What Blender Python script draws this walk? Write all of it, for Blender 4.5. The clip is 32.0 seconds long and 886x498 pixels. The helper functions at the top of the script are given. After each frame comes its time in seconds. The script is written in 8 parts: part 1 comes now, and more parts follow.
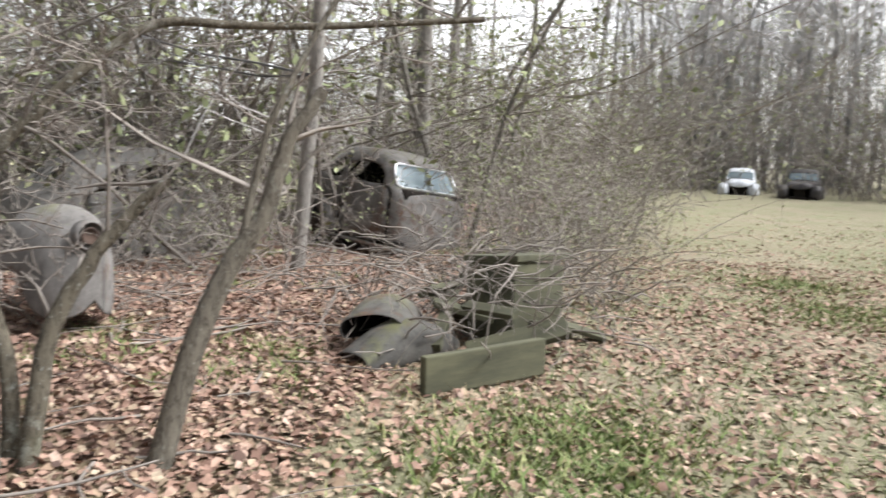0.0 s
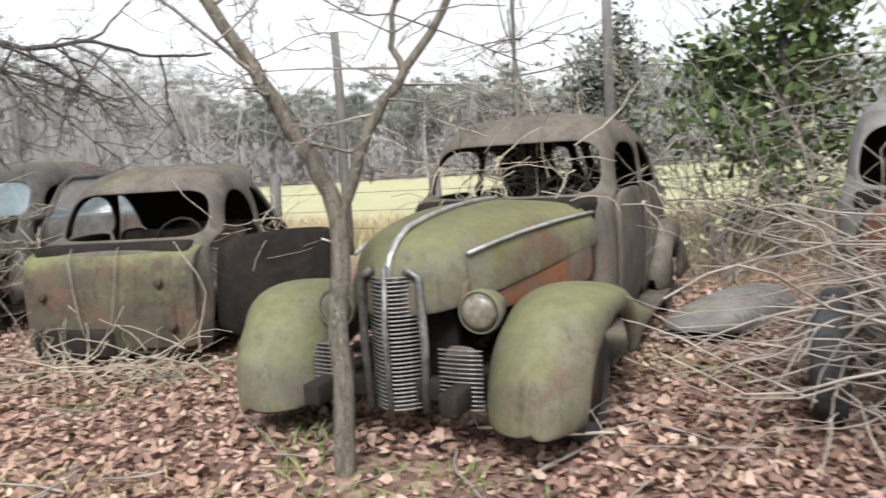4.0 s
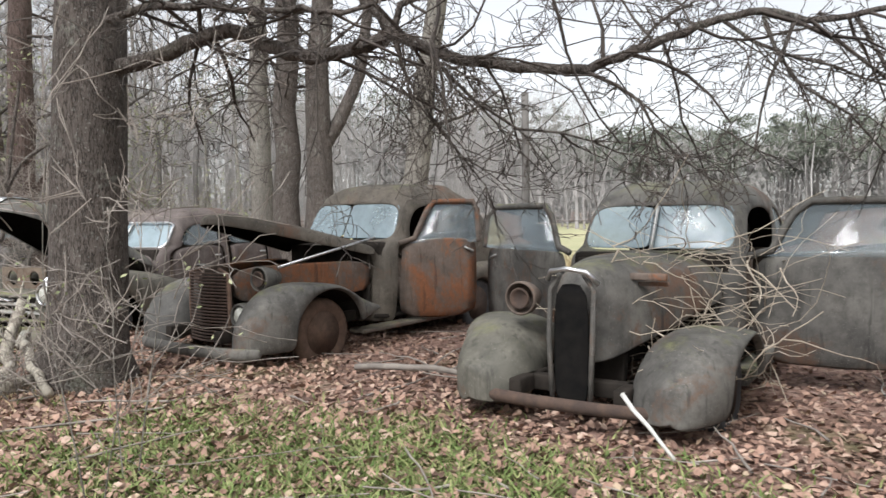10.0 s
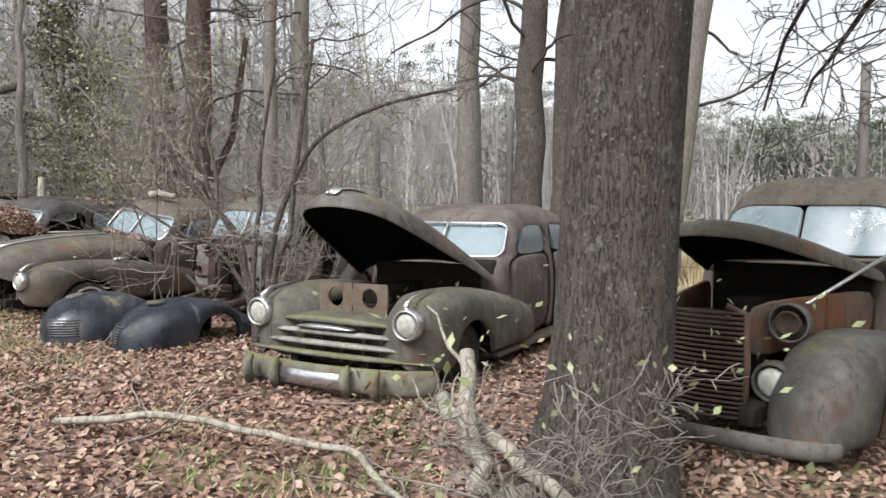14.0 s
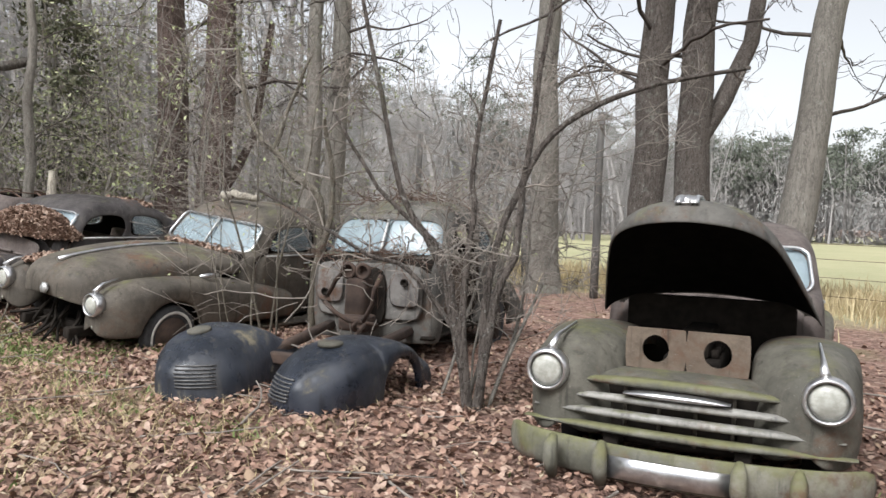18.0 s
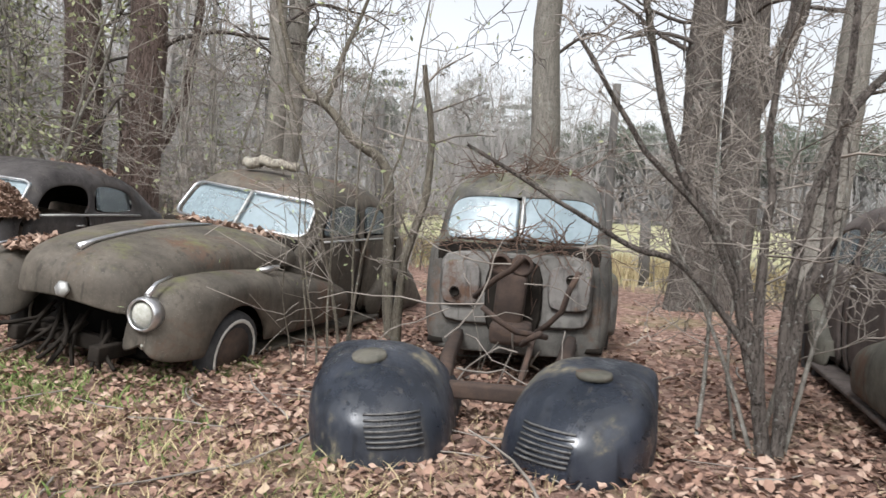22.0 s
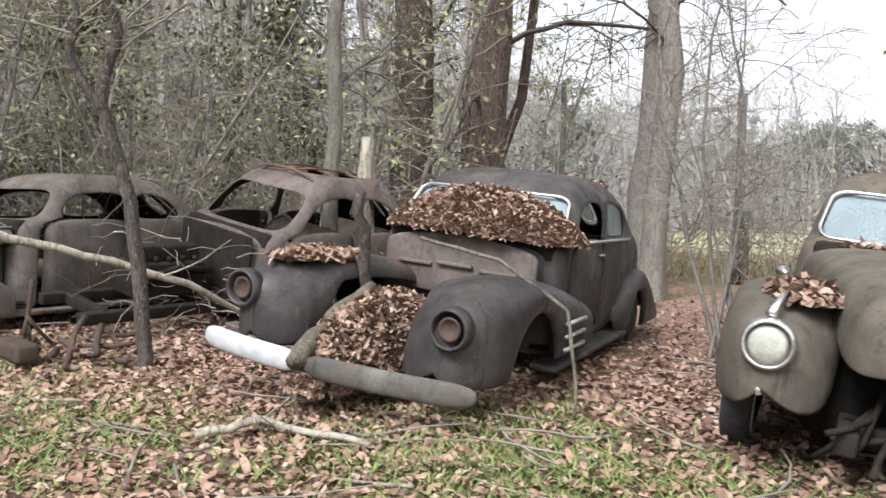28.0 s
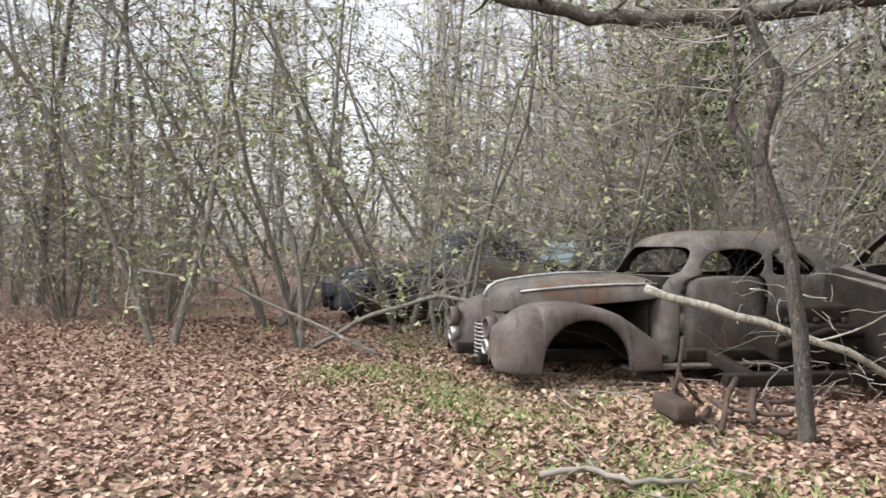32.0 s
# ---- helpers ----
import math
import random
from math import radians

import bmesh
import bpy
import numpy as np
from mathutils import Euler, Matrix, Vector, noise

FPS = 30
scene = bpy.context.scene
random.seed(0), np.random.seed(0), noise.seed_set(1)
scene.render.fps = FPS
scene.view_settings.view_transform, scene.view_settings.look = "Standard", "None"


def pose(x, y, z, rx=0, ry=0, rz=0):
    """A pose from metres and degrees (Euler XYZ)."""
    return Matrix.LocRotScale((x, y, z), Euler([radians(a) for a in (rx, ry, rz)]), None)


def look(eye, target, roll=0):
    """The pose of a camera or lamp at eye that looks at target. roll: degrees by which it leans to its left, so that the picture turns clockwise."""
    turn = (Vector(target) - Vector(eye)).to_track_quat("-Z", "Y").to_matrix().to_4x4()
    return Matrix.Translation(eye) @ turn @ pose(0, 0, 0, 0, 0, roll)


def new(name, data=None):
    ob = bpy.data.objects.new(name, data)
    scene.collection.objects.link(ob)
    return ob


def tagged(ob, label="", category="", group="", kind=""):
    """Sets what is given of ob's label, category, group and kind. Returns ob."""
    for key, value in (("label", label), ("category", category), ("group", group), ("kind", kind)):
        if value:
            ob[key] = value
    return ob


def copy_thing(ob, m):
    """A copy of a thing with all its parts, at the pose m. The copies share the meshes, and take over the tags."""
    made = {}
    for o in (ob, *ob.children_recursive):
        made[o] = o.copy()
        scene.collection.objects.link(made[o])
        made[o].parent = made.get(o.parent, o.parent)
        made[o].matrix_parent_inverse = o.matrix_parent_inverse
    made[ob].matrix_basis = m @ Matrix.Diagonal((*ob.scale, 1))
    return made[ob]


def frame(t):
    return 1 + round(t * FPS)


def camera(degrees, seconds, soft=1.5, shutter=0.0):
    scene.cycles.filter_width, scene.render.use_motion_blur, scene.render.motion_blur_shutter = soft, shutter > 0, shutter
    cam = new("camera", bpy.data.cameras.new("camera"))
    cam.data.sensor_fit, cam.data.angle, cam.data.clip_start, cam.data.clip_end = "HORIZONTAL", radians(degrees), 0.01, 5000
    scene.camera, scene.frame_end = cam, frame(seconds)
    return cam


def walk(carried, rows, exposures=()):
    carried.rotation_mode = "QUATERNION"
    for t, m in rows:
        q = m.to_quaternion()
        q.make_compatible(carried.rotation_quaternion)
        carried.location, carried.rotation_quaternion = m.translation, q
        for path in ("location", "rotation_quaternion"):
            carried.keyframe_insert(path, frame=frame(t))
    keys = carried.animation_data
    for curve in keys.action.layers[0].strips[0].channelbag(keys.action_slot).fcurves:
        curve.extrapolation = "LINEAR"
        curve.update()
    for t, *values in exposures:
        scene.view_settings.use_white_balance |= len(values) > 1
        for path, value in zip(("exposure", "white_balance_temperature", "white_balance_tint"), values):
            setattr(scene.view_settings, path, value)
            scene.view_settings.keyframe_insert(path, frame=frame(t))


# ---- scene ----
cam = camera(60.7, 32.0, soft=1.5, shutter=0.25)
PATH = [
    (0, (3.106, -1.637, 1.381), (4.987, -2.27, 1.14), 1.8),
    (0.5, (3.062, -1.587, 1.362), (5.034, -1.792, 1.1), 1.2),
    (1, (3.016, -1.569, 1.363), (4.984, -1.346, 1.082), 0.3),
    (1.5, (2.959, -1.566, 1.356), (4.834, -0.931, 1.07), -0.5),
    (2, (2.893, -1.508, 1.35), (4.611, -0.524, 1.068), -1.4),
    (2.5, (2.748, -1.425, 1.351), (4.261, -0.145, 1.078), -2.2),
    (3, (2.543, -1.319, 1.359), (3.808, 0.208, 1.097), -2.7),
    (3.5, (2.403, -1.258, 1.361), (3.371, 0.474, 1.109), -3.3),
    (4, (2.243, -1.097, 1.341), (2.84, 0.799, 1.118), -3.4),
    (4.5, (2.089, -0.899, 1.38), (2.402, 1.067, 1.19), -3.8),
    (6.5, (1.083, 0.021, 1.393), (0.982, 2.018, 1.346), -1.3),
    (7, (0.791, 0.225, 1.378), (0.647, 2.219, 1.305), -1.1),
    (7.5, (0.551, 0.494, 1.366), (0.363, 2.483, 1.272), -0.8),
    (8, (0.256, 0.786, 1.443), (0.027, 2.77, 1.335), -0.7),
    (8.5, (-0.045, 1.035, 1.417), (-0.315, 3.013, 1.309), -0.9),
    (9, (-0.415, 1.264, 1.388), (-0.687, 3.243, 1.283), -0.9),
    (9.5, (-0.762, 1.448, 1.39), (-1.044, 3.426, 1.292), -1),
    (10, (-1.11, 1.593, 1.386), (-1.331, 3.578, 1.29), -0.8),
    (10.5, (-1.512, 1.764, 1.412), (-1.764, 3.746, 1.304), -0.6),
    (11, (-1.828, 1.936, 1.41), (-2.144, 3.909, 1.321), 0.4),
    (11.5, (-2.444, 2.461, 1.462), (-2.808, 4.425, 1.355), 1.6),
    (12, (-3.094, 2.712, 1.526), (-3.56, 4.653, 1.397), 2.4),
    (12.5, (-3.519, 2.929, 1.553), (-3.962, 4.875, 1.431), 2.3),
    (13, (-3.97, 3.153, 1.565), (-4.318, 5.12, 1.471), 2.4),
    (13.5, (-4.408, 3.408, 1.53), (-4.812, 5.365, 1.452), 1.2),
    (14, (-4.76, 3.611, 1.494), (-5.193, 5.56, 1.377), 0.2),
    (14.5, (-5.162, 3.782, 1.525), (-5.535, 5.742, 1.384), -0.3),
    (16.5, (-6.559, 4.614, 1.507), (-6.844, 6.59, 1.394), 1.5),
    (17, (-6.974, 4.775, 1.504), (-7.219, 6.757, 1.391), 1.6),
    (17.5, (-7.396, 4.94, 1.489), (-7.682, 6.917, 1.39), 1.6),
    (18, (-7.756, 5.072, 1.467), (-8.035, 7.051, 1.379), 1.8),
    (18.5, (-8.148, 5.23, 1.424), (-8.299, 7.22, 1.298), 2.7),
    (19, (-8.508, 5.466, 1.393), (-8.62, 7.457, 1.244), 2.1),
    (19.5, (-8.85, 5.659, 1.38), (-8.906, 7.651, 1.213), 2.5),
    (20, (-9.192, 5.851, 1.351), (-9.197, 7.844, 1.181), 3.1),
    (20.5, (-9.502, 6.11, 1.35), (-9.473, 8.103, 1.183), 3.2),
    (21, (-9.824, 6.285, 1.336), (-9.724, 8.276, 1.18), 3.2),
    (21.5, (-10.124, 6.482, 1.335), (-10.0, 8.473, 1.198), 3),
    (22, (-10.423, 6.741, 1.335), (-10.315, 8.734, 1.212), 2.8),
    (22.5, (-10.748, 6.949, 1.316), (-10.646, 8.943, 1.188), 2.3),
    (23, (-11.072, 7.186, 1.293), (-10.966, 9.178, 1.157), 2),
    (23.5, (-11.433, 7.419, 1.277), (-11.338, 9.412, 1.149), 2),
    (24, (-11.783, 7.591, 1.26), (-11.711, 9.586, 1.143), 1.6),
    (24.5, (-12.119, 7.791, 1.248), (-12.113, 9.789, 1.145), 1.1),
    (25, (-12.445, 7.99, 1.247), (-12.499, 9.987, 1.167), 0.7),
    (25.5, (-12.779, 8.163, 1.232), (-12.867, 10.16, 1.155), 0.2),
    (27.5, (-14.135, 8.726, 1.248), (-14.382, 10.706, 1.113), 1.5),
    (28, (-14.434, 8.832, 1.233), (-14.715, 10.809, 1.128), 1.5),
    (28.5, (-14.699, 8.891, 1.259), (-15.11, 10.847, 1.173), 0.8),
    (29, (-14.858, 8.974, 1.266), (-15.508, 10.864, 1.2), 0.9),
    (29.5, (-14.923, 8.967, 1.27), (-15.776, 10.775, 1.211), 1.3),
    (30, (-14.959, 8.96, 1.277), (-15.978, 10.68, 1.218), 1.3),
    (30.5, (-15.0, 8.939, 1.287), (-16.166, 10.563, 1.234), 1.2),
    (31, (-15.029, 8.905, 1.293), (-16.331, 10.423, 1.253), 1),
    (31.5, (-15.042, 8.872, 1.3), (-16.468, 10.274, 1.278), 0.8),
    (32, (-15.046, 8.88, 1.295), (-16.584, 10.158, 1.291), 0.6),
]
walk(cam, [(t, look(eye, target, roll)) for t, eye, target, roll in PATH],
     [(0, 1.78), (1, 1.74), (2, 1.62), (4, 1.47), (7, 1.23), (9, 1.29), (13, 1.32), (17, 1.21), (21, 1.26), (24, 1.32), (28, 1.58), (32, 1.66)])

# ---- world and light: a bright overcast sky ----
world = bpy.data.worlds.new("overcast")
scene.world = world
world.use_nodes = True
wt = world.node_tree
sky = wt.nodes.new("ShaderNodeTexSky")
sky.sky_type, sky.sun_disc = "NISHITA", False
sky.sun_elevation, sky.sun_rotation = radians(48), radians(150)
sky.air_density, sky.dust_density, sky.ozone_density = 1.0, 2.0, 1.0
pale = wt.nodes.new("ShaderNodeHueSaturation")
pale.inputs["Saturation"].default_value = 0.22
wt.links.new(sky.outputs[0], pale.inputs["Color"])
wt.links.new(pale.outputs[0], wt.nodes["Background"].inputs[0])
wt.nodes["Background"].inputs[1].default_value = 0.095
sun = new("sun", bpy.data.lights.new("sun", "SUN"))
sun.data.energy, sun.data.angle, sun.data.color = 2.3, radians(25), (0.965, 0.975, 1.0)
sun.matrix_basis = pose(0, 0, 30, 42, 0, 150 - 180)

# ---- small tools ----
from mathutils.bvhtree import BVHTree



def link_mesh(name, bm, material, smooth=True):
    me = bpy.data.meshes.new(name)
    bm.normal_update()
    bm.to_mesh(me)
    bm.free()
    if smooth:
        me.polygons.foreach_set("use_smooth", [True] * len(me.polygons))
    me.materials.append(material)
    return me


def part(name, bm, material, parent, label="", smooth=True, solid=0.0, sub=0, inner=None):
    """Links a bmesh as one mesh object under a thing or a part."""
    ob = new(name, link_mesh(name, bm, material, smooth))
    ob.parent = parent
    if solid:
        s = ob.modifiers.new("solid", "SOLIDIFY")
        s.thickness, s.offset = solid, -1
        if inner:
            ob.data.materials.append(inner)
            s.material_offset = 1
    if sub:
        s = ob.modifiers.new("sub", "SUBSURF")
        s.levels = s.render_levels = sub
    return tagged(ob, label)


def thing(name, m, label, category, group="", kind=""):
    ob = new(name)
    ob.matrix_basis = m
    ob.empty_display_size = 0.2
    return tagged(ob, label, category, group, kind)


def solo(name, bm, material, m, label, category, group="", kind="", smooth=True):
    """A thing that is one mesh."""
    ob = new(name, link_mesh(name, bm, material, smooth))
    ob.matrix_basis = m
    return tagged(ob, label, category, group, kind)


def loft(bm, rings, closed=False, cap0=False, cap1=False):
    """Skins rings of equal length, in order."""
    vs = [[bm.verts.new(p) for p in r] for r in rings]
    n = len(vs[0])
    for a, b in zip(vs, vs[1:]):
        for j in range(n if closed else n - 1):
            k = (j + 1) % n
            bm.faces.new((a[j], a[k], b[k], b[j]))
    if cap0:
        bm.faces.new(vs[0][::-1])
    if cap1:
        bm.faces.new(vs[-1])
    return vs


def tube(bm, pts, radii, n=6, cap=True):
    """Sweeps a round section along a polyline."""
    pts = [Vector(p) for p in pts]
    if not hasattr(radii, "__len__"):
        radii = [radii] * len(pts)
    rings, side = [], None
    for i, p in enumerate(pts):
        d = (pts[min(i + 1, len(pts) - 1)] - pts[max(i - 1, 0)]).normalized()
        if side is None:
            side = d.orthogonal().normalized()
        side = (side - d * side.dot(d)).normalized()
        up = d.cross(side)
        rings.append([p + (side * math.cos(a) + up * math.sin(a)) * radii[i] for a in (2 * math.pi * k / n for k in range(n))])
    return loft(bm, rings, True, cap, cap)


def lathe(bm, profile, n=20, m=Matrix.Identity(4), caps=True):
    """Turns (radius, height) pairs about the local z axis."""
    rings = [[m @ Vector((r * math.cos(a), r * math.sin(a), h)) for a in (2 * math.pi * k / n for k in range(n))] for r, h in profile]
    return loft(bm, rings, True, caps and profile[0][0] > 1e-4, caps and profile[-1][0] > 1e-4)


def box(bm, size, at=(0, 0, 0), bevel=0.0, turn=None):
    m = Matrix.Translation(at) @ (turn.to_4x4() if turn else Matrix.Identity(4)) @ Matrix.Diagonal((*size, 1))
    got = bmesh.ops.create_cube(bm, size=1.0, matrix=m)
    if bevel:
        edges = {e for v in got["verts"] for e in v.link_edges}
        bmesh.ops.bevel(bm, geom=list(edges), offset=bevel, segments=2, affect="EDGES", profile=0.6)


def mix(a, b, t):
    return a + (b - a) * t


def mix3(p, q, t):
    return tuple(mix(a, b, t) for a, b in zip(p, q))


def smooth_curve(x, xs, ys):
    """Interpolation with soft joints."""
    k = int(np.clip(np.searchsorted(xs, x) - 1, 0, len(xs) - 2))
    t = min(max((x - xs[k]) / (xs[k + 1] - xs[k]), 0), 1)
    m0 = (ys[k + 1] - ys[k - 1]) / (xs[k + 1] - xs[k - 1]) if k else (ys[1] - ys[0]) / (xs[1] - xs[0])
    m1 = (ys[k + 2] - ys[k]) / (xs[k + 2] - xs[k]) if k + 2 < len(xs) else (ys[k + 1] - ys[k]) / (xs[k + 1] - xs[k])
    h = xs[k + 1] - xs[k]
    return ((2 * t**3 - 3 * t**2 + 1) * ys[k] + (t**3 - 2 * t**2 + t) * h * m0 + (-2 * t**3 + 3 * t**2) * ys[k + 1] + (t**3 - t**2) * h * m1)


def wander(p, d, length, steps, wild, gen, droop=0.0):
    """A crooked line from p along d."""
    p, d, out = Vector(p), Vector(d).normalized(), [Vector(p)]
    for _ in range(steps):
        d = (d + Vector((gen.gauss(0, wild), gen.gauss(0, wild), gen.gauss(0, wild) - droop))).normalized()
        p = p + d * length / steps
        out.append(p.copy())
    return out


def soup(name, verts, faces, material, parent=None):
    """A mesh of many loose pieces from arrays, one object."""
    me = bpy.data.meshes.new(name)
    verts, faces = np.asarray(verts, dtype=np.float32), np.asarray(faces, dtype=np.int32)
    k = faces.shape[1]
    me.vertices.add(len(verts))
    me.vertices.foreach_set("co", verts.ravel())
    me.loops.add(faces.size)
    me.loops.foreach_set("vertex_index", faces.ravel())
    me.polygons.add(len(faces))
    me.polygons.foreach_set("loop_start", np.arange(0, faces.size, k, dtype=np.int32))
    me.update(calc_edges=True)
    me.materials.append(material)
    ob = new(name, me)
    ob.parent = parent
    return ob


class Twigs:
    """Collects many thin crooked tubes into arrays."""

    def __init__(self, sides=4):
        self.v, self.f, self.n, self.k = [], [], 0, sides

    def add(self, pts, r0, r1):
        pts = np.array([tuple(p) for p in pts])
        d = np.gradient(pts, axis=0)
        d /= np.linalg.norm(d, axis=1, keepdims=True) + 1e-9
        ref = np.array([0.3, 0.5, 0.81]) if abs(d[0, 2]) < 0.8 else np.array([1.0, 0.1, 0])
        s = np.cross(d, ref)
        s /= np.linalg.norm(s, axis=1, keepdims=True) + 1e-9
        u = np.cross(d, s)
        r = np.linspace(r0, r1, len(pts))[:, None]
        k = self.k
        ring = [pts + r * (s * math.cos(2 * math.pi * a / k) + u * math.sin(2 * math.pi * a / k)) for a in range(k)]
        v = np.stack(ring, 1).reshape(-1, 3)
        i = np.arange((len(pts) - 1) * k).reshape(-1, k)
        j = np.roll(i, -1, axis=1)
        f = np.stack([i, j, j + k, i + k], -1).reshape(-1, 4) + self.n
        self.v.append(v)
        self.f.append(f)
        self.n += len(v)

    def ob(self, name, material, parent=None):
        me = soup(name, np.concatenate(self.v), np.concatenate(self.f), material, parent)
        me.data.polygons.foreach_set("use_smooth", [True] * len(me.data.polygons))
        return me
# ---- materials ----
class Shader:
    """A node material with a few short cuts."""

    def __init__(self, name):
        self.mat = bpy.data.materials.new(name)
        self.mat.use_nodes = True
        self.t = self.mat.node_tree
        self.b = self.t.nodes["Principled BSDF"]
        self.pos = self.t.nodes.new("ShaderNodeTexCoord").outputs["Object"]

    def put(self, a, b):
        if isinstance(a, (int, float)):
            b.default_value = a
        elif isinstance(a, tuple):
            b.default_value = (*a, 1) if len(a) == 3 else a
        else:
            self.t.links.new(a, b)

    def noise(self, scale, detail=4, rough=0.6, stretch=None, warp=0.0):
        at = self.pos
        if stretch:
            n = self.t.nodes.new("ShaderNodeMapping")
            n.inputs["Scale"].default_value = stretch
            self.t.links.new(at, n.inputs["Vector"])
            at = n.outputs[0]
        n = self.t.nodes.new("ShaderNodeTexNoise")
        self.t.links.new(at, n.inputs["Vector"])
        n.inputs["Scale"].default_value, n.inputs["Detail"].default_value = scale, detail
        n.inputs["Roughness"].default_value, n.inputs["Distortion"].default_value = rough, warp
        return n.outputs["Fac"]

    def ramp(self, fac, a, b, lo=0.0, hi=1.0):
        n = self.t.nodes.new("ShaderNodeMapRange")
        n.interpolation_type = "SMOOTHSTEP"
        self.put(fac, n.inputs[0])
        n.inputs[1].default_value, n.inputs[2].default_value = a, b
        n.inputs[3].default_value, n.inputs[4].default_value = lo, hi
        return n.outputs[0]

    def blend(self, fac, a, b, how="MIX"):
        n = self.t.nodes.new("ShaderNodeMix")
        n.data_type, n.blend_type = "RGBA", how
        self.put(fac, n.inputs[0])
        self.put(a, n.inputs[6])
        self.put(b, n.inputs[7])
        return n.outputs[2]

    def math(self, how, a, b=0.0):
        n = self.t.nodes.new("ShaderNodeMath")
        n.operation = how
        self.put(a, n.inputs[0])
        self.put(b, n.inputs[1])
        return n.outputs[0]

    def up(self):
        """How far the surface faces the sky."""
        g = self.t.nodes.new("ShaderNodeNewGeometry")
        s = self.t.nodes.new("ShaderNodeSeparateXYZ")
        self.t.links.new(g.outputs["Normal"], s.inputs[0])
        return s.outputs[2]

    def cells(self, scale):
        """A random value for each leaf-sized cell."""
        n = self.t.nodes.new("ShaderNodeTexVoronoi")
        self.t.links.new(self.pos, n.inputs["Vector"])
        n.inputs["Scale"].default_value = scale
        s = self.t.nodes.new("ShaderNodeSeparateColor")
        self.t.links.new(n.outputs["Color"], s.inputs[0])
        return s.outputs[0]

    def chance(self):
        return self.t.nodes.new("ShaderNodeObjectInfo").outputs["Random"]

    def island(self):
        return self.t.nodes.new("ShaderNodeNewGeometry").outputs["Random Per Island"]

    def colours(self, fac, *stops):
        n = self.t.nodes.new("ShaderNodeValToRGB")
        self.put(fac, n.inputs[0])
        el = n.color_ramp.elements
        while len(el) < len(stops):
            el.new(0.5)
        for e, (p, c) in zip(el, stops):
            e.position, e.color = p, (*c, 1)
        return n.outputs[0]

    def bump(self, height, strength=0.4, depth=0.01):
        n = self.t.nodes.new("ShaderNodeBump")
        n.inputs["Strength"].default_value, n.inputs["Distance"].default_value = strength, depth
        self.t.links.new(height, n.inputs["Height"])
        self.t.links.new(n.outputs[0], self.b.inputs["Normal"])

    def done(self, colour, rough=0.8, metal=0.0, spec=None):
        self.put(colour, self.b.inputs["Base Color"])
        self.put(rough, self.b.inputs["Roughness"])
        self.put(metal, self.b.inputs["Metallic"])
        if spec is not None:
            self.b.inputs["Specular IOR Level"].default_value = spec
        return self.mat


def weathered(name, paint, fade, rust=(0.080, 0.047, 0.032), bare=0.5, moss=0.0, gloss=0.62, rust_red=None, grime=1.0, spec=0.28):
    """Old car enamel: faded, stained, rusting through, with lichen on what faces the sky."""
    s = Shader(name)
    c = s.blend(s.ramp(s.noise(2.2, 7, 0.65), 0.35, 0.66), paint, fade)
    c = s.blend(s.ramp(s.noise(6.0, 10, 0.78), 0.44, 0.70, 0, 0.60 * grime), c, tuple(0.42 * v for v in paint))
    worn = s.math("ADD", s.noise(1.3, 8, 0.7, warp=0.4), s.math("MULTIPLY", s.noise(16, 5, 0.7), 0.25))
    edge = 0.86 - 0.42 * bare
    c = s.blend(s.ramp(worn, edge - 0.05, edge + 0.10), c, s.blend(s.noise(24, 4), rust, rust_red or tuple(1.7 * v for v in rust)))
    streak = s.noise(11, 7, 0.65, stretch=(1, 1, 0.10))
    c = s.blend(s.ramp(streak, 0.56, 0.74, 0, 0.26), c, (0.17, 0.15, 0.12))
    drip = s.noise(17, 5, 0.6, stretch=(1, 1, 0.07))
    c = s.blend(s.ramp(drip, 0.56, 0.68, 0, 0.55), c, tuple(0.35 * v for v in paint))
    grit = s.noise(34, 8, 0.78)
    c = s.blend(s.ramp(grit, 0.50, 0.74, 0, 0.34 * grime), c, tuple(0.30 * v for v in paint))
    speck = s.math("ADD", s.noise(120, 2, 0.5), s.math("MULTIPLY", s.noise(4, 3), 0.16))
    c = s.blend(s.ramp(speck, 0.76, 0.82, 0, 0.40 * grime), c, (0.34, 0.33, 0.29))
    if moss:
        film = s.math("ADD", s.math("MULTIPLY", s.up(), 0.22), s.noise(3.1, 9, 0.75))
        green = s.blend(s.noise(14, 5), (0.070, 0.074, 0.030), (0.19, 0.185, 0.09))
        c = s.blend(s.ramp(film, 0.78 - 0.36 * moss, 0.98 - 0.30 * moss, 0, 0.85), c, green)
    dents = s.math("MULTIPLY", s.noise(3.4, 2, 0.5), 1.6)
    s.bump(s.math("ADD", dents, s.math("ADD", worn, s.math("MULTIPLY", grit, 0.16))), 0.40, 0.012)
    return s.done(c, s.ramp(worn, edge - 0.2, edge + 0.05, gloss, 0.88), 0.0, spec)


def plain(name, a, b, scale=8, rough=0.8, metal=0.0, bump=0.3, depth=0.006, stretch=None, spec=None):
    s = Shader(name)
    n = s.noise(scale, 6, 0.65, stretch)
    c = s.blend(s.ramp(n, 0.3, 0.7), a, b)
    c = s.blend(s.ramp(s.noise(scale * 0.17, 3), 0.4, 0.7, 0, 0.5), c, tuple(0.6 * v for v in a))
    s.bump(s.math("ADD", n, s.math("MULTIPLY", s.noise(scale * 6, 3), 0.4)), bump, depth)
    return s.done(c, rough, metal, spec)


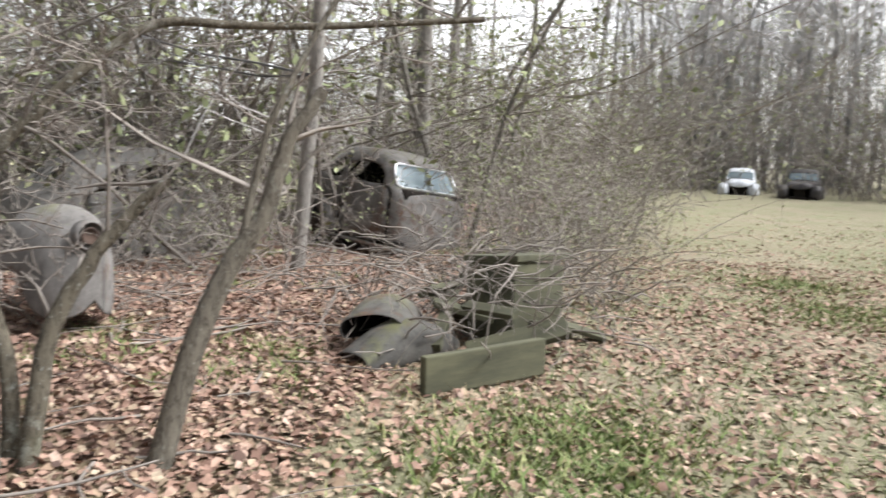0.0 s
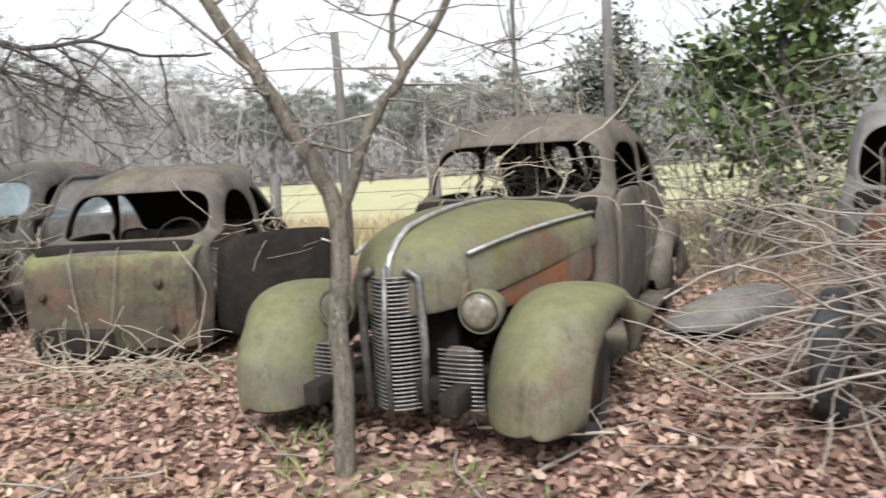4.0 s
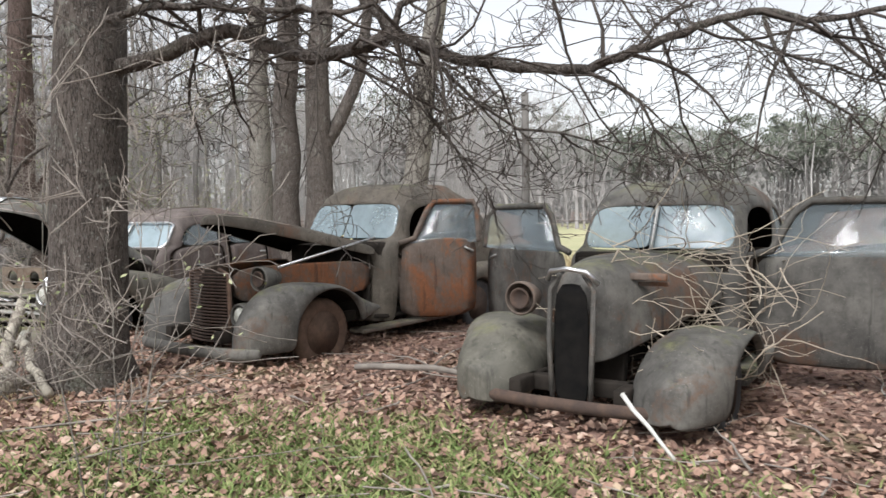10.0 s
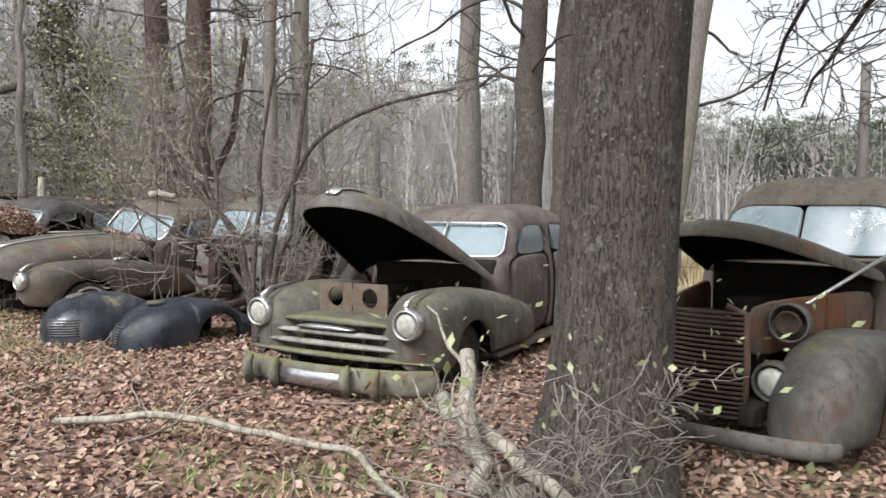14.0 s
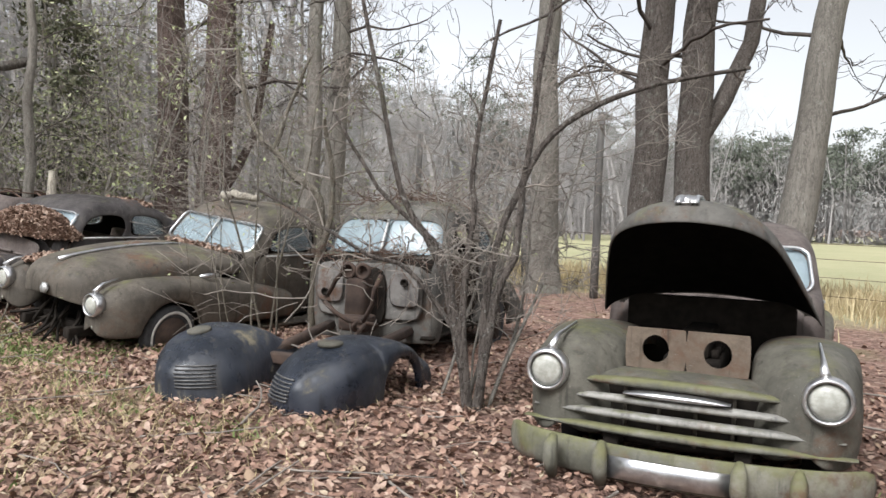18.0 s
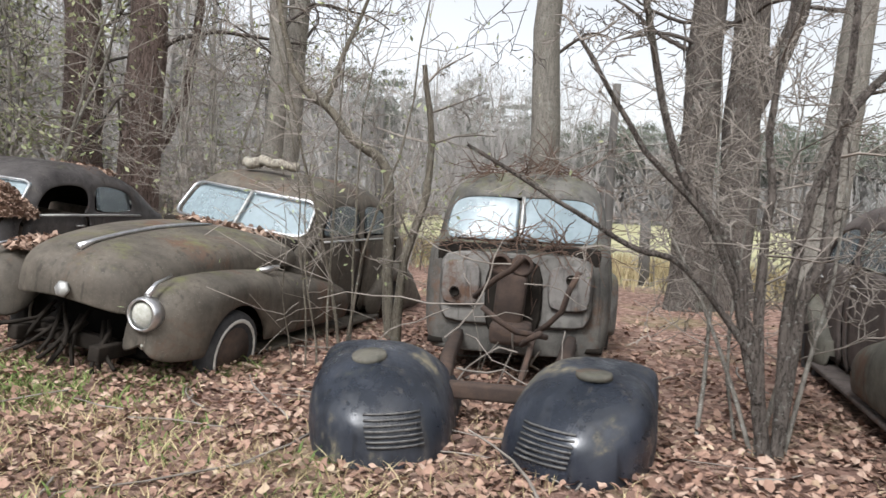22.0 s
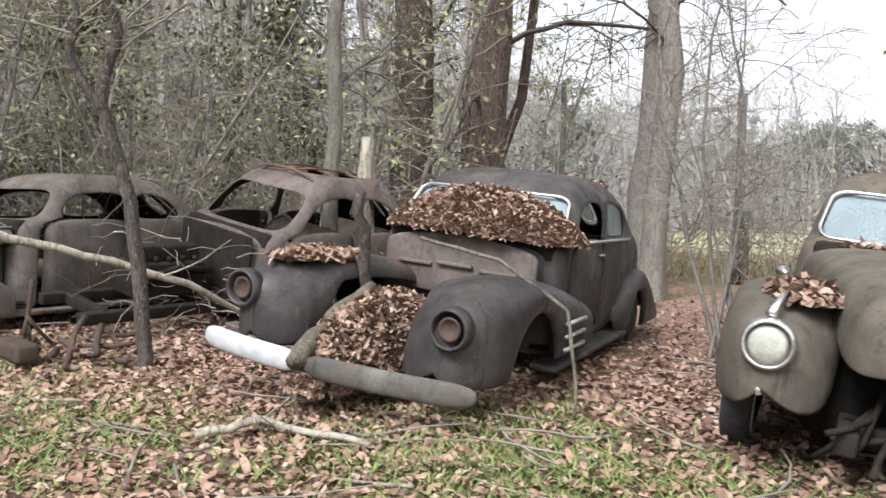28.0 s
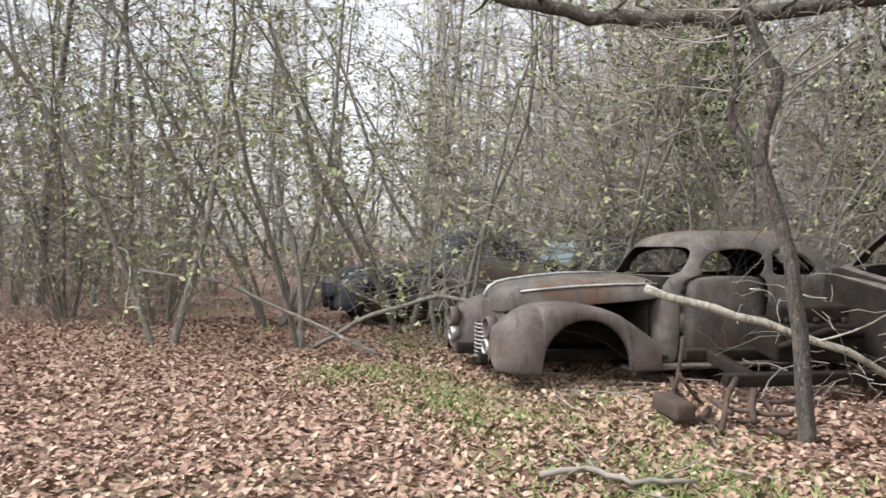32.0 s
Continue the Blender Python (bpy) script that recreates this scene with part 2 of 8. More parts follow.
def bark(name, dark, light, scale=9.0, lichen=0.3, depth=0.03):
    """Furrowed bark: upright ridges broken by dark clefts."""
    s = Shader(name)
    n = s.noise(scale, 5, 0.62, (1, 1, 0.22), 0.5)
    cleft = s.ramp(s.math("ABSOLUTE", s.math("SUBTRACT", n, 0.5)), 0.0, 0.05)
    fine = s.noise(scale * 3.2, 6, 0.7, (1, 1, 0.45), 0.3)
    ridge = s.math("ADD", s.math("MULTIPLY", cleft, 0.34), s.math("MULTIPLY", fine, 0.95))
    c = s.blend(s.ramp(ridge, 0.25, 1.0), dark, light)
    c = s.blend(s.ramp(s.noise(2.6, 6, 0.7), 0.42, 0.75, 0, 0.3), c, dark)
    c = s.blend(s.ramp(s.math("ADD", s.noise(9, 8, 0.75), s.math("MULTIPLY", s.noise(1.7, 3), 0.5)), 0.80, 0.98, 0, lichen), c, (0.30, 0.31, 0.27))
    c = s.blend(s.ramp(s.noise(0.9, 5, 0.7), 0.55, 0.75, 0, lichen * 0.7), c, (0.10, 0.11, 0.055))
    c = s.blend(s.ramp(s.noise(42, 3, 0.5), 0.63, 0.69, 0, lichen * 0.8), c, (0.40, 0.41, 0.38))
    s.bump(ridge, 1.0, depth)
    return s.done(c, 0.92, 0.0, 0.2)


def dirty_glass(name, film, amount):
    s = Shader(name)
    s.b.inputs["Transmission Weight"].default_value = 1.0
    s.b.inputs["IOR"].default_value = 1.45
    # diffuse film: dust, with the sky's reflection put into its pale blue
    dust = s.t.nodes.new("ShaderNodeBsdfDiffuse")
    s.put(s.blend(s.noise(3, 5), film, tuple(0.8 * v for v in film)), dust.inputs[0])
    m = s.t.nodes.new("ShaderNodeMixShader")
    s.put(s.ramp(s.noise(2.2, 6, 0.7), 0.3, 0.75, amount * 0.75, min(1, amount * 1.3)), m.inputs[0])
    out = s.t.nodes["Material Output"]
    s.t.links.new(s.b.outputs[0], m.inputs[1])
    s.t.links.new(dust.outputs[0], m.inputs[2])
    s.t.links.new(m.outputs[0], out.inputs[0])
    return s.done((0.85, 0.9, 0.9), 0.12)


PAINT = {
    "olive": weathered("olive_enamel", (0.080, 0.076, 0.062), (0.14, 0.130, 0.106), bare=0.42, moss=0.28),
    "grey": weathered("grey_enamel", (0.125, 0.118, 0.108), (0.205, 0.195, 0.18), bare=0.25, moss=0.12),
    "rust": weathered("rust_red_enamel", (0.082, 0.064, 0.052), (0.145, 0.112, 0.092), rust=(0.10, 0.046, 0.026), bare=0.50, moss=0.10, rust_red=(0.24, 0.095, 0.040)),
    "brown": weathered("brown_enamel", (0.070, 0.061, 0.050), (0.120, 0.103, 0.083), bare=0.36, moss=0.22),
    "black": weathered("black_enamel", (0.034, 0.030, 0.030), (0.070, 0.063, 0.060), bare=0.30, moss=0.05, gloss=0.40),
    "blue": weathered("blue_black_enamel", (0.009, 0.012, 0.018), (0.026, 0.031, 0.043), rust=(0.16, 0.14, 0.10), bare=0.34, moss=0.03, gloss=0.24, rust_red=(0.2, 0.17, 0.1), grime=0.3, spec=0.6),
    "moss": weathered("mossy_green_enamel", (0.09, 0.08, 0.062), (0.15, 0.138, 0.10), bare=0.42, moss=0.95),
    "charcoal": weathered("charcoal_enamel", (0.060, 0.057, 0.052), (0.125, 0.118, 0.105), bare=0.4, moss=0.35),
    "primer": weathered("purple_grey_primer", (0.070, 0.060, 0.054), (0.130, 0.115, 0.104), bare=0.42, moss=0.15),
    "pale": weathered("pale_grey_enamel", (0.125, 0.116, 0.108), (0.205, 0.193, 0.18), bare=0.42, moss=0.3),
    "swamp": weathered("green_slimed_enamel", (0.045, 0.038, 0.028), (0.085, 0.074, 0.050), bare=0.42, moss=0.80),
    "tan": weathered("tan_primer", (0.115, 0.088, 0.066), (0.165, 0.130, 0.098), bare=0.5, moss=0.1),
    "maroon": weathered("maroon_enamel", (0.080, 0.064, 0.058), (0.135, 0.112, 0.102), bare=0.35, moss=0.05),
}
M_RUST = plain("bare_rust", (0.075, 0.045, 0.032), (0.13, 0.08, 0.055), 14, 0.9, 0, 0.5)
# greasy iron parts, and near-black linings and sheets that carry painted shade
M_DARK = plain("greasy_iron_and_shade", (0.014, 0.012, 0.010), (0.028, 0.023, 0.019), 9, 0.9, spec=0.12)
# near-black colour stands in for shade under hoods and in grille gaps
M_SHADE = plain("painted_shade_black", (0.006, 0.006, 0.006), (0.012, 0.011, 0.010), 9, 0.95, spec=0.05)
# the cab's inner shade is put into this lining colour
M_INSIDE = plain("cab_lining_with_shade", (0.018, 0.016, 0.014), (0.028, 0.024, 0.021), 6, 0.95, spec=0.08)
M_RUBBER = plain("cracked_rubber", (0.022, 0.022, 0.024), (0.05, 0.05, 0.052), 20, 0.85)
M_CHROME = plain("pitted_chrome", (0.55, 0.55, 0.55), (0.75, 0.75, 0.76), 30, 0.28, 0.9, 0.25)
M_DULL = plain("dull_plated_steel", (0.30, 0.30, 0.29), (0.50, 0.50, 0.48), 22, 0.5, 0.55, 0.3)
M_MOSSBAR = weathered("mossy_plated_bar", (0.10, 0.098, 0.078), (0.20, 0.19, 0.155), bare=0.45, moss=0.85)
M_TARNISH = weathered("tarnished_plating", (0.17, 0.165, 0.15), (0.34, 0.33, 0.30), bare=0.35, moss=0.35, gloss=0.4)
M_LENS = plain("yellowed_lens", (0.33, 0.33, 0.285), (0.50, 0.50, 0.455), 28, 0.2, 0.0, 0.3)
M_OLDLENS = plain("rusty_lens", (0.10, 0.088, 0.065), (0.22, 0.20, 0.16), 24, 0.3, 0.0, 0.3)
M_SILVER = plain("flaking_silver_paint", (0.42, 0.44, 0.46), (0.58, 0.60, 0.62), 12, 0.4, 0.25, 0.3)
# this bluish film colour also paints in the reflected sky
M_GLASS = dirty_glass("milky_sky_tinted_glass", (0.27, 0.33, 0.355), 0.58)
M_CLEAR = dirty_glass("dusty_glass", (0.24, 0.28, 0.30), 0.30)
M_WALL = plain("chalky_tyre_wall", (0.40, 0.39, 0.36), (0.55, 0.54, 0.50), 16, 0.9)
M_SEAT = plain("rotten_upholstery", (0.06, 0.045, 0.035), (0.12, 0.09, 0.07), 10, 0.95)
M_OAK = bark("oak_bark", (0.036, 0.030, 0.026), (0.150, 0.128, 0.112), 30, 0.5, 0.03)
M_PINE = bark("pine_bark", (0.04, 0.028, 0.022), (0.160, 0.118, 0.102), 14, 0.15, 0.045)
M_GREYBARK = bark("grey_smooth_bark", (0.10, 0.09, 0.078), (0.20, 0.185, 0.16), 16, 0.5, 0.012)
M_STEMBARK = bark("brown_stem_bark", (0.060, 0.051, 0.040), (0.155, 0.137, 0.108), 22, 0.4, 0.008)
M_DARKSTEM = bark("dark_mossy_stem_bark", (0.040, 0.033, 0.025), (0.135, 0.118, 0.088), 22, 0.6, 0.008)
# far trees' bark is lightened for haze in its base colour
M_HAZEBARK = bark("woodland_bark_hazed", (0.15, 0.138, 0.125), (0.29, 0.27, 0.245), 12, 0.4, 0.01)
M_TWIG = plain("bare_twigs", (0.155, 0.134, 0.115), (0.29, 0.255, 0.22), 5, 0.9)
M_DARKTWIG = plain("dark_twigs", (0.042, 0.034, 0.029), (0.090, 0.074, 0.062), 5, 0.9)
M_STRAW = plain("pale_dead_vines", (0.30, 0.25, 0.19), (0.44, 0.38, 0.30), 6, 0.9)
M_BRUSH = plain("grey_dead_brush", (0.20, 0.168, 0.14), (0.36, 0.315, 0.265), 6, 0.9)
M_GRILLE = plain("tarnished_grille_bar", (0.085, 0.085, 0.08), (0.22, 0.22, 0.205), 26, 0.45, 0.4)
M_LOUVRE = plain("worn_dark_edge", (0.045, 0.045, 0.047), (0.13, 0.127, 0.12), 30, 0.5)
M_OLDRUST = plain("dark_rust", (0.035, 0.023, 0.018), (0.075, 0.046, 0.032), 14, 0.9, 0, 0.5)
M_POST = plain("grey_fence_post", (0.085, 0.08, 0.074), (0.15, 0.14, 0.128), 10, 0.92, 0, 0.6, 0.01, (1, 1, 0.1))
M_LOG = bark("lichened_log", (0.13, 0.11, 0.09), (0.36, 0.33, 0.27), 8, 0.6, 0.01)
M_PLANK = plain("mossy_board", (0.045, 0.045, 0.026), (0.095, 0.092, 0.052), 8, 0.9, 0, 0.5, 0.006, (0.2, 1, 1))


def leaf_litter(name, *stops):
    s = Shader(name)
    c = s.colours(s.island(), *stops)
    c = s.blend(s.ramp(s.noise(30, 3), 0.4, 0.7, 0, 0.4), c, (0.10, 0.06, 0.04))
    return s.done(c, 0.75, 0, 0.3)


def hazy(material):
    """One fixed normal lights far crowns as a soft hazy mass, not by leaf."""
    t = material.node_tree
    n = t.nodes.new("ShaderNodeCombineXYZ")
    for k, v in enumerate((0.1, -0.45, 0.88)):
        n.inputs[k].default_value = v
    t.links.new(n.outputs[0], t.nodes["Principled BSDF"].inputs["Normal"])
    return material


M_LEAF = leaf_litter("dead_oak_leaves", (0.0, (0.075, 0.046, 0.037)), (0.25, (0.19, 0.113, 0.084)), (0.5, (0.295, 0.182, 0.135)), (0.75, (0.35, 0.228, 0.170)), (1.0, (0.42, 0.31, 0.245)))
M_HEAP = leaf_litter("heaped_leaves_and_straw", (0.0, (0.12, 0.075, 0.056)), (0.35, (0.21, 0.135, 0.10)), (0.7, (0.29, 0.20, 0.15)), (1.0, (0.42, 0.32, 0.25)))
M_PALELEAF = leaf_litter("pale_leaves_and_straw", (0.0, (0.20, 0.13, 0.085)), (0.5, (0.34, 0.25, 0.17)), (1.0, (0.44, 0.36, 0.26)))
M_DUFF = plain("matted_leaf_mould", (0.10, 0.062, 0.045), (0.21, 0.135, 0.10), 30, 0.95, 0, 0.9, 0.02)
M_GRASS = leaf_litter("winter_grass", (0.0, (0.075, 0.12, 0.032)), (0.5, (0.14, 0.20, 0.058)), (1.0, (0.27, 0.275, 0.12)))
M_STRAWGRASS = leaf_litter("dry_grass", (0.0, (0.30, 0.24, 0.13)), (0.5, (0.42, 0.34, 0.19)), (1.0, (0.52, 0.44, 0.27)))
M_EVERGREEN = leaf_litter("glossy_evergreen_leaves", (0.0, (0.025, 0.05, 0.018)), (0.5, (0.05, 0.09, 0.028)), (1.0, (0.11, 0.16, 0.045)))
M_PALEGREEN = leaf_litter("small_olive_leaves", (0.0, (0.16, 0.185, 0.095)), (0.5, (0.25, 0.285, 0.145)), (1.0, (0.38, 0.395, 0.23)))
M_DUSKNEEDLE = leaf_litter("dusky_evergreen_needles", (0.0, (0.045, 0.055, 0.03)), (0.5, (0.085, 0.095, 0.055)), (1.0, (0.15, 0.15, 0.09)))
# distance haze is put into these paler crown colours
M_HAZENEEDLE = hazy(leaf_litter("far_pine_crowns_hazed", (0.0, (0.105, 0.128, 0.095)), (0.5, (0.135, 0.158, 0.118)), (1.0, (0.17, 0.19, 0.145))))
M_HAZEBARE = hazy(leaf_litter("far_bare_crowns_hazed", (0.0, (0.265, 0.251, 0.235)), (0.5, (0.335, 0.318, 0.30)), (1.0, (0.41, 0.39, 0.37))))
# ---- ground ----
ROW = Vector((-0.864, 0.503))      # along the row of cars
BACK = Vector((0.503, 0.864))      # from the lane into the row


def along(x, y):
    """Metres along the row and behind the walked line."""
    return x * ROW.x + y * ROW.y, x * BACK.x + y * BACK.y


def ground_z(x, y):
    s, d = along(x, y)
    z = 0.05 * noise.noise(Vector((x * 0.35, y * 0.35, 0))) + 0.025 * noise.noise(Vector((x * 1.3, y * 1.3, 3)))
    return z - 0.02


def ground_material():
    """Leafy soil, the straw-pale lane and the pasture, running into one another."""
    s = Shader("woodland_floor_and_pasture")

    def line(x, y):
        n = s.t.nodes.new("ShaderNodeVectorMath")
        n.operation = "DOT_PRODUCT"
        s.t.links.new(s.pos, n.inputs[0])
        n.inputs[1].default_value = (x, y, 0)
        return n.outputs["Value"]

    soil = s.blend(s.ramp(s.noise(26, 6, 0.7), 0.35, 0.65), (0.075, 0.046, 0.036), (0.23, 0.145, 0.115))
    leafy = s.colours(s.cells(17), (0.0, (0.07, 0.043, 0.034)), (0.3, (0.17, 0.10, 0.08)), (0.65, (0.28, 0.17, 0.135)), (1.0, (0.40, 0.29, 0.23)))
    soil = s.blend(0.75, soil, leafy)
    soil = s.blend(s.ramp(s.noise(70, 3, 0.6), 0.5, 0.7, 0, 0.5), soil, (0.30, 0.21, 0.16))
    soil = s.blend(s.ramp(s.noise(0.45, 5, 0.65), 0.50, 0.66, 0, 0.55), soil, s.blend(s.noise(40, 3), (0.11, 0.125, 0.05), (0.24, 0.21, 0.11)))
    field = s.blend(s.ramp(s.noise(0.25, 6, 0.7), 0.35, 0.65), (0.37, 0.35, 0.21), (0.31, 0.315, 0.18))
    field = s.blend(s.ramp(s.noise(9, 5, 0.7), 0.4, 0.7, 0, 0.5), field, (0.43, 0.385, 0.25))
    lane = s.blend(s.ramp(s.noise(0.6, 6, 0.7), 0.35, 0.65), (0.235, 0.205, 0.14), (0.185, 0.19, 0.105))
    lane = s.blend(s.ramp(s.noise(22, 5, 0.7), 0.4, 0.7, 0, 0.6), lane, (0.31, 0.26, 0.19))
    ragged = s.math("MULTIPLY", s.math("SUBTRACT", s.noise(0.35, 7, 0.7), 0.5), 5.0)
    start = s.ramp(s.math("ADD", line(-ROW.x, -ROW.y), ragged), 4.2, 6.2)
    front = s.ramp(s.math("ADD", line(-BACK.x, -BACK.y), ragged), -2.4, -0.8)
    c = s.blend(s.math("MULTIPLY", start, front), soil, lane)
    edge = s.ramp(s.math("ADD", line(0.66, 0.75), ragged), 10.2, 12.2)
    end = s.ramp(line(0.75, -0.66), -66.0, -58.0)
    c = s.blend(s.math("MULTIPLY", edge, end), c, field)
    s.bump(s.noise(34, 5, 0.7), 0.9, 0.03)
    return s.done(c, 0.95, 0, 0.2)


M_GROUND = ground_material()


def build_ground():
    xs = np.concatenate([[-900, -300, -120, -60], np.arange(-40, 34, 0.5), [50, 100, 300, 900]])
    ys = np.concatenate([[-900, -300, -120, -50], np.arange(-24, 34, 0.5), [50, 100, 300, 900]])
    verts = [(x, y, ground_z(x, y) if max(abs(x), abs(y)) < 60 else -0.05) for y in ys for x in xs]
    n = len(xs)
    faces = [(j * n + i, j * n + i + 1, (j + 1) * n + i + 1, (j + 1) * n + i) for j in range(len(ys) - 1) for i in range(n - 1)]
    ob = soup("ground", verts, faces, M_GROUND)
    ob.data.polygons.foreach_set("use_smooth", [True] * len(faces))
    tagged(ob, "leaf-strewn woodland floor with grassy lane and pasture", "ground", kind="structure")


build_ground()
# ---- old cars: local x to the car's left, y from nose to tail, z up ----
def cab_rings(c):
    """Plan outlines of the cab at rising heights."""
    y0, w, h, tail = c["cowl"], c["w"], c["h"], c["tail"]
    belt, sill = c["belt"], 0.20
    top = h - belt
    ys = y0 + c["dash"]
    rows = []  # z, half width, front y, rear y, front radius, rear radius
    rake, back = c["rake"], c["fast"]
    for k, wf in ((0.0, 0.93), (0.22, 0.985), (0.55, 1.0), (0.85, 0.985), (1.0, 0.965)):
        rows.append((sill + (belt - sill) * k, w * wf, y0 + 0.05 * k**3, tail - 0.10 * (1 - k) - 0.30 * k**2, 0.16, 0.42))
    for k, wf, fy, ry in ((0.07, 0.945, 0.03, 0.03), (0.17, 0.935, 0.14, 0.10), (0.50, 0.895, 0.52, 0.36), (0.63, 0.87, 0.68, 0.48), (0.79, 0.80, 0.92, 0.68)):
        rows.append((belt + top * k, w * wf, ys + rake * fy, tail - 0.40 - back * ry, 0.17, 0.42))
    for k, wf, fy, ry in ((0.92, 0.66, 1.30, 0.95), (0.985, 0.42, 2.0, 1.35)):
        rows.append((belt + top * k, w * wf, ys + rake * fy, tail - 0.40 - back * ry, 0.26, 0.40))
    return rows


def outline(row, c):
    z, w, yf, yr, cf, cr = row
    cf, cr = min(cf, w * 0.6), min(cr, w * 0.75)
    yb, yc = c["post"]
    pts = [(0.02, yf - 0.02), (0.5 * (w - cf), yf - 0.01), (w - cf, yf + 0.015), (w - 0.3 * cf, yf + 0.3 * cf), (w, yf + cf)]
    a = yf + cf + 0.05
    d = max(min(c["quarter"], yr - cr - 0.02), a + 0.6)
    b = min(max(yb, a + 0.12), d - 0.3)
    e = min(max(yc, b + 0.06), d - 0.15)
    pts += [(w, a), (w, b), (w, e), (w, d), (w * 0.995, max(yr - cr, d + 0.01)), (w - 0.12 * cr, yr - 0.55 * cr), (w - 0.42 * cr, yr - 0.2 * cr), (w - cr, yr - 0.04), (0.45 * (w - cr), yr), (0.02, yr)]
    return [(x, y, z) for x, y in pts]


# columns: 0-3 windscreen, 4 pillar, 5 front door, 6 post, 7 rear door, 8.. quarter, 12-13 back window


def build_cab(car, c, paint):
    """Shell, doors, panes and inner floor of the cab."""
    rings = [outline(r, c) for r in cab_rings(c)]
    n = len(rings[0])
    full = [r + [(-x, y, z) for x, y, z in reversed(r)] for r in rings]
    N = 2 * n
    gone = set(c.get("no_glass", ()))
    shell = bmesh.new()
    doors = {k: bmesh.new() for k in (1, 2, -1, -2)}
    panes = {}
    grid = [[shell.verts.new(p) for p in r] for r in full]
    # window openings have rounded corners
    for (i, q), (i2, q2), amount in (((5, 3), (6, 2), 0.50), ((8, 3), (7, 2), 0.42), ((8, 5), (7, 6), 0.30), ((8, 6), (7, 5), 0.22), ((5, 5), (6, 6), 0.14), ((5, 6), (6, 5), 0.14), ((8, 7), (7, 8), 0.16), ((8, 8), (7, 7), 0.34), ((5, 8), (6, 7), 0.16)):
        for side in (1, -1):
            a, b = (q, q2) if side > 0 else (N - 1 - q, N - 1 - q2)
            grid[i][a].co = Vector(full[i][a]).lerp(Vector(full[i2][b]), amount)
    rows = len(full) - 1
    roof_cut = c.get("roof_cut", False)

    def where(j):
        """Column index and side of a face."""
        if j < n - 1:
            return j, 1
        if j == n - 1:
            return 99, 1
        if j < N - 1:
            return N - 2 - j, -1
        return 98, 1

    def quad(i, j):
        k = (j + 1) % N
        return grid[i][j], grid[i][k], grid[i + 1][k], grid[i + 1][j]

    for i in range(rows):
        for j in range(N):
            col, side = where(j)
            win = 5 <= i <= 7
            key = None
            if win and col in (0, 1, 2, 98):
                key = ("windshield", side)
            elif win and i <= 7 and col == 5:
                key = ("front_window", side)
            elif win and col == 7 and c["doors"] == 4:
                key = ("rear_window", side)
            elif win and i <= 7 and col == 7 and c["doors"] == 2:
                key = ("rear_window", side)
            elif i in (6, 7) and col in (12, 99) and not c.get("no_back"):
                key = ("back_window", 1)
            if key:
                panes.setdefault(key, []).append((i, j))
                continue
            if roof_cut and i >= rows - 1:
                continue
            if roof_cut and i == rows - 2 and side < 0 and 5 <= col <= 8:
                continue
            door = None
            if 0 <= i <= 8 and col == 5:
                door = 1
            if c["doors"] == 4 and 0 <= i <= 8 and col == 7:
                door = 2
            if door and i == 8:
                door = None
            if door:
                bm = doors[door * side]
                bm.faces.new([bm.verts.new(v.co) for v in quad(i, j)])
                continue
            shell.faces.new(quad(i, j))
    if not roof_cut:
        shell.faces.new(grid[-1])
    loose = [v for v in shell.verts if not v.link_faces]
    bmesh.ops.delete(shell, geom=loose, context="VERTS")
    # inner faces near black: cab shade is in the lining colour
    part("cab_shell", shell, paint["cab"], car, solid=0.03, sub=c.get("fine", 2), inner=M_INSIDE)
    for k, bm in doors.items():
        if not bm.faces:
            bm.free()
            continue
        bmesh.ops.remove_doubles(bm, verts=bm.verts, dist=1e-4)
        side = 1 if k > 0 else -1
        state = c.get("door_state", {}).get(k, "shut")
        swing = None
        if state == "missing":
            bm.free()
            continue
        if state != "shut":
            hinge = min((v.co for v in bm.verts if v.co.z < c["belt"]), key=lambda p: p.y).copy()
            if state < 0:
                hinge = max((v.co for v in bm.verts if v.co.z < c["belt"]), key=lambda p: p.y).copy()
            swing = Matrix.Translation(hinge) @ Matrix.Rotation(radians(-state) * side, 4, "Z") @ Matrix.Translation(-hinge)
            bmesh.ops.transform(bm, verts=bm.verts, matrix=swing)
        for v in bm.verts:
            v.co.x += 0.008 * side
        mid = sum((v.co for v in bm.verts), Vector()) / len(bm.verts)
        low = [v.co for v in bm.verts if v.co.z < c["belt"] - 0.02]
        ya, yb = min(low, key=lambda p: p.y), max(low, key=lambda p: p.y)
        at = ya.lerp(yb, 0.88)
        at.z = c["belt"] - 0.10
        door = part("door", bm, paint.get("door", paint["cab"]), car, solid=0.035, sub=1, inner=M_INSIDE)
        hb = bmesh.new()
        out = Vector((side * 0.05, 0, 0))
        tube(hb, [at, at + out, at + out + (ya - yb).normalized() * 0.11], [0.016, 0.014, 0.010], 6)
        part("handle", hb, M_DULL, door, "dull plated door handle")
        if swing and c.get("door_frames", True):
            # the upper frame and pane swing out with an open door
            ja, jb = (5, 6) if abs(k) == 1 else (7, 8)
            spots = [[swing @ Vector(full[i][q if side > 0 else N - 1 - q]) for q in (ja, jb)] for i in range(4, 9)]
            fb = bmesh.new()
            rail = [r[0] for r in spots[:-1]] + [spots[-1][0].lerp(spots[-1][1], t) + Vector((0, 0, 0.012)) for t in (0.08, 0.3, 0.7, 0.92)] + [r[1] for r in spots[-2::-1]]
            tube(fb, rail, 0.030, 7)
            part("window_frame", fb, paint.get("door", paint["cab"]), door)
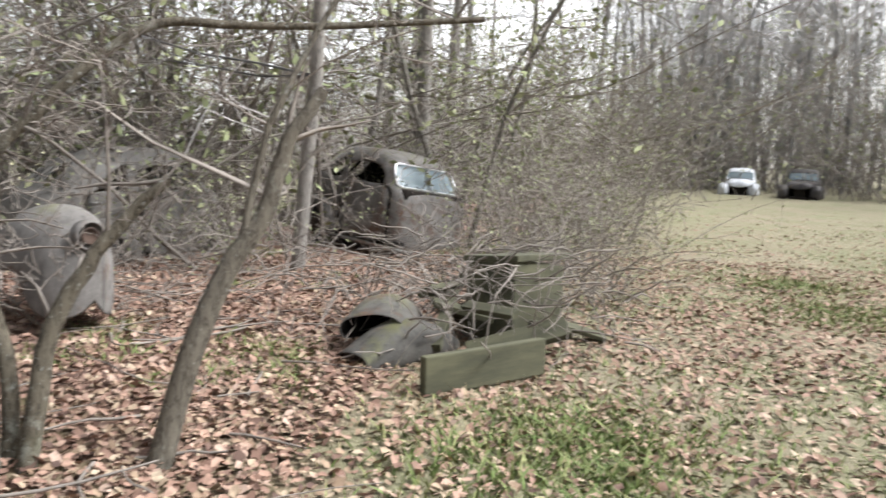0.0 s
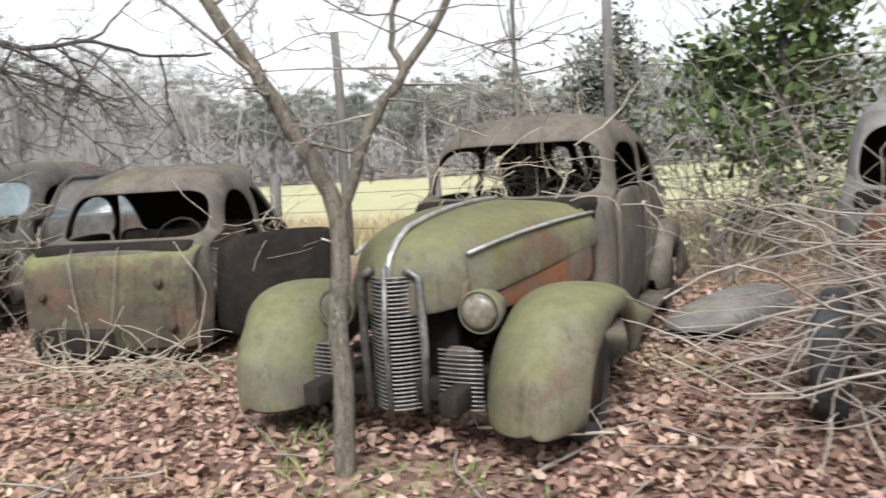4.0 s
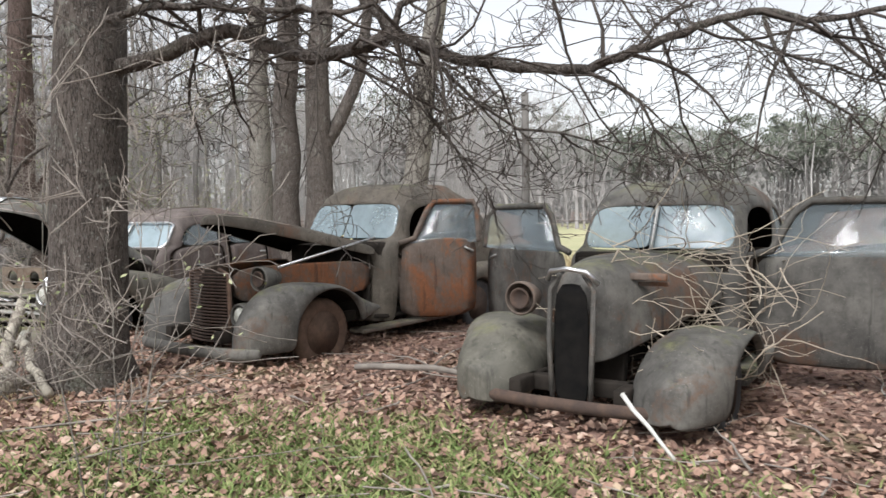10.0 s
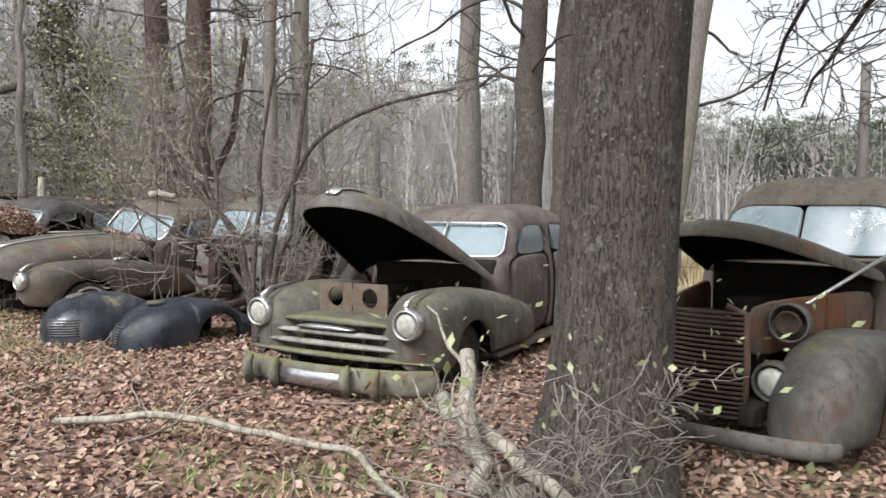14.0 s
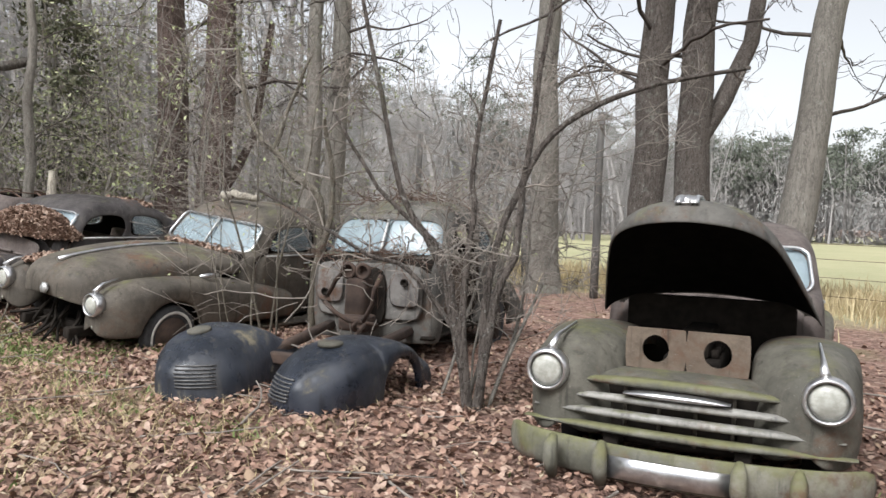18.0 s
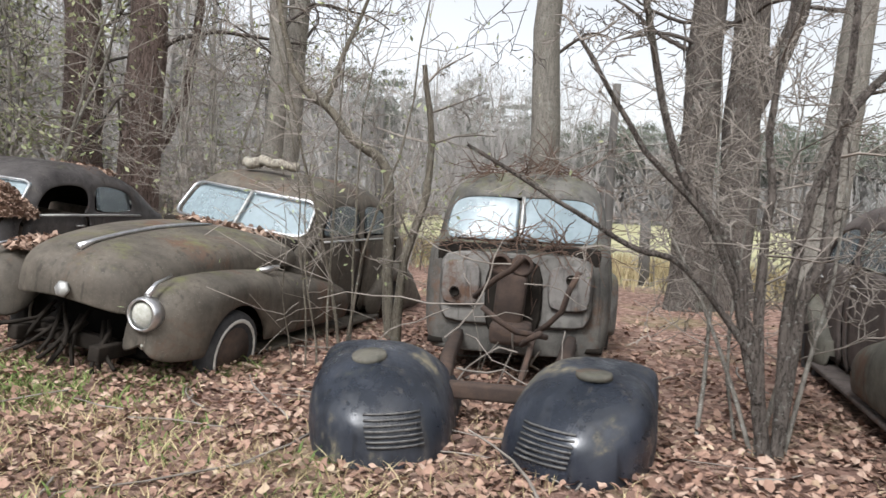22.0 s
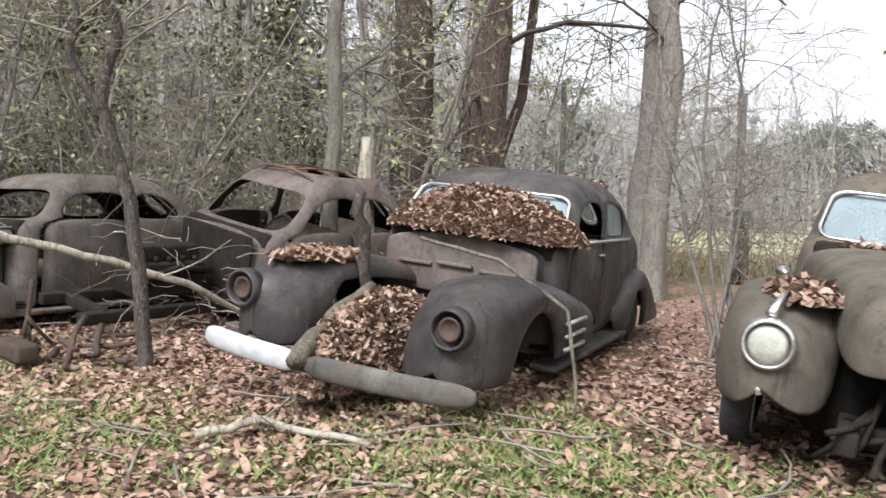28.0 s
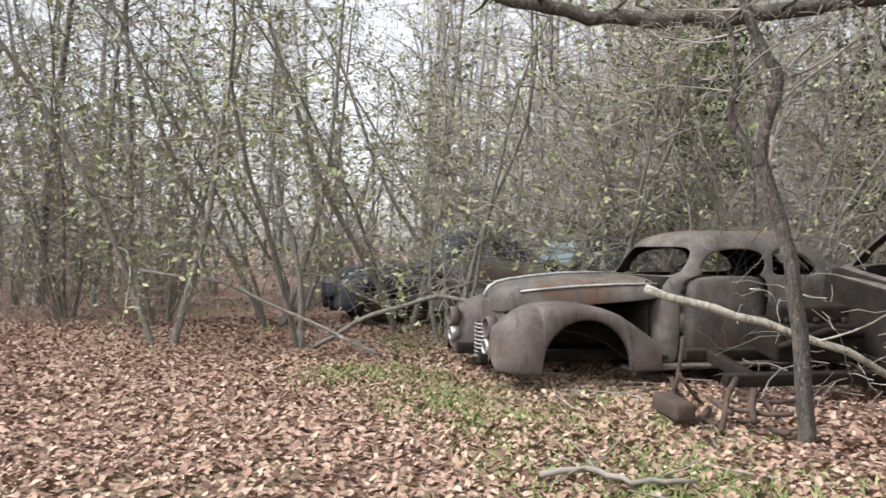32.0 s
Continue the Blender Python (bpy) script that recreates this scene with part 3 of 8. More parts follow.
            if "front_window" not in gone:
                gb = bmesh.new()
                loft(gb, spots)
                part("window_pane", gb, M_CLEAR, door, "dusty door glass", solid=0.005).visible_shadow = False
    for (kind, side), cells in panes.items():
        if kind in gone or (kind, side) in gone:
            continue
        if kind in ("front_window",) and c.get("door_state", {}).get(side, "shut") != "shut":
            continue
        bm = bmesh.new()
        made = {}
        for i, j in cells:
            fs = []
            for q in ((i, j), (i, (j + 1) % N), (i + 1, (j + 1) % N), (i + 1, j)):
                if q not in made:
                    made[q] = bm.verts.new(full[q[0]][q[1]])
                fs.append(made[q])
            bm.faces.new(fs)
        for v in bm.verts:
            v.co += (Vector((0, (c["cowl"] + c["tail"]) / 2, v.co.z)) - v.co).normalized() * 0.018
        ob = part(kind, bm, M_GLASS if kind == "windshield" else M_CLEAR, car, "milky cracked glass with pale sky tint", solid=0.005, sub=1)
        ob.visible_shadow = False
        if kind == "windshield":
            # bright trim round the pane
            if c.get("trim"):
                r = [rings[5], rings[6], rings[7], rings[8]]
                loop = [r[0][0], r[0][1], mix3(r[0][1], r[0][2], 0.8), mix3(r[0][2], r[0][3], 0.55), mix3(r[0][3], r[1][3], 0.9), mix3(r[1][3], r[2][3], 0.3), r[2][3], mix3(r[2][3], r[3][3], 0.5), mix3(r[3][3], r[3][2], 0.45), mix3(r[3][2], r[3][1], 0.15), r[3][1], r[3][0]]
                for _ in range(2):
                    loop = [loop[0]] + [q for a, b in zip(loop, loop[1:]) for q in (mix3(a, b, 0.25), mix3(a, b, 0.75))] + [loop[-1]]
                tb = bmesh.new()
                tube(tb, [Vector((x * side, y - 0.03, z)) for x, y, z in loop], 0.013, 5)
                part("windshield_trim", tb, M_CHROME, car, "bright chrome windshield trim")
    if "windshield" not in gone and c.get("divider", True):
        tb = bmesh.new()
        tube(tb, [(0, y - 0.03, z) for (x, y, z) in (rings[5][0], rings[6][0], rings[7][0], rings[8][0])], 0.016, 5)
        part("windshield_divider", tb, M_DULL, car, "plated windshield divider")
    # inside: floor, seats, dashboard, wheel
    y0, w, tail = c["cowl"], c["w"], c["tail"]
    bm = bmesh.new()
    box(bm, (2 * w - 0.12, tail - y0 - 0.35, 0.04), (0, (y0 + tail) / 2 - 0.15, 0.27))
    part("floor_pan", bm, M_DARK, car)
    for k, y in enumerate((y0 + 0.95, y0 + 1.85)):
        if y > tail - 0.6:
            continue
        bm = bmesh.new()
        box(bm, (2 * w - 0.34, 0.5, 0.2), (0, y, 0.48), 0.06)
        box(bm, (2 * w - 0.34, 0.16, 0.52), (0, y + 0.26, 0.78), 0.06, Matrix.Rotation(radians(-12), 3, "X"))
        part("seat", bm, M_SEAT, car, "rotten dark bench seat")
    bm = bmesh.new()
    box(bm, (2 * w - 0.2, 0.2, 0.2), (0, y0 + 0.16, c["belt"] - 0.08), 0.05)
    part("dashboard", bm, M_DARK, car)
    bm = bmesh.new()
    m = Matrix.Translation((0.32, y0 + 0.5, c["belt"] - 0.02)) @ Matrix.Rotation(radians(62), 4, "X")
    ring = [m @ Vector((0.2 * math.cos(a), 0.2 * math.sin(a), 0)) for a in (2 * math.pi * k / 16 for k in range(17))]
    tube(bm, ring, 0.013, 5)
    tube(bm, [m @ Vector((0, 0, 0)), m @ Vector((0, 0, -0.5))], 0.02, 5)
    tube(bm, [m @ Vector((-0.2, 0, 0)), m @ Vector((0.2, 0, 0))], 0.01, 4)
    part("steering_wheel", bm, M_DARK, car)


def hood_rings(c):
    """Cross sections of the bonnet from nose to cowl."""
    y1, w1, z1 = c["cowl"] + 0.04, c["w"] * c.get("hood_w", 0.88), c["belt"] + 0.02
    y0, w0, z0 = c["nose"], c["nose_w"], c["nose_z"]
    drop = c["hood_drop"]
    rings = []
    for t in (0.0, 0.03, 0.08, 0.16, 0.3, 0.5, 0.7, 0.88, 1.0):
        y = mix(y0, y1, t)
        b = min(1.0, math.sqrt(max(0.0, 1 - (1 - min(t / c["nose_r"], 1)) ** 2)))
        w = max(0.04, mix(w0, w1, t**0.9) * (0.25 + 0.75 * b))
        zt = mix(z0, z1, t**0.8) + c.get("hood_crown", 0.04) * math.sin(math.pi * t) - (1 - b) * c["nose_fall"]
        zb = mix(z0, z1, t) - (smooth_curve(t, *drop) if hasattr(drop[0], "__len__") else mix(drop[0], drop[1], t))
        zb = min(zb, zt - 0.05)
        ring = []
        for k in range(13):
            a = math.pi * k / 12
            cx, sx = math.cos(a), math.sin(a)
            x = w * math.copysign(abs(cx) ** c.get("hood_box", 0.62), cx)
            z = zb + (zt - zb) * abs(sx) ** c.get("hood_round", 0.55)
            if k == 6:
                z += 0.012
            ring.append((x, y, z))
        rings.append(ring)
    return rings


def build_hood(car, c, paint):
    bm = bmesh.new()
    loft(bm, hood_rings(c), cap0=True)
    bmesh.ops.reverse_faces(bm, faces=bm.faces)
    lift = c.get("hood_open", 0)
    hinge = Vector((0, c["cowl"], c["belt"] + 0.02))
    turn = Matrix.Rotation(radians(-lift), 3, "X") if lift else None
    if lift:
        bmesh.ops.rotate(bm, verts=bm.verts, cent=hinge, matrix=turn)
    if c.get("hood_yaw"):
        bmesh.ops.rotate(bm, verts=bm.verts, cent=hinge, matrix=Matrix.Rotation(radians(c["hood_yaw"]), 3, "Z"))
    # linings carry the hood's shade in their colour, blackest when open
    hood = part("hood", bm, paint.get("hood", paint["cab"]), car, c.get("hood_label", ""), solid=0.02, sub=c.get("fine", 2), inner=M_SHADE if lift else M_DARK)

    def moved(p):
        p = Vector(p)
        if lift:
            p = hinge + turn @ (p - hinge)
        if c.get("hood_yaw"):
            p = hinge + Matrix.Rotation(radians(c["hood_yaw"]), 3, "Z") @ (p - hinge)
        return p

    tops = [r[6] for r in hood_rings(c)]
    if c.get("hood_strip"):
        bm = bmesh.new()
        a, b = c["hood_strip"]
        tube(bm, [moved((x, y, z + 0.006)) for x, y, z in tops[a:b]], [0.03] + [0.016] * (b - a - 2) + [0.008], 6)
        part("hood_ornament", bm, M_CHROME if c.get("bright") else M_DULL, hood, "long plated hood ornament")
    if c.get("hood_tip"):
        bm = bmesh.new()
        loft(bm, [[moved((x, y - 0.008, z + 0.008)) for x in (-0.065, 0.0, 0.065)] for _, y, z in tops[:5]])
        part("hood_plate", bm, M_CHROME, hood, "bright ribbed plate at the hood's tip", solid=0.006)
        for x in (-0.045, 0.045):
            bm = bmesh.new()
            tube(bm, [moved((tops[k][0] + x, tops[k][1], tops[k][2] + 0.008)) for k in (0, 1, 2, 3, 4)], 0.010, 6)
            part("hood_rib", bm, M_CHROME, hood)
    if c.get("hood_side_strip"):
        for s in (1, -1):
            bm = bmesh.new()
            pts = [r[2 if s > 0 else 10] for r in hood_rings(c)][3:]
            tube(bm, [moved((x + 0.012 * s, y, z)) for x, y, z in pts], 0.012, 5)
            part("side_strip", bm, M_DULL, hood, "dull plated side strip")


def build_engine(car, c):
    bm = bmesh.new()
    box(bm, (0.36, 0.75, 0.34), (0, c["cowl"] - 0.62, 0.52), 0.03)
    box(bm, (0.2, 0.7, 0.16), (0, c["cowl"] - 0.62, 0.76), 0.03)
    for k in range(5):
        lathe(bm, [(0.03, 0), (0.025, 0.05), (0.0, 0.055)], 8, Matrix.Translation((0.13, c["cowl"] - 0.9 + k * 0.14, 0.69)))
    tube(bm, [(0.2, c["cowl"] - 0.2, 0.6), (0.26, c["cowl"] - 0.6, 0.66), (0.2, c["cowl"] - 1.0, 0.5)], 0.03, 6)
    part("engine", bm, M_DARK, car, "greasy rusted engine block")
    if c.get("radiator", True):
        bm = bmesh.new()
        box(bm, (0.46, 0.07, 0.45), (0, c["nose"] + 0.3, 0.5), 0.01)
        part("radiator", bm, M_DARK, car)
    if not c.get("rails", True):
        return
    bm = bmesh.new()
    for s in (1, -1):
        box(bm, (0.09, c["cowl"] + 0.1, 0.11), (0.36 * s, c["cowl"] / 2 + 0.05, 0.27), 0.015)
    box(bm, (0.8, 0.09, 0.11), (0, 0.25, 0.27), 0.015)
    part("chassis_rail", bm, M_DARK, car)
    if c.get("firewall", True):
        bm = bmesh.new()
        box(bm, (1.5 * c["w"], 0.04, c["belt"] - 0.28), (0, c["cowl"] - 0.03, 0.26 + (c["belt"] - 0.28) / 2), 0.02)
        part("firewall", bm, M_DARK, car)


def fender_bm(y0, y1, crest, yw, arch, x_in, x_out, side=1, base=0.16, nose_z=0.5, arch_z=0.22, blunt=0.30, drop=0.30, rise=0.0, nose_low=None, plan=None):
    """A pontoon wing: rounded nose, crest line over the wheel, tail running out."""
    span = y1 - y0
    ts = [0, 0.008, 0.03, 0.065, 0.11, 0.16] + [0.16 + 0.84 * k / 18 for k in range(1, 19)]
    ys = sorted(set([round(y0 + span * t, 4) for t in ts] + [round(yw + arch * q, 4) for q in (-1.0, -0.98, -0.9, -0.75, -0.5, 0.5, 0.75, 0.9, 0.98, 1.0) if y0 < yw + arch * q < y1]))
    rings = []
    for y in ys:
        t = (y - y0) / span
        top = smooth_curve(t, *crest)
        r = math.sqrt(max(0.0, 1 - max(0.0, 1 - (y - y0) / blunt) ** 2))
        mid = mix(x_in, x_out, 0.52)
        rx = math.sqrt(max(0.0, 1 - max(0.0, 1 - (y - y0) / (plan or blunt)) ** 2))
        xo = mix(mid + 0.02, x_out, rx)
        xi = mix(mid - 0.02, x_in, r)
        zl = mix(min(nose_z - 0.03, 0.30) if nose_low is None else nose_low, base, r**0.45)
        if y > yw and rise:
            zl = mix(zl, rise, (y - yw) / (y1 - yw))
        low = zl
        d = abs(y - yw)
        if d < arch:
            low = max(low, arch_z + math.sqrt(max(0.0, arch**2 - d**2)))
        zt = max(mix(nose_z + 0.03, top, r), low + 0.06)
        back = min(1.0, max(0.0, (y - y0) / (1.6 * blunt)))
        zi = max(zt - mix(zt - zl, drop, back**2), min(zl, zt - 0.02))
        ring = []
        for k in range(7):
            a = math.pi - math.pi / 2 * k / 6
            ring.append((mid + (mid - xi) * math.cos(a), y, zi + (zt - zi) * math.sin(a) ** 0.8))
        sh = mix(zt, low, 0.58)
        for k in range(1, 6):
            a = math.pi / 2 - math.pi / 2 * k / 5
            ring.append((mid + (xo - mid) * math.cos(a) ** 0.75, y, sh + (zt - sh) * math.sin(a) ** 0.8))
        ring.append((xo - 0.004, y, mix(sh, low, 0.5)))
        ring.append((xo - 0.02 * r, y, low + 0.012))
        ring.append((xo - 0.06 * r, y, low))
        rings.append([(side * x, yy, z) for x, yy, z in ring])
    bm = bmesh.new()
    loft(bm, rings, cap0=True)
    if side < 0:
        bmesh.ops.reverse_faces(bm, faces=bm.faces)
    return bm


def build_wheel(car, at, r=0.33, rim=None, bare=False, white=False):
    m = Matrix.Translation(at) @ Matrix.Rotation(radians(90), 4, "Y")
    bm = bmesh.new()
    lathe(bm, [(r * 0.62, -0.06), (r * 0.8, -0.08), (r * 0.95, -0.07), (r, -0.03), (r, 0.03), (r * 0.95, 0.07), (r * 0.8, 0.08), (r * 0.62, 0.06)], 26, m)
    tyre = part("wheel", bm, M_RUST if bare else M_RUBBER, car, "" if bare else "cracked flat tyre on a rusty wheel")
    bm = bmesh.new()
    for s in (1, -1):
        lathe(bm, [(r * 0.63, 0.065 * s), (r * 0.6, 0.05 * s), (r * 0.52, 0.02 * s), (r * 0.36, 0.03 * s), (r * 0.3, 0.055 * s), (r * 0.16, 0.065 * s), (0.0, 0.06 * s)], 20, m)
    part("rim", bm, rim or (M_RUST if bare else M_OLDRUST), tyre, "rusty wheel disc")
    if white:
        bm = bmesh.new()
        for s in (1, -1):
            lathe(bm, [(r * 0.74, 0.079 * s), (r * 0.77, 0.085 * s), (r * 0.81, 0.084 * s), (r * 0.83, 0.079 * s)], 26, m, False)
        part("white_ring", bm, M_WALL, tyre, "chalky white tyre ring")
    return tyre


def build_lamp(car, at, r=0.1, bowl=0.0, ring=None, lens=True, paint=None, tilt=0, glass=None):
    """A round headlamp looking along -y; bowl: length of its own pod."""
    m = Matrix.Translation(at) @ Matrix.Rotation(radians(90 + tilt), 4, "X")
    bm = bmesh.new()
    if bowl:
        lathe(bm, [(r * 0.05, -bowl), (r * 0.55, -bowl * 0.86), (r * 0.9, -bowl * 0.5), (r * 1.08, -0.05), (r * 1.1, 0.0), (r * 1.0, 0.012), (r * 0.95, 0.0), (r * 0.9, -0.09), (r * 0.4, -0.13), (0, -0.14)], 24, m)
        pod = part("headlamp", bm, paint, car, "pod-shaped headlamp")
    else:
        lathe(bm, [(r * 1.22, -0.06), (r * 1.24, 0.0), (r * 1.15, 0.03), (r * 1.02, 0.035), (r * 0.98, 0.02), (r * 0.95, -0.02), (r * 0.5, -0.06), (0, -0.07)], 24, m)
        pod = part("headlamp", bm, ring or M_CHROME, car, "round headlamp with bright ring" if lens else "empty headlamp socket")
    if lens:
        bm = bmesh.new()
        lathe(bm, [(r * 0.96, 0.008), (r * 0.7, 0.028), (r * 0.35, 0.038), (0, 0.042)], 20, m)
        part("lens", bm, glass or M_LENS, pod, "yellowed headlamp glass")
    else:
        bm = bmesh.new()
        lathe(bm, [(r * 0.62, -0.01), (r * 0.7, 0.01), (r * 0.6, 0.02), (r * 0.5, 0.0)], 18, m)
        part("socket_ring", bm, M_OLDRUST, pod)
    return pod


def build_bumper(car, y, z, half, paint, sag=0.10, tall=0.11, guards=()):
    bm = bmesh.new()
    rings = []
    for k in range(17):
        u = -1 + 2 * k / 16
        yy = y + sag * u**2 + 0.12 * max(0, abs(u) - 0.85) / 0.15
        rings.append([(half * u, yy - 0.02, z - tall / 2), (half * u, yy - 0.045, z - tall / 5), (half * u, yy - 0.045, z + tall / 5), (half * u, yy - 0.02, z + tall / 2), (half * u, yy, z + tall / 2), (half * u, yy - 0.02, z), (half * u, yy, z - tall / 2)])
    loft(bm, rings, True, True, True)
    ob = part("bumper", bm, paint, car, "pitted steel bumper bar", sub=1)
    for g in guards:
        bm = bmesh.new()
        tube(bm, [(g, y - 0.05, z - 0.11), (g, y - 0.085, z - 0.02), (g, y - 0.08, z + 0.07), (g, y - 0.03, z + 0.11)], [0.034, 0.045, 0.042, 0.024], 8)
        part("bumper_guard", bm, paint, ob, "upright bumper guard")
    return ob


def upright_grille(car, c, paint, bars=24, w=0.20, z0=0.36, z1=1.0, label="", centre=True, thick=0.0045, bow=0.075):
    """A tall narrow radiator shell with level bars."""
    y = c["nose"] - 0.02
    bm = bmesh.new()
    for s in (1, -1):
        tube(bm, [(s * w, y + 0.06, z0), (s * (w + 0.015), y + 0.05, mix(z0, z1, 0.5)), (s * w, y + 0.05, z1 - 0.04), (s * w * 0.6, y + 0.03, z1)], 0.022, 6)
    if centre:
        tube(bm, [(0, y - 0.02, z0), (0, y - 0.035, mix(z0, z1, 0.6)), (0, y, z1 + 0.02)], 0.016, 6)
    shell = part("grille_shell", bm, paint, car, label)
    one = bmesh.new()
    rings = []
    for k in range(9):
        u = -1 + 2 * k / 8
        yy = bow * abs(u) ** 1.6
        rings.append([(w * u, yy - 0.005, -thick), (w * u, yy - 0.005, thick), (w * u, yy + 0.012, thick), (w * u, yy + 0.012, -thick)])
    loft(one, rings, True, True, True)
    me = link_mesh("grille_bar", one, M_GRILLE if c.get("bright_grille") else M_OLDRUST)
    for k in range(bars):
        ob = new("grille_bar", me)
        ob.parent = shell
        ob.location = (0, y - 0.015, mix(z0 + 0.02, z1 - 0.04, k / (bars - 1)))


def make_car(m, label, c, paint):
    """One derelict car from its figures and paints."""
    car = thing("derelict_car", m, label, "car", "row of derelict cars")
    build_cab(car, c, paint)
    if c.get("hood", True):
        build_hood(car, c, paint)
    if c.get("engine", True):
        build_engine(car, c)
    w = c["w"]
    fo = c.get("fender_out", w + 0.20)
    # fender linings are near black: the shade under them is in the colour
    for s in c.get("front_fenders", (1, -1)):
        bm = fender_bm(*c["ff"], c["ff_crest"], c["wheel_f"], c.get("arch", 0.36), c["ff_in"], fo, side=s, nose_z=c.get("lamp_z", 0.36), nose_low=c.get("nose_low"), plan=c.get("plan"), base=c.get("ff_base", 0.14), blunt=c.get("blunt", 0.34), drop=c.get("ff_drop", 0.3), rise=c.get("rise", 0.0), arch_z=c.get("arch_z", 0.22))
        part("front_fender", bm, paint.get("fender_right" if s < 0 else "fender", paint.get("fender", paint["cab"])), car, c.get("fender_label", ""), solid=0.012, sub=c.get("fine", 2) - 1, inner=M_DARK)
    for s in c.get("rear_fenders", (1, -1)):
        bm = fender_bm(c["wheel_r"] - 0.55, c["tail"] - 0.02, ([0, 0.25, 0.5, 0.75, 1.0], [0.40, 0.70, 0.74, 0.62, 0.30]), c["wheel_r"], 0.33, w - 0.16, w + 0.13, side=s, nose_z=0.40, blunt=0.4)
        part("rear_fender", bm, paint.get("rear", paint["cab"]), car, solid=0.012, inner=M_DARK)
    sink = c.get("wheel_sink", 0.08)
    for s in (1, -1):
        if c.get("board", True):
            bm = bmesh.new()
            box(bm, (0.2, c["wheel_r"] - c["wheel_f"] - 0.85, 0.04), (s * (w + 0.02), (c["wheel_f"] + c["wheel_r"]) / 2 + 0.05, 0.19), 0.012)
            part("running_board", bm, paint["cab"], car)
        if s in c.get("front_wheels", (1, -1)):
            build_wheel(car, (s * (fo - c.get("wheel_in", 0.22)), c["wheel_f"], 0.32 - sink), 0.33, bare=c.get("bare_wheels", False), white=c.get("white", False))
        if s in c.get("rear_wheels", (1, -1)):
            build_wheel(car, (s * (w - 0.02), c["wheel_r"], 0.32 - sink), 0.33)
    return car


BASE = dict(cowl=1.58, dash=0.20, w=0.74, h=1.62, tail=4.35, belt=1.03, rake=0.30, fast=0.85, post=(2.95, 3.05), quarter=3.6, doors=2,
            nose=0.18, nose_w=0.28, nose_z=0.98, nose_r=0.14, nose_fall=0.20, hood_drop=(0.42, 0.28),
            ff=(0.08, 1.50), ff_crest=([0, 0.15, 0.35, 0.6, 0.8, 1.0], [0.48, 0.66, 0.73, 0.70, 0.60, 0.46]), wheel_f=0.78, wheel_r=3.45, ff_in=0.36, rise=0.40, nose_low=0.15, plan=0.8)
PONTOON = dict(rise=0.0, plan=0.42, nose_low=0.32, rake=0.38, ff=(0.02, 2.1), ff_crest=([0, 0.12, 0.3, 0.5, 0.75, 1.0], [0.74, 0.83, 0.86, 0.84, 0.76, 0.62]), ff_in=0.44, lamp_z=0.60, ff_base=0.24, blunt=0.26, ff_drop=0.16, fender_out=0.96)


def figures(*more, **changes):
    out = dict(BASE)
    for m in more:
        out.update(m)
    return {**out, **changes}
# ---- the row of cars ----
def spot(x, y, rz, z=0.0, tilt=0.0, pitch=0.0):
    return Matrix.Translation((x, y, z)) @ Matrix.Rotation(radians(rz), 4, "Z") @ Matrix.Rotation(radians(tilt), 4, "Y") @ Matrix.Rotation(radians(pitch), 4, "X")


def pod_lamps(car, paint, x=0.42, y=0.40, z=0.76, r=0.11, sides=(1, -1), lens=True, glass=None):
    for s in sides:
        build_lamp(car, (s * x, y, z), r, bowl=0.26, paint=paint, lens=lens, glass=glass)


def panel(name, car, pts, material, thick=0.02, label=""):
    """A bent sheet from a grid of points."""
    bm = bmesh.new()
    loft(bm, pts)
    return part(name, bm, material, car, label, solid=thick, sub=1)


def slats(name, parent, n, half, z0, z1, y, material, bow=0.08, deep=0.02, tall=0.02, x0=0.0, label=""):
    """Level bars, bowed in plan, one mesh each."""
    one = bmesh.new()
    rings = []
    for k in range(9):
        u = -1 + 2 * k / 8
        yy = bow * u * u
        rings.append([(half * u, yy - deep, -tall / 2), (half * u, yy - deep * 1.25, 0), (half * u, yy - deep, tall / 2), (half * u, yy, tall / 2), (half * u, yy, -tall / 2)])
    loft(one, rings, True, True, True)
    me = link_mesh(name, one, material)
    for k in range(n):
        ob = new(name, me)
        ob.parent = parent
        ob.location = (x0, y, mix(z0, z1, k / max(1, n - 1)))
        tagged(ob, label)


def wing_bar(name, parent, half, z, y, tall, sag, bow, material, label=""):
    """A grille bar that bows back and thins out towards its tips."""
    bm = bmesh.new()
    rings = []
    for k in range(15):
        u = -1 + 2 * k / 14
        t = tall / 2 * max(0.16, 1 - abs(u) ** 3.5)
        yy, zz = y + bow * u * u, z - sag * u * u
        rings.append([(half * u, yy, zz - t), (half * u, yy - 0.045, zz - t * 0.7), (half * u, yy - 0.060, zz), (half * u, yy - 0.045, zz + t * 0.8), (half * u, yy, zz + t), (half * u, yy + 0.02, zz)])
    loft(bm, rings, True, True, True)
    return part(name, bm, material, parent, label)


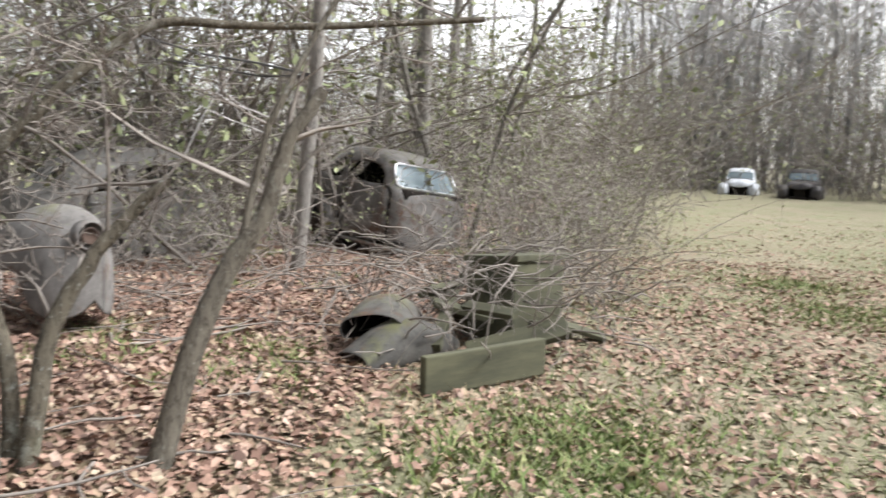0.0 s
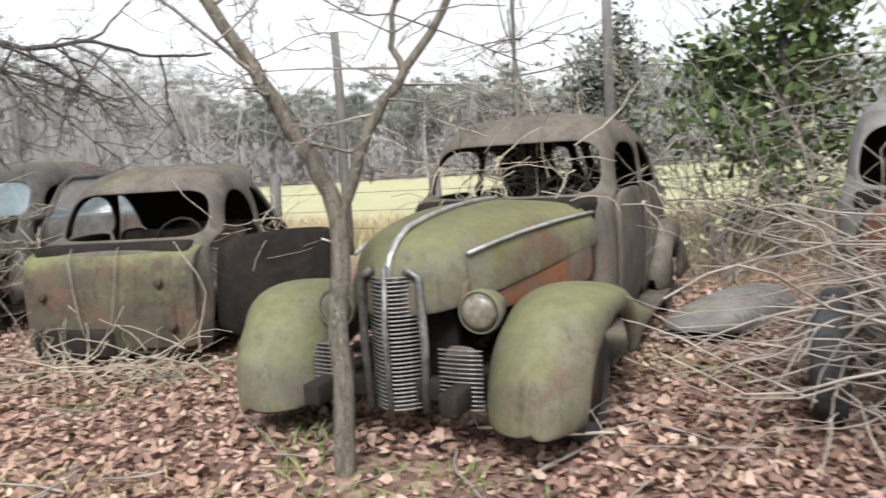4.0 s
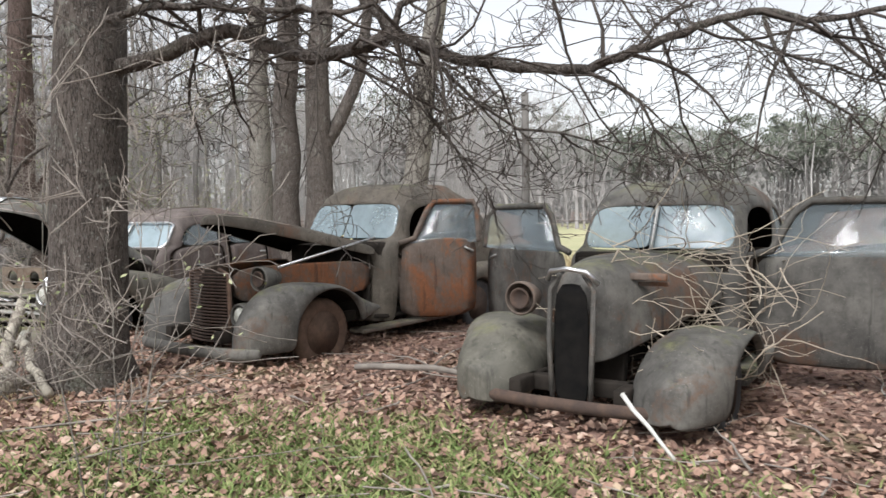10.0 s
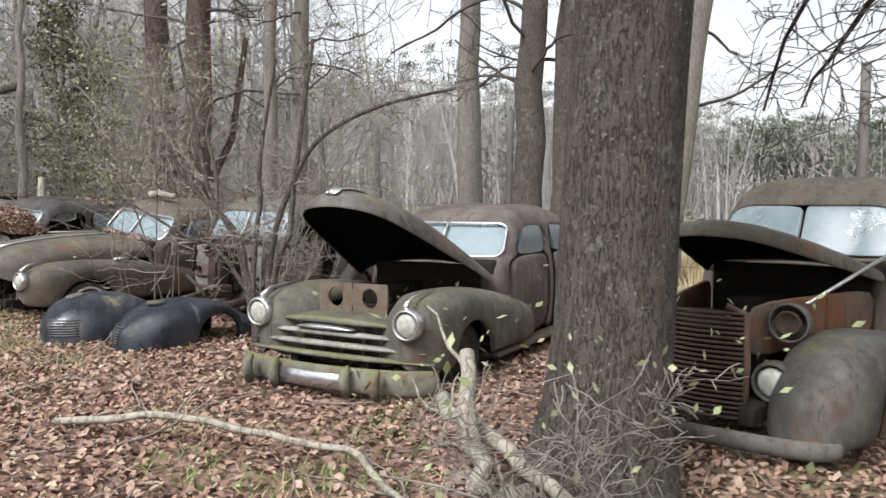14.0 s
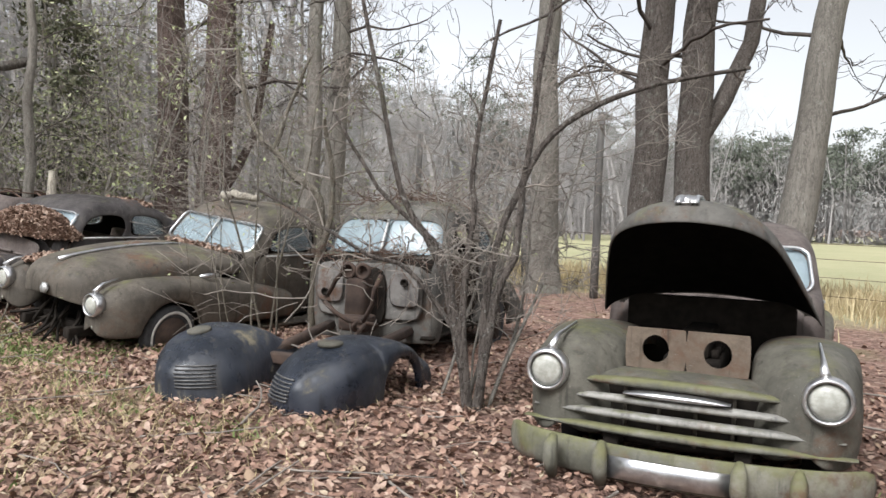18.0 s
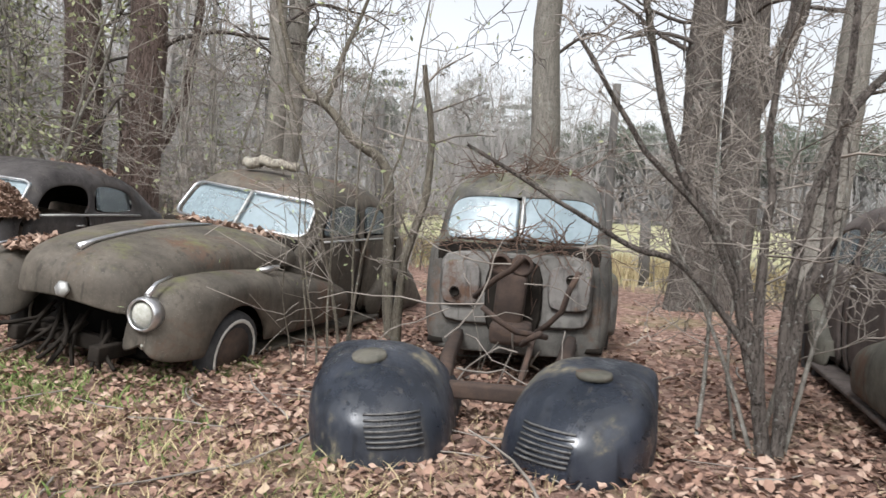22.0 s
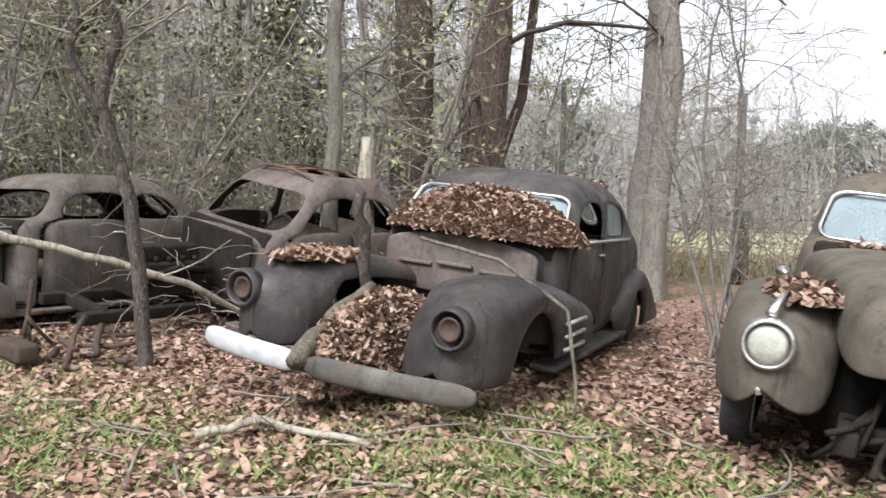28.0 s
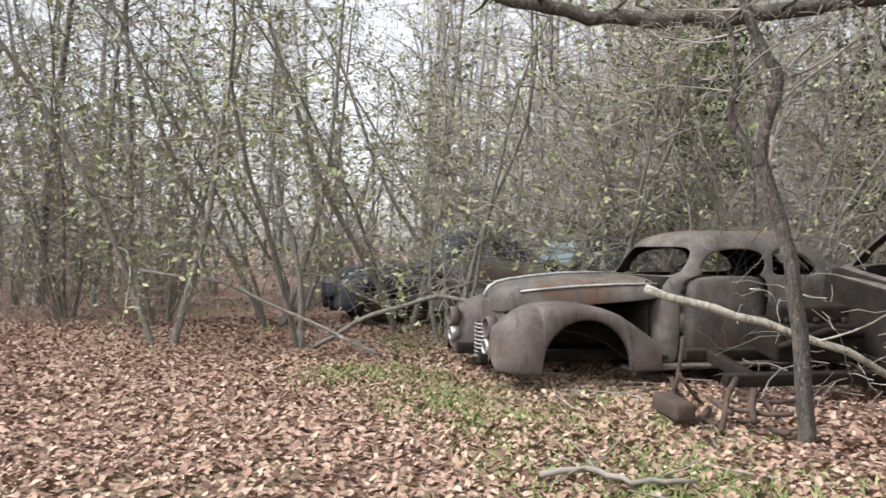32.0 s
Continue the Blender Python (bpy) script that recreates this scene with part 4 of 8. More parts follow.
def leaf_heap(m, size, n, label, seed, material=None, leaf=0.028):
    """A mound of dead leaves with its own rounded body."""
    g = np.random.default_rng(seed)
    u = g.uniform(-1, 1, (n, 2))
    r2 = (u**2).sum(1)
    u, r2 = u[r2 < 1], r2[r2 < 1]
    z = (1 - r2) ** 0.8 * size[2] * g.uniform(0.75, 1.05, len(u))
    pts = np.stack([u[:, 0] * size[0], u[:, 1] * size[1], z], 1)
    ob = leaf_field("leaf_heap", pts, leaf, material or M_HEAP, seed, label, 0.6)
    ob.matrix_basis = m
    tagged(ob, label, "leaf heap", kind="stuff")
    bm = bmesh.new()
    rings = [[(r * size[0] * math.cos(a), r * size[1] * math.sin(a), (1 - r * r) ** 0.8 * size[2] * 0.86 - 0.01) for a in (2 * math.pi * k / 20 for k in range(20))] for r in (0.97, 0.9, 0.75, 0.55, 0.3, 0.05)]
    loft(bm, rings, True, False, True)
    part("mound", bm, M_DUFF, ob, "matted brown leaf mould")
    return ob


def leaf_field(name, pts, size, material, seed, label, tilt=0.38):
    g = np.random.default_rng(seed)
    p = np.asarray(pts, dtype=float)
    n = len(p)
    a = g.uniform(0, 2 * math.pi, n)
    u = np.stack([np.cos(a), np.sin(a), g.normal(0, tilt, n)], 1)
    v = np.stack([-np.sin(a), np.cos(a), g.normal(0, tilt, n)], 1)
    s = (size * g.uniform(0.55, 1.35, n))[:, None]
    curl = np.stack([np.zeros(n), np.zeros(n), g.uniform(-0.1, 0.5, n)], 1) * s
    wide = g.uniform(0.30, 0.85, (n, 4))
    low, high = g.uniform(-0.62, -0.15, (n, 2)), g.uniform(0.10, 0.62, (n, 2))
    near = [p + v * s * wide[:, k:k + 1] * (1 if k < 2 else -1) + u * s * (low if k % 2 == 0 else high)[:, k // 2:k // 2 + 1] + curl * (1.0, 0.7, 0.5, 0.9)[k] for k in range(4)]
    verts = np.stack([p - u * s, near[0], near[1], p + u * s, near[3], near[2]], 1).reshape(-1, 3)
    faces = (np.arange(n)[:, None] * 6 + np.array([0, 1, 2, 3, 3, 4, 5, 0])).reshape(-1, 4)
    ob = soup(name, verts, faces, material)
    return tagged(ob, label, "leaf litter", kind="stuff")


def car_d():
    c = figures(cowl=1.75, tail=4.75, h=1.68, wheel_r=3.85, post=(3.15, 3.25), quarter=3.95, hood_w=0.9, nose_w=0.26, nose_z=0.98, nose_r=0.2, doors=4, belt=1.06,
                ff=(0.0, 1.45), ff_in=0.44, fender_out=1.02, wheel_f=0.66, arch=0.41, arch_z=0.16, no_glass=("windshield", "front_window", "rear_window", "back_window"), hood_strip=(0, 9), hood_side_strip=True, bright_grille=True, hood_drop=(0.36, 0.30))
    m = spot(2.93, 2.25, -42)
    car = make_car(m, "mossy green prewar sedan with long bulbous hood", c, dict(cab=PAINT["brown"], hood=PAINT["moss"], fender=PAINT["moss"]))
    upright_grille(car, c, M_GRILLE, 32, 0.15, 0.16, 0.86, "dull plated radiator grille shell", bow=0.11)
    pod_lamps(car, PAINT["moss"], x=0.40, y=0.34, z=0.63, r=0.10, glass=M_OLDLENS)
    for s in (1, -1):
        panel("hood_side", car, [[(s * mix(0.30, 0.655, t), mix(0.35, 1.74, t), z) for t in (0, 0.33, 0.66, 1)] for z in (0.56, 0.68, 0.82)], PAINT["rust"], 0.015, "rusty orange hood side panel")
    for s in (1, -1):
        pan = panel("side_grille", car, [[(s * 0.24, 0.24, z), (s * 0.34, 0.22, z), (s * 0.46, 0.20, z)] for z in (0.18, 0.34, 0.50)], PAINT["rust"], 0.015)
        slats("side_bar", pan, 14, 0.11, 0.2, 0.48, 0.19, M_GRILLE, 0.01, 0.01, 0.008, s * 0.35)
    # fallen sticks on the roof and in the doorway
    brush_later.append((m @ Matrix.Translation((0, 2.2, 1.05)), "dead vines tangled over the mossy sedan", 110, (-0.7, -0.5, -0.05), (0.5, 1.2, 0.45), 201, (0.3, 1.1), 0.006))


def car_e():
    c = figures(cowl=1.6, dash=0.34, tail=4.2, h=1.60, hood=False, engine=False, front_fenders=(), front_wheels=(), doors=4, post=(2.85, 2.93), quarter=3.5, wheel_r=3.3, belt=1.0,
                no_glass=("windshield", "front_window", "rear_window", "back_window"), door_state={1: 62, 2: "missing"}, w=0.72, board=False, door_frames=False, no_back=True)
    m = spot(0.84, 3.42, -26, -0.12)
    car = make_car(m, "mossy stripped sedan body without its front end", c, dict(cab=PAINT["brown"], door=M_DARK, rear=PAINT["olive"]))
    panel("firewall", car, [[(x, y + 0.10 * abs(x) ** 3, z) for x in (-0.68, -0.6, -0.3, 0.0, 0.3, 0.6, 0.68)] for y, z in ((1.575, 0.22), (1.555, 0.5), (1.55, 0.80), (1.575, 0.90), (1.66, 0.97), (1.80, 1.0))], PAINT["swamp"], 0.03, "green mossy firewall panel")
    # a dark box stands in for the shaded hole under the firewall
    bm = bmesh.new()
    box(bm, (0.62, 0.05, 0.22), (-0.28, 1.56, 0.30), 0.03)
    part("footwell_shade_box", bm, M_DARK, car, "dark box painted as shade below the firewall")
    for x, z in ((0.42, 0.74), (0.5, 0.42), (-0.5, 0.66)):
        bm = bmesh.new()
        lathe(bm, [(0.035, -0.01), (0.03, 0.01), (0.012, 0.014), (0.0, 0.01)], 12, Matrix.Translation((x, 1.545, z)) @ Matrix.Rotation(radians(90), 4, "X"))
        part("grommet", bm, M_OLDRUST, car)
    for x, lean in ((-0.25, 0.06), (0.12, -0.05)):
        bm = bmesh.new()
        tube(bm, [(x - 0.06, 1.70, 1.01), (x, 1.535, 0.93), (x + lean * 0.4, 1.52, 0.72), (x + lean, 1.50, 0.50), (x + lean * 2.6, 1.46, 0.28)], 0.005, 5)
        part("hanging_wire", bm, M_TWIG, car)
    brush_later.append((m @ Matrix.Translation((0.1, 1.3, 0.0)), "pale dead vines in front of a stripped sedan", 150, (-0.7, -0.35, 0.02), (0.75, 0.25, 0.30), 202, (0.3, 1.0), 0.005))
    brush_later.append((m @ Matrix.Translation((0.75, 2.4, 0.6)), "bare vines hanging in an open doorway", 50, (-0.2, -0.5, -0.3), (0.3, 0.7, 0.6), 203, (0.3, 1.0), 0.005))


def car_f():
    c = figures(cowl=1.55, tail=4.7, h=1.70, doors=2, post=(3.2, 3.3), quarter=3.9, wheel_r=3.75, nose_w=0.17, hood_w=0.84, belt=1.06, nose_z=1.04, hood_drop=(0.62, 0.34), nose_r=0.1, nose_fall=0.12,
                ff=(-0.05, 1.42), ff_in=0.34, fender_out=1.0, wheel_f=0.72, arch=0.38, ff_crest=([0, 0.15, 0.35, 0.6, 0.8, 1.0], [0.40, 0.57, 0.65, 0.62, 0.52, 0.40]), no_glass=("back_window",), door_state={-1: 62, 1: 80})
    m = spot(-0.88, 6.40, -27, -0.04)
    car = make_car(m, "dark mossy sedan with brush across its hood", c, dict(cab=PAINT["charcoal"], fender=PAINT["charcoal"], fender_right=PAINT["olive"]))
    bm = bmesh.new()
    for s in (1, -1):
        tube(bm, [(s * 0.13, 0.10, 0.15), (s * 0.15, 0.09, 0.6), (s * 0.15, 0.12, 0.92), (s * 0.08, 0.12, 1.02)], 0.019, 6)
    part("grille_shell", bm, PAINT["charcoal"], car, "bare radiator shell with grille gone")
    bm = bmesh.new()
    tube(bm, [(-0.16, 0.10, 0.98), (-0.12, 0.06, 1.04), (0, 0.04, 1.06), (0.12, 0.06, 1.04), (0.18, 0.12, 0.96)], 0.018, 6)
    part("hood_trim", bm, M_CHROME, car, "bright curved hood trim")
    pod_lamps(car, PAINT["rust"], x=0.47, y=0.30, z=0.82, lens=False, sides=(-1,))
    # black sheet painted as the shade where the grille is missing
    panel("grille_shade_sheet", car, [[(x, 0.10, z) for x in (-0.13, 0, 0.13)] for z in (0.14, 0.5, 0.98)], M_SHADE, 0.02, "black sheet painted as shade in the missing grille")
    build_bumper(car, -0.02, 0.20, 0.84, M_OLDRUST, tall=0.09)
    bm = bmesh.new()
    box(bm, (0.25, 0.04, 0.05), (0.36, 0.55, 0.98), 0.012)
    box(bm, (0.2, 0.04, 0.03), (0.38, 0.6, 0.93), 0.01)
    part("hood_vent", bm, PAINT["rust"], car)
    brush_later.append((m @ Matrix.Translation((0.5, 1.2, 0.75)), "tangle of dead vines over hood and fender", 170, (-0.5, -0.7, -0.5), (0.55, 0.6, 0.45), 204, (0.3, 1.0), 0.005))
    stick("stick", [(-0.62, 5.6, 0.42), (-0.4, 5.35, 0.16)], 0.013, "white-painted stick against the fender", M_WALL)


def car_g():
    c = figures(cowl=1.80, w=0.78, tail=4.7, h=1.71, hood_open=13, divider=False, door_state={1: 38}, no_glass=("back_window",), hood_w=0.84, nose_w=0.24, ff=(-0.02, 1.5), wheel_f=0.85, ff_in=0.38, bare_wheels=True, arch=0.43,
                hood_drop=(0.12, 0.14), nose_z=1.02, nose_fall=0.06)
    m = spot(-4.30, 8.46, -30, -0.03) @ Matrix.Scale(1.05, 4)
    car = make_car(m, "rust-streaked grey coupe with raised hood and open door", c, dict(cab=PAINT["brown"], door=PAINT["rust"], fender=PAINT["charcoal"], hood=PAINT["brown"]))
    upright_grille(car, c, M_RUST, 22, 0.27, 0.18, 0.86, centre=False, thick=0.008, bow=0.05)
    panel("radiator_core", car, [[(x, 0.27, z) for x in (-0.26, 0, 0.26)] for z in (0.18, 0.5, 0.84)], M_DARK, 0.02)
    pod_lamps(car, PAINT["charcoal"], x=0.44, y=0.42, z=0.76, lens=False)
    build_lamp(car, (0.43, 0.22, 0.44), 0.10, ring=PAINT["charcoal"], lens=True)
    build_bumper(car, -0.10, 0.16, 0.86, PAINT["charcoal"])
    for s in (1, -1):
        panel("hood_side", car, [[(s * mix(0.24, 0.60, t), mix(0.25, 1.8, t), z) for t in (0, 0.33, 0.66, 1)] for z in (0.52, 0.70, 0.88)], PAINT["rust"], 0.015, "rusty orange hood side panel")
    bm = bmesh.new()
    tube(bm, [(0.48, 0.62, 0.86), (0.64, 1.8, 1.10)], 0.014, 6)
    part("prop_rod", bm, M_CHROME, car, "bright metal rod")
    bm = bmesh.new()
    tube(bm, [(0.1, 2.9, 1.62), (0.1, 3.3, 1.63)], 0.03, 6)
    part("roof_strip", bm, M_DULL, car)


def car_h():
    c = figures(PONTOON, cowl=1.62, w=0.80, tail=4.8, h=1.60, belt=1.02, hood_open=28, radiator=False, nose=-0.06, hood_w=0.98, nose_w=0.40, nose_z=0.93, nose_r=0.20, nose_fall=0.10, hood_drop=(0.20, 0.22), hood_box=0.92, hood_round=0.92, hood_tip=True, ff_in=0.36, hood_crown=0.12,
                wheel_r=3.8, trim=True, hood_strip=(0, 3), bright=True, doors=4, post=(2.95, 3.05), quarter=3.95, wheel_f=0.85, arch=0.36)
    car = make_car(spot(-7.02, 9.43, -17, -0.08), "olive postwar sedan with hood standing open", c, dict(cab=PAINT["maroon"], hood=PAINT["charcoal"], fender=PAINT["olive"], rear=PAINT["olive"]))
    for s in (1, -1):
        build_lamp(car, (0.76 * s, 0.015, 0.64), 0.105)
        bm = bmesh.new()
        tube(bm, [(s * 0.74, 0.02, 0.77), (s * 0.73, 0.12, 0.84), (s * 0.72, 0.5, 0.875)], [0.03, 0.014, 0.008], 6)
        part("lamp_spear", bm, M_CHROME, car, "slim chrome spear over headlamp")
    front = panel("front_apron", car, [[(x, 0.10 + 0.14 * (x / 0.6) ** 2, z) for x in (-0.62, -0.3, 0, 0.3, 0.62)] for z in (0.22, 0.42, 0.62)], M_DARK, 0.02)
    for half, z, y, tall, sag, paint in ((0.64, 0.625, 0.02, 0.062, 0.045, M_MOSSBAR), (0.74, 0.525, -0.01, 0.050, 0.035, M_TARNISH), (0.86, 0.435, -0.02, 0.052, 0.030, M_TARNISH), (0.92, 0.345, -0.03, 0.052, 0.020, M_MOSSBAR)):
        wing_bar("grille_bar", front, half, z, y, tall, sag, 0.17, paint, "mossy tarnished grille bar")
    wing_bar("centre_bar", front, 0.29, 0.575, -0.035, 0.042, 0.008, 0.03, M_CHROME, "chrome centre bar")
    for x in (-0.48, -0.3, -0.1, 0.1, 0.3, 0.48):
        bm = bmesh.new()
        box(bm, (0.02, 0.03, 0.34), (x, 0.055 + 0.14 * (x / 0.6) ** 2, 0.45), 0.005)
        part("grille_upright", bm, PAINT["brown"], front)
    panel("latch_panel", car, [[(x, y + 0.12 * (x / 0.6) ** 2, z - 0.04 * (x / 0.6) ** 2) for x in (-0.6, -0.3, 0, 0.3, 0.6)] for y, z in ((0.05, 0.645), (0.2, 0.67), (0.40, 0.655))], PAINT["olive"], 0.012, "mossy panel behind the grille")
    # radiator panel with two round holes
    bm = bmesh.new()
    n = 20
    for x0, x1 in ((-0.36, 0.0), (0.0, 0.36)):
        cx = (x0 + x1) / 2
        hole = [(cx + 0.08 * math.cos(2 * math.pi * k / n), 0.775 + 0.085 * math.sin(2 * math.pi * k / n)) for k in range(n)]
        rim = []
        for k in range(n):
            ca, sa = math.cos(2 * math.pi * k / n), math.sin(2 * math.pi * k / n)
            q = 0.18 / max(abs(ca), abs(sa) * 0.18 / 0.125)
            rim.append((cx + q * ca, 0.775 + q * sa))
        loft(bm, [[(x, 0.36, z) for x, z in hole], [(x, 0.36, z) for x, z in rim]], True)
    part("radiator_panel", bm, PAINT["tan"], car, "tan sheet panel with two round holes", solid=0.02, smooth=False)
    build_bumper(car, -0.18, 0.20, 1.02, M_MOSSBAR, guards=(-0.64, -0.36, 0.36, 0.64), tall=0.21, sag=0.20)
    bm = bmesh.new()
    rings = [[(x, -0.242 + 0.20 * x * x, z) for z in (0.13, 0.19, 0.25)] for x in (-0.33, -0.16, 0, 0.16, 0.33)]
    loft(bm, rings)
    part("plate_bar", bm, M_CHROME, car, "bright worn centre of the bumper", solid=0.01)


def car_i():
    c = figures(cowl=1.62, dash=0.25, tail=4.5, h=1.66, hood=False, front_fenders=(), no_glass=("back_window", "front_window"), front_wheels=(), door_state={1: "missing"}, engine=False, board=False)
    m = spot(-9.90, 10.93, -13, -0.02)
    car = make_car(m, "dark sedan stripped to its firewall", c, dict(cab=PAINT["charcoal"]))
    wall = panel("firewall", car, [[(x, 1.58, z) for x in (-0.6, -0.3, 0.0, 0.3, 0.6)] for z in (0.42, 0.62, 0.82, 1.0)], PAINT["grey"], 0.02, "pale grey firewall")
    for x, z, r in ((-0.46, 0.68, 0.035), (0.42, 0.82, 0.035)):
        bm = bmesh.new()
        lathe(bm, [(r, 0), (r * 1.15, 0.02), (r * 0.9, 0.03), (r * 0.8, -0.03), (0, -0.03)], 16, Matrix.Translation((x, 1.53, z)) @ Matrix.Rotation(radians(90), 4, "X"))
        part("pipe_collar", bm, M_DARK, wall)
    for x0, x1 in ((-0.58, -0.26), (0.24, 0.58)):
        panel("firewall_plate", car, [[(x, 1.545, z) for x in (x0, (x0 + x1) / 2, x1)] for z in (0.56, 0.75, 0.93)], PAINT["pale"], 0.012, "chalky pale firewall plate")
    # shade of the gap between the plates, drawn as a dark sheet
    panel("dash_shade_sheet", car, [[(x, 1.55, z) for x in (-0.24, 0.0, 0.22)] for z in (0.34, 0.65, 0.97)], M_DARK, 0.02, "dark sheet painted as shade in the firewall gap")
    bm = bmesh.new()
    box(bm, (0.22, 0.20, 0.40), (-0.02, 1.42, 0.66), 0.05, Matrix.Rotation(radians(4), 3, "Y"))
    box(bm, (0.30, 0.26, 0.16), (0.0, 1.36, 0.42), 0.04)
    for x in (-0.10, 0.06):
        lathe(bm, [(0.075, 0.0), (0.085, 0.04), (0.06, 0.06), (0.055, -0.02), (0, -0.02)], 14, Matrix.Translation((x, 1.38, 0.92)) @ Matrix.Rotation(radians(90), 4, "X"))
    part("heater_box", bm, M_OLDRUST, car, "rusty heater and duct stubs")
    for s in (1, -1):
        bm = bmesh.new()
        tube(bm, [(s * 0.44, 1.7, 0.34), (s * 0.40, 1.0, 0.28), (s * 0.33, 0.4, 0.24), (s * 0.30, 0.05, 0.22)], 0.055, 6)
        part("chassis_rail", bm, M_OLDRUST, car)
    bm = bmesh.new()
    box(bm, (0.86, 0.10, 0.10), (0, 0.32, 0.22), 0.02)
    part("cross_member", bm, M_OLDRUST, car)
    gen = random.Random(77)
    for k in range(5):
        bm = bmesh.new()
        p = (gen.uniform(-0.3, 0.3), gen.uniform(1.0, 1.5), gen.uniform(0.3, 0.85))
        tube(bm, wander(p, (gen.gauss(0, 0.5), -0.6, gen.gauss(0, 0.6)), 0.6, 4, 0.2, gen), 0.022, 6)
        part("pipe", bm, M_OLDRUST, car)
    brush_later.append((m @ Matrix.Translation((0, 1.75, 1.04)), "pine straw and twigs heaped on the cowl", 160, (-0.6, -0.22, -0.02), (0.6, 0.12, 0.06), 205, (0.2, 0.6), 0.005, M_RUST))
    brush_later.append((m @ Matrix.Translation((0, 2.6, 1.64)), "pine straw on a car roof", 160, (-0.45, -0.5, -0.02), (0.45, 0.6, 0.05), 206, (0.2, 0.6), 0.005, M_RUST))
    brush_later.append((m @ Matrix.Translation((0.1, 1.1, 0.5)), "dead branches across the empty engine bay", 16, (-0.5, -0.5, -0.3), (0.6, 0.3, 0.45), 207, (0.4, 1.2), 0.007, M_TWIG))


def blue_fenders():
    for s, dx, rz in ((1, -0.04, -17), (-1, -0.05, -9)):
        m = spot(-10.02 + dx, 10.40, rz, -0.03)
        th = thing("loose_fender", m, "blue-black front fender lying on the leaves", "car part", "loose blue fenders")
        bm = fender_bm(0.0, 1.5, ([0, 0.2, 0.45, 0.7, 1.0], [0.36, 0.48, 0.52, 0.47, 0.28]), 0.98, 0.31, 0.10, 0.93, side=s, nose_z=0.16, base=-0.03, arch_z=0.02, blunt=0.42, drop=0.56, nose_low=-0.03, plan=0.6)
        tree = BVHTree.FromBMesh(bm)
        lines = []
        for k in range(7):
            z = 0.12 + 0.026 * k
            pts = []
            for q in range(7):
                x = s * (0.22 + 0.045 * q + 0.006 * k)
                hit = tree.ray_cast(Vector((x, -1, z)), Vector((0, 1, 0)))[0]
                if hit:
                    pts.append(hit + Vector((0, -0.006, 0)))
            if len(pts) > 2:
                lines.append(pts)
        panel("inner_panel", th, [[(s * 0.34, y, z) for y in (0.45, 0.8, 1.1, 1.42)] for z in (0.0, 0.17, 0.34)], M_DARK, 0.012)
        top = tree.ray_cast(Vector((s * 0.58, 0.42, 2)), Vector((0, 0, -1)))
        shell = part("shell", bm, PAINT["blue"], th, solid=0.012, sub=1, inner=M_DARK)
        for pts in lines:
            b2 = bmesh.new()
            tube(b2, pts, 0.007, 5)
            part("louvre", b2, M_LOUVRE, shell, "worn bright louvre edge")
        bm = bmesh.new()
        at = Matrix.Translation(top[0]) @ top[1].to_track_quat("Z", "Y").to_matrix().to_4x4()
        lathe(bm, [(0.10, -0.02), (0.095, 0.012), (0.03, 0.016), (0.0, 0.016)], 18, at)
        part("lamp_seat", bm, PAINT["olive"], th, "mossy round headlamp seat")


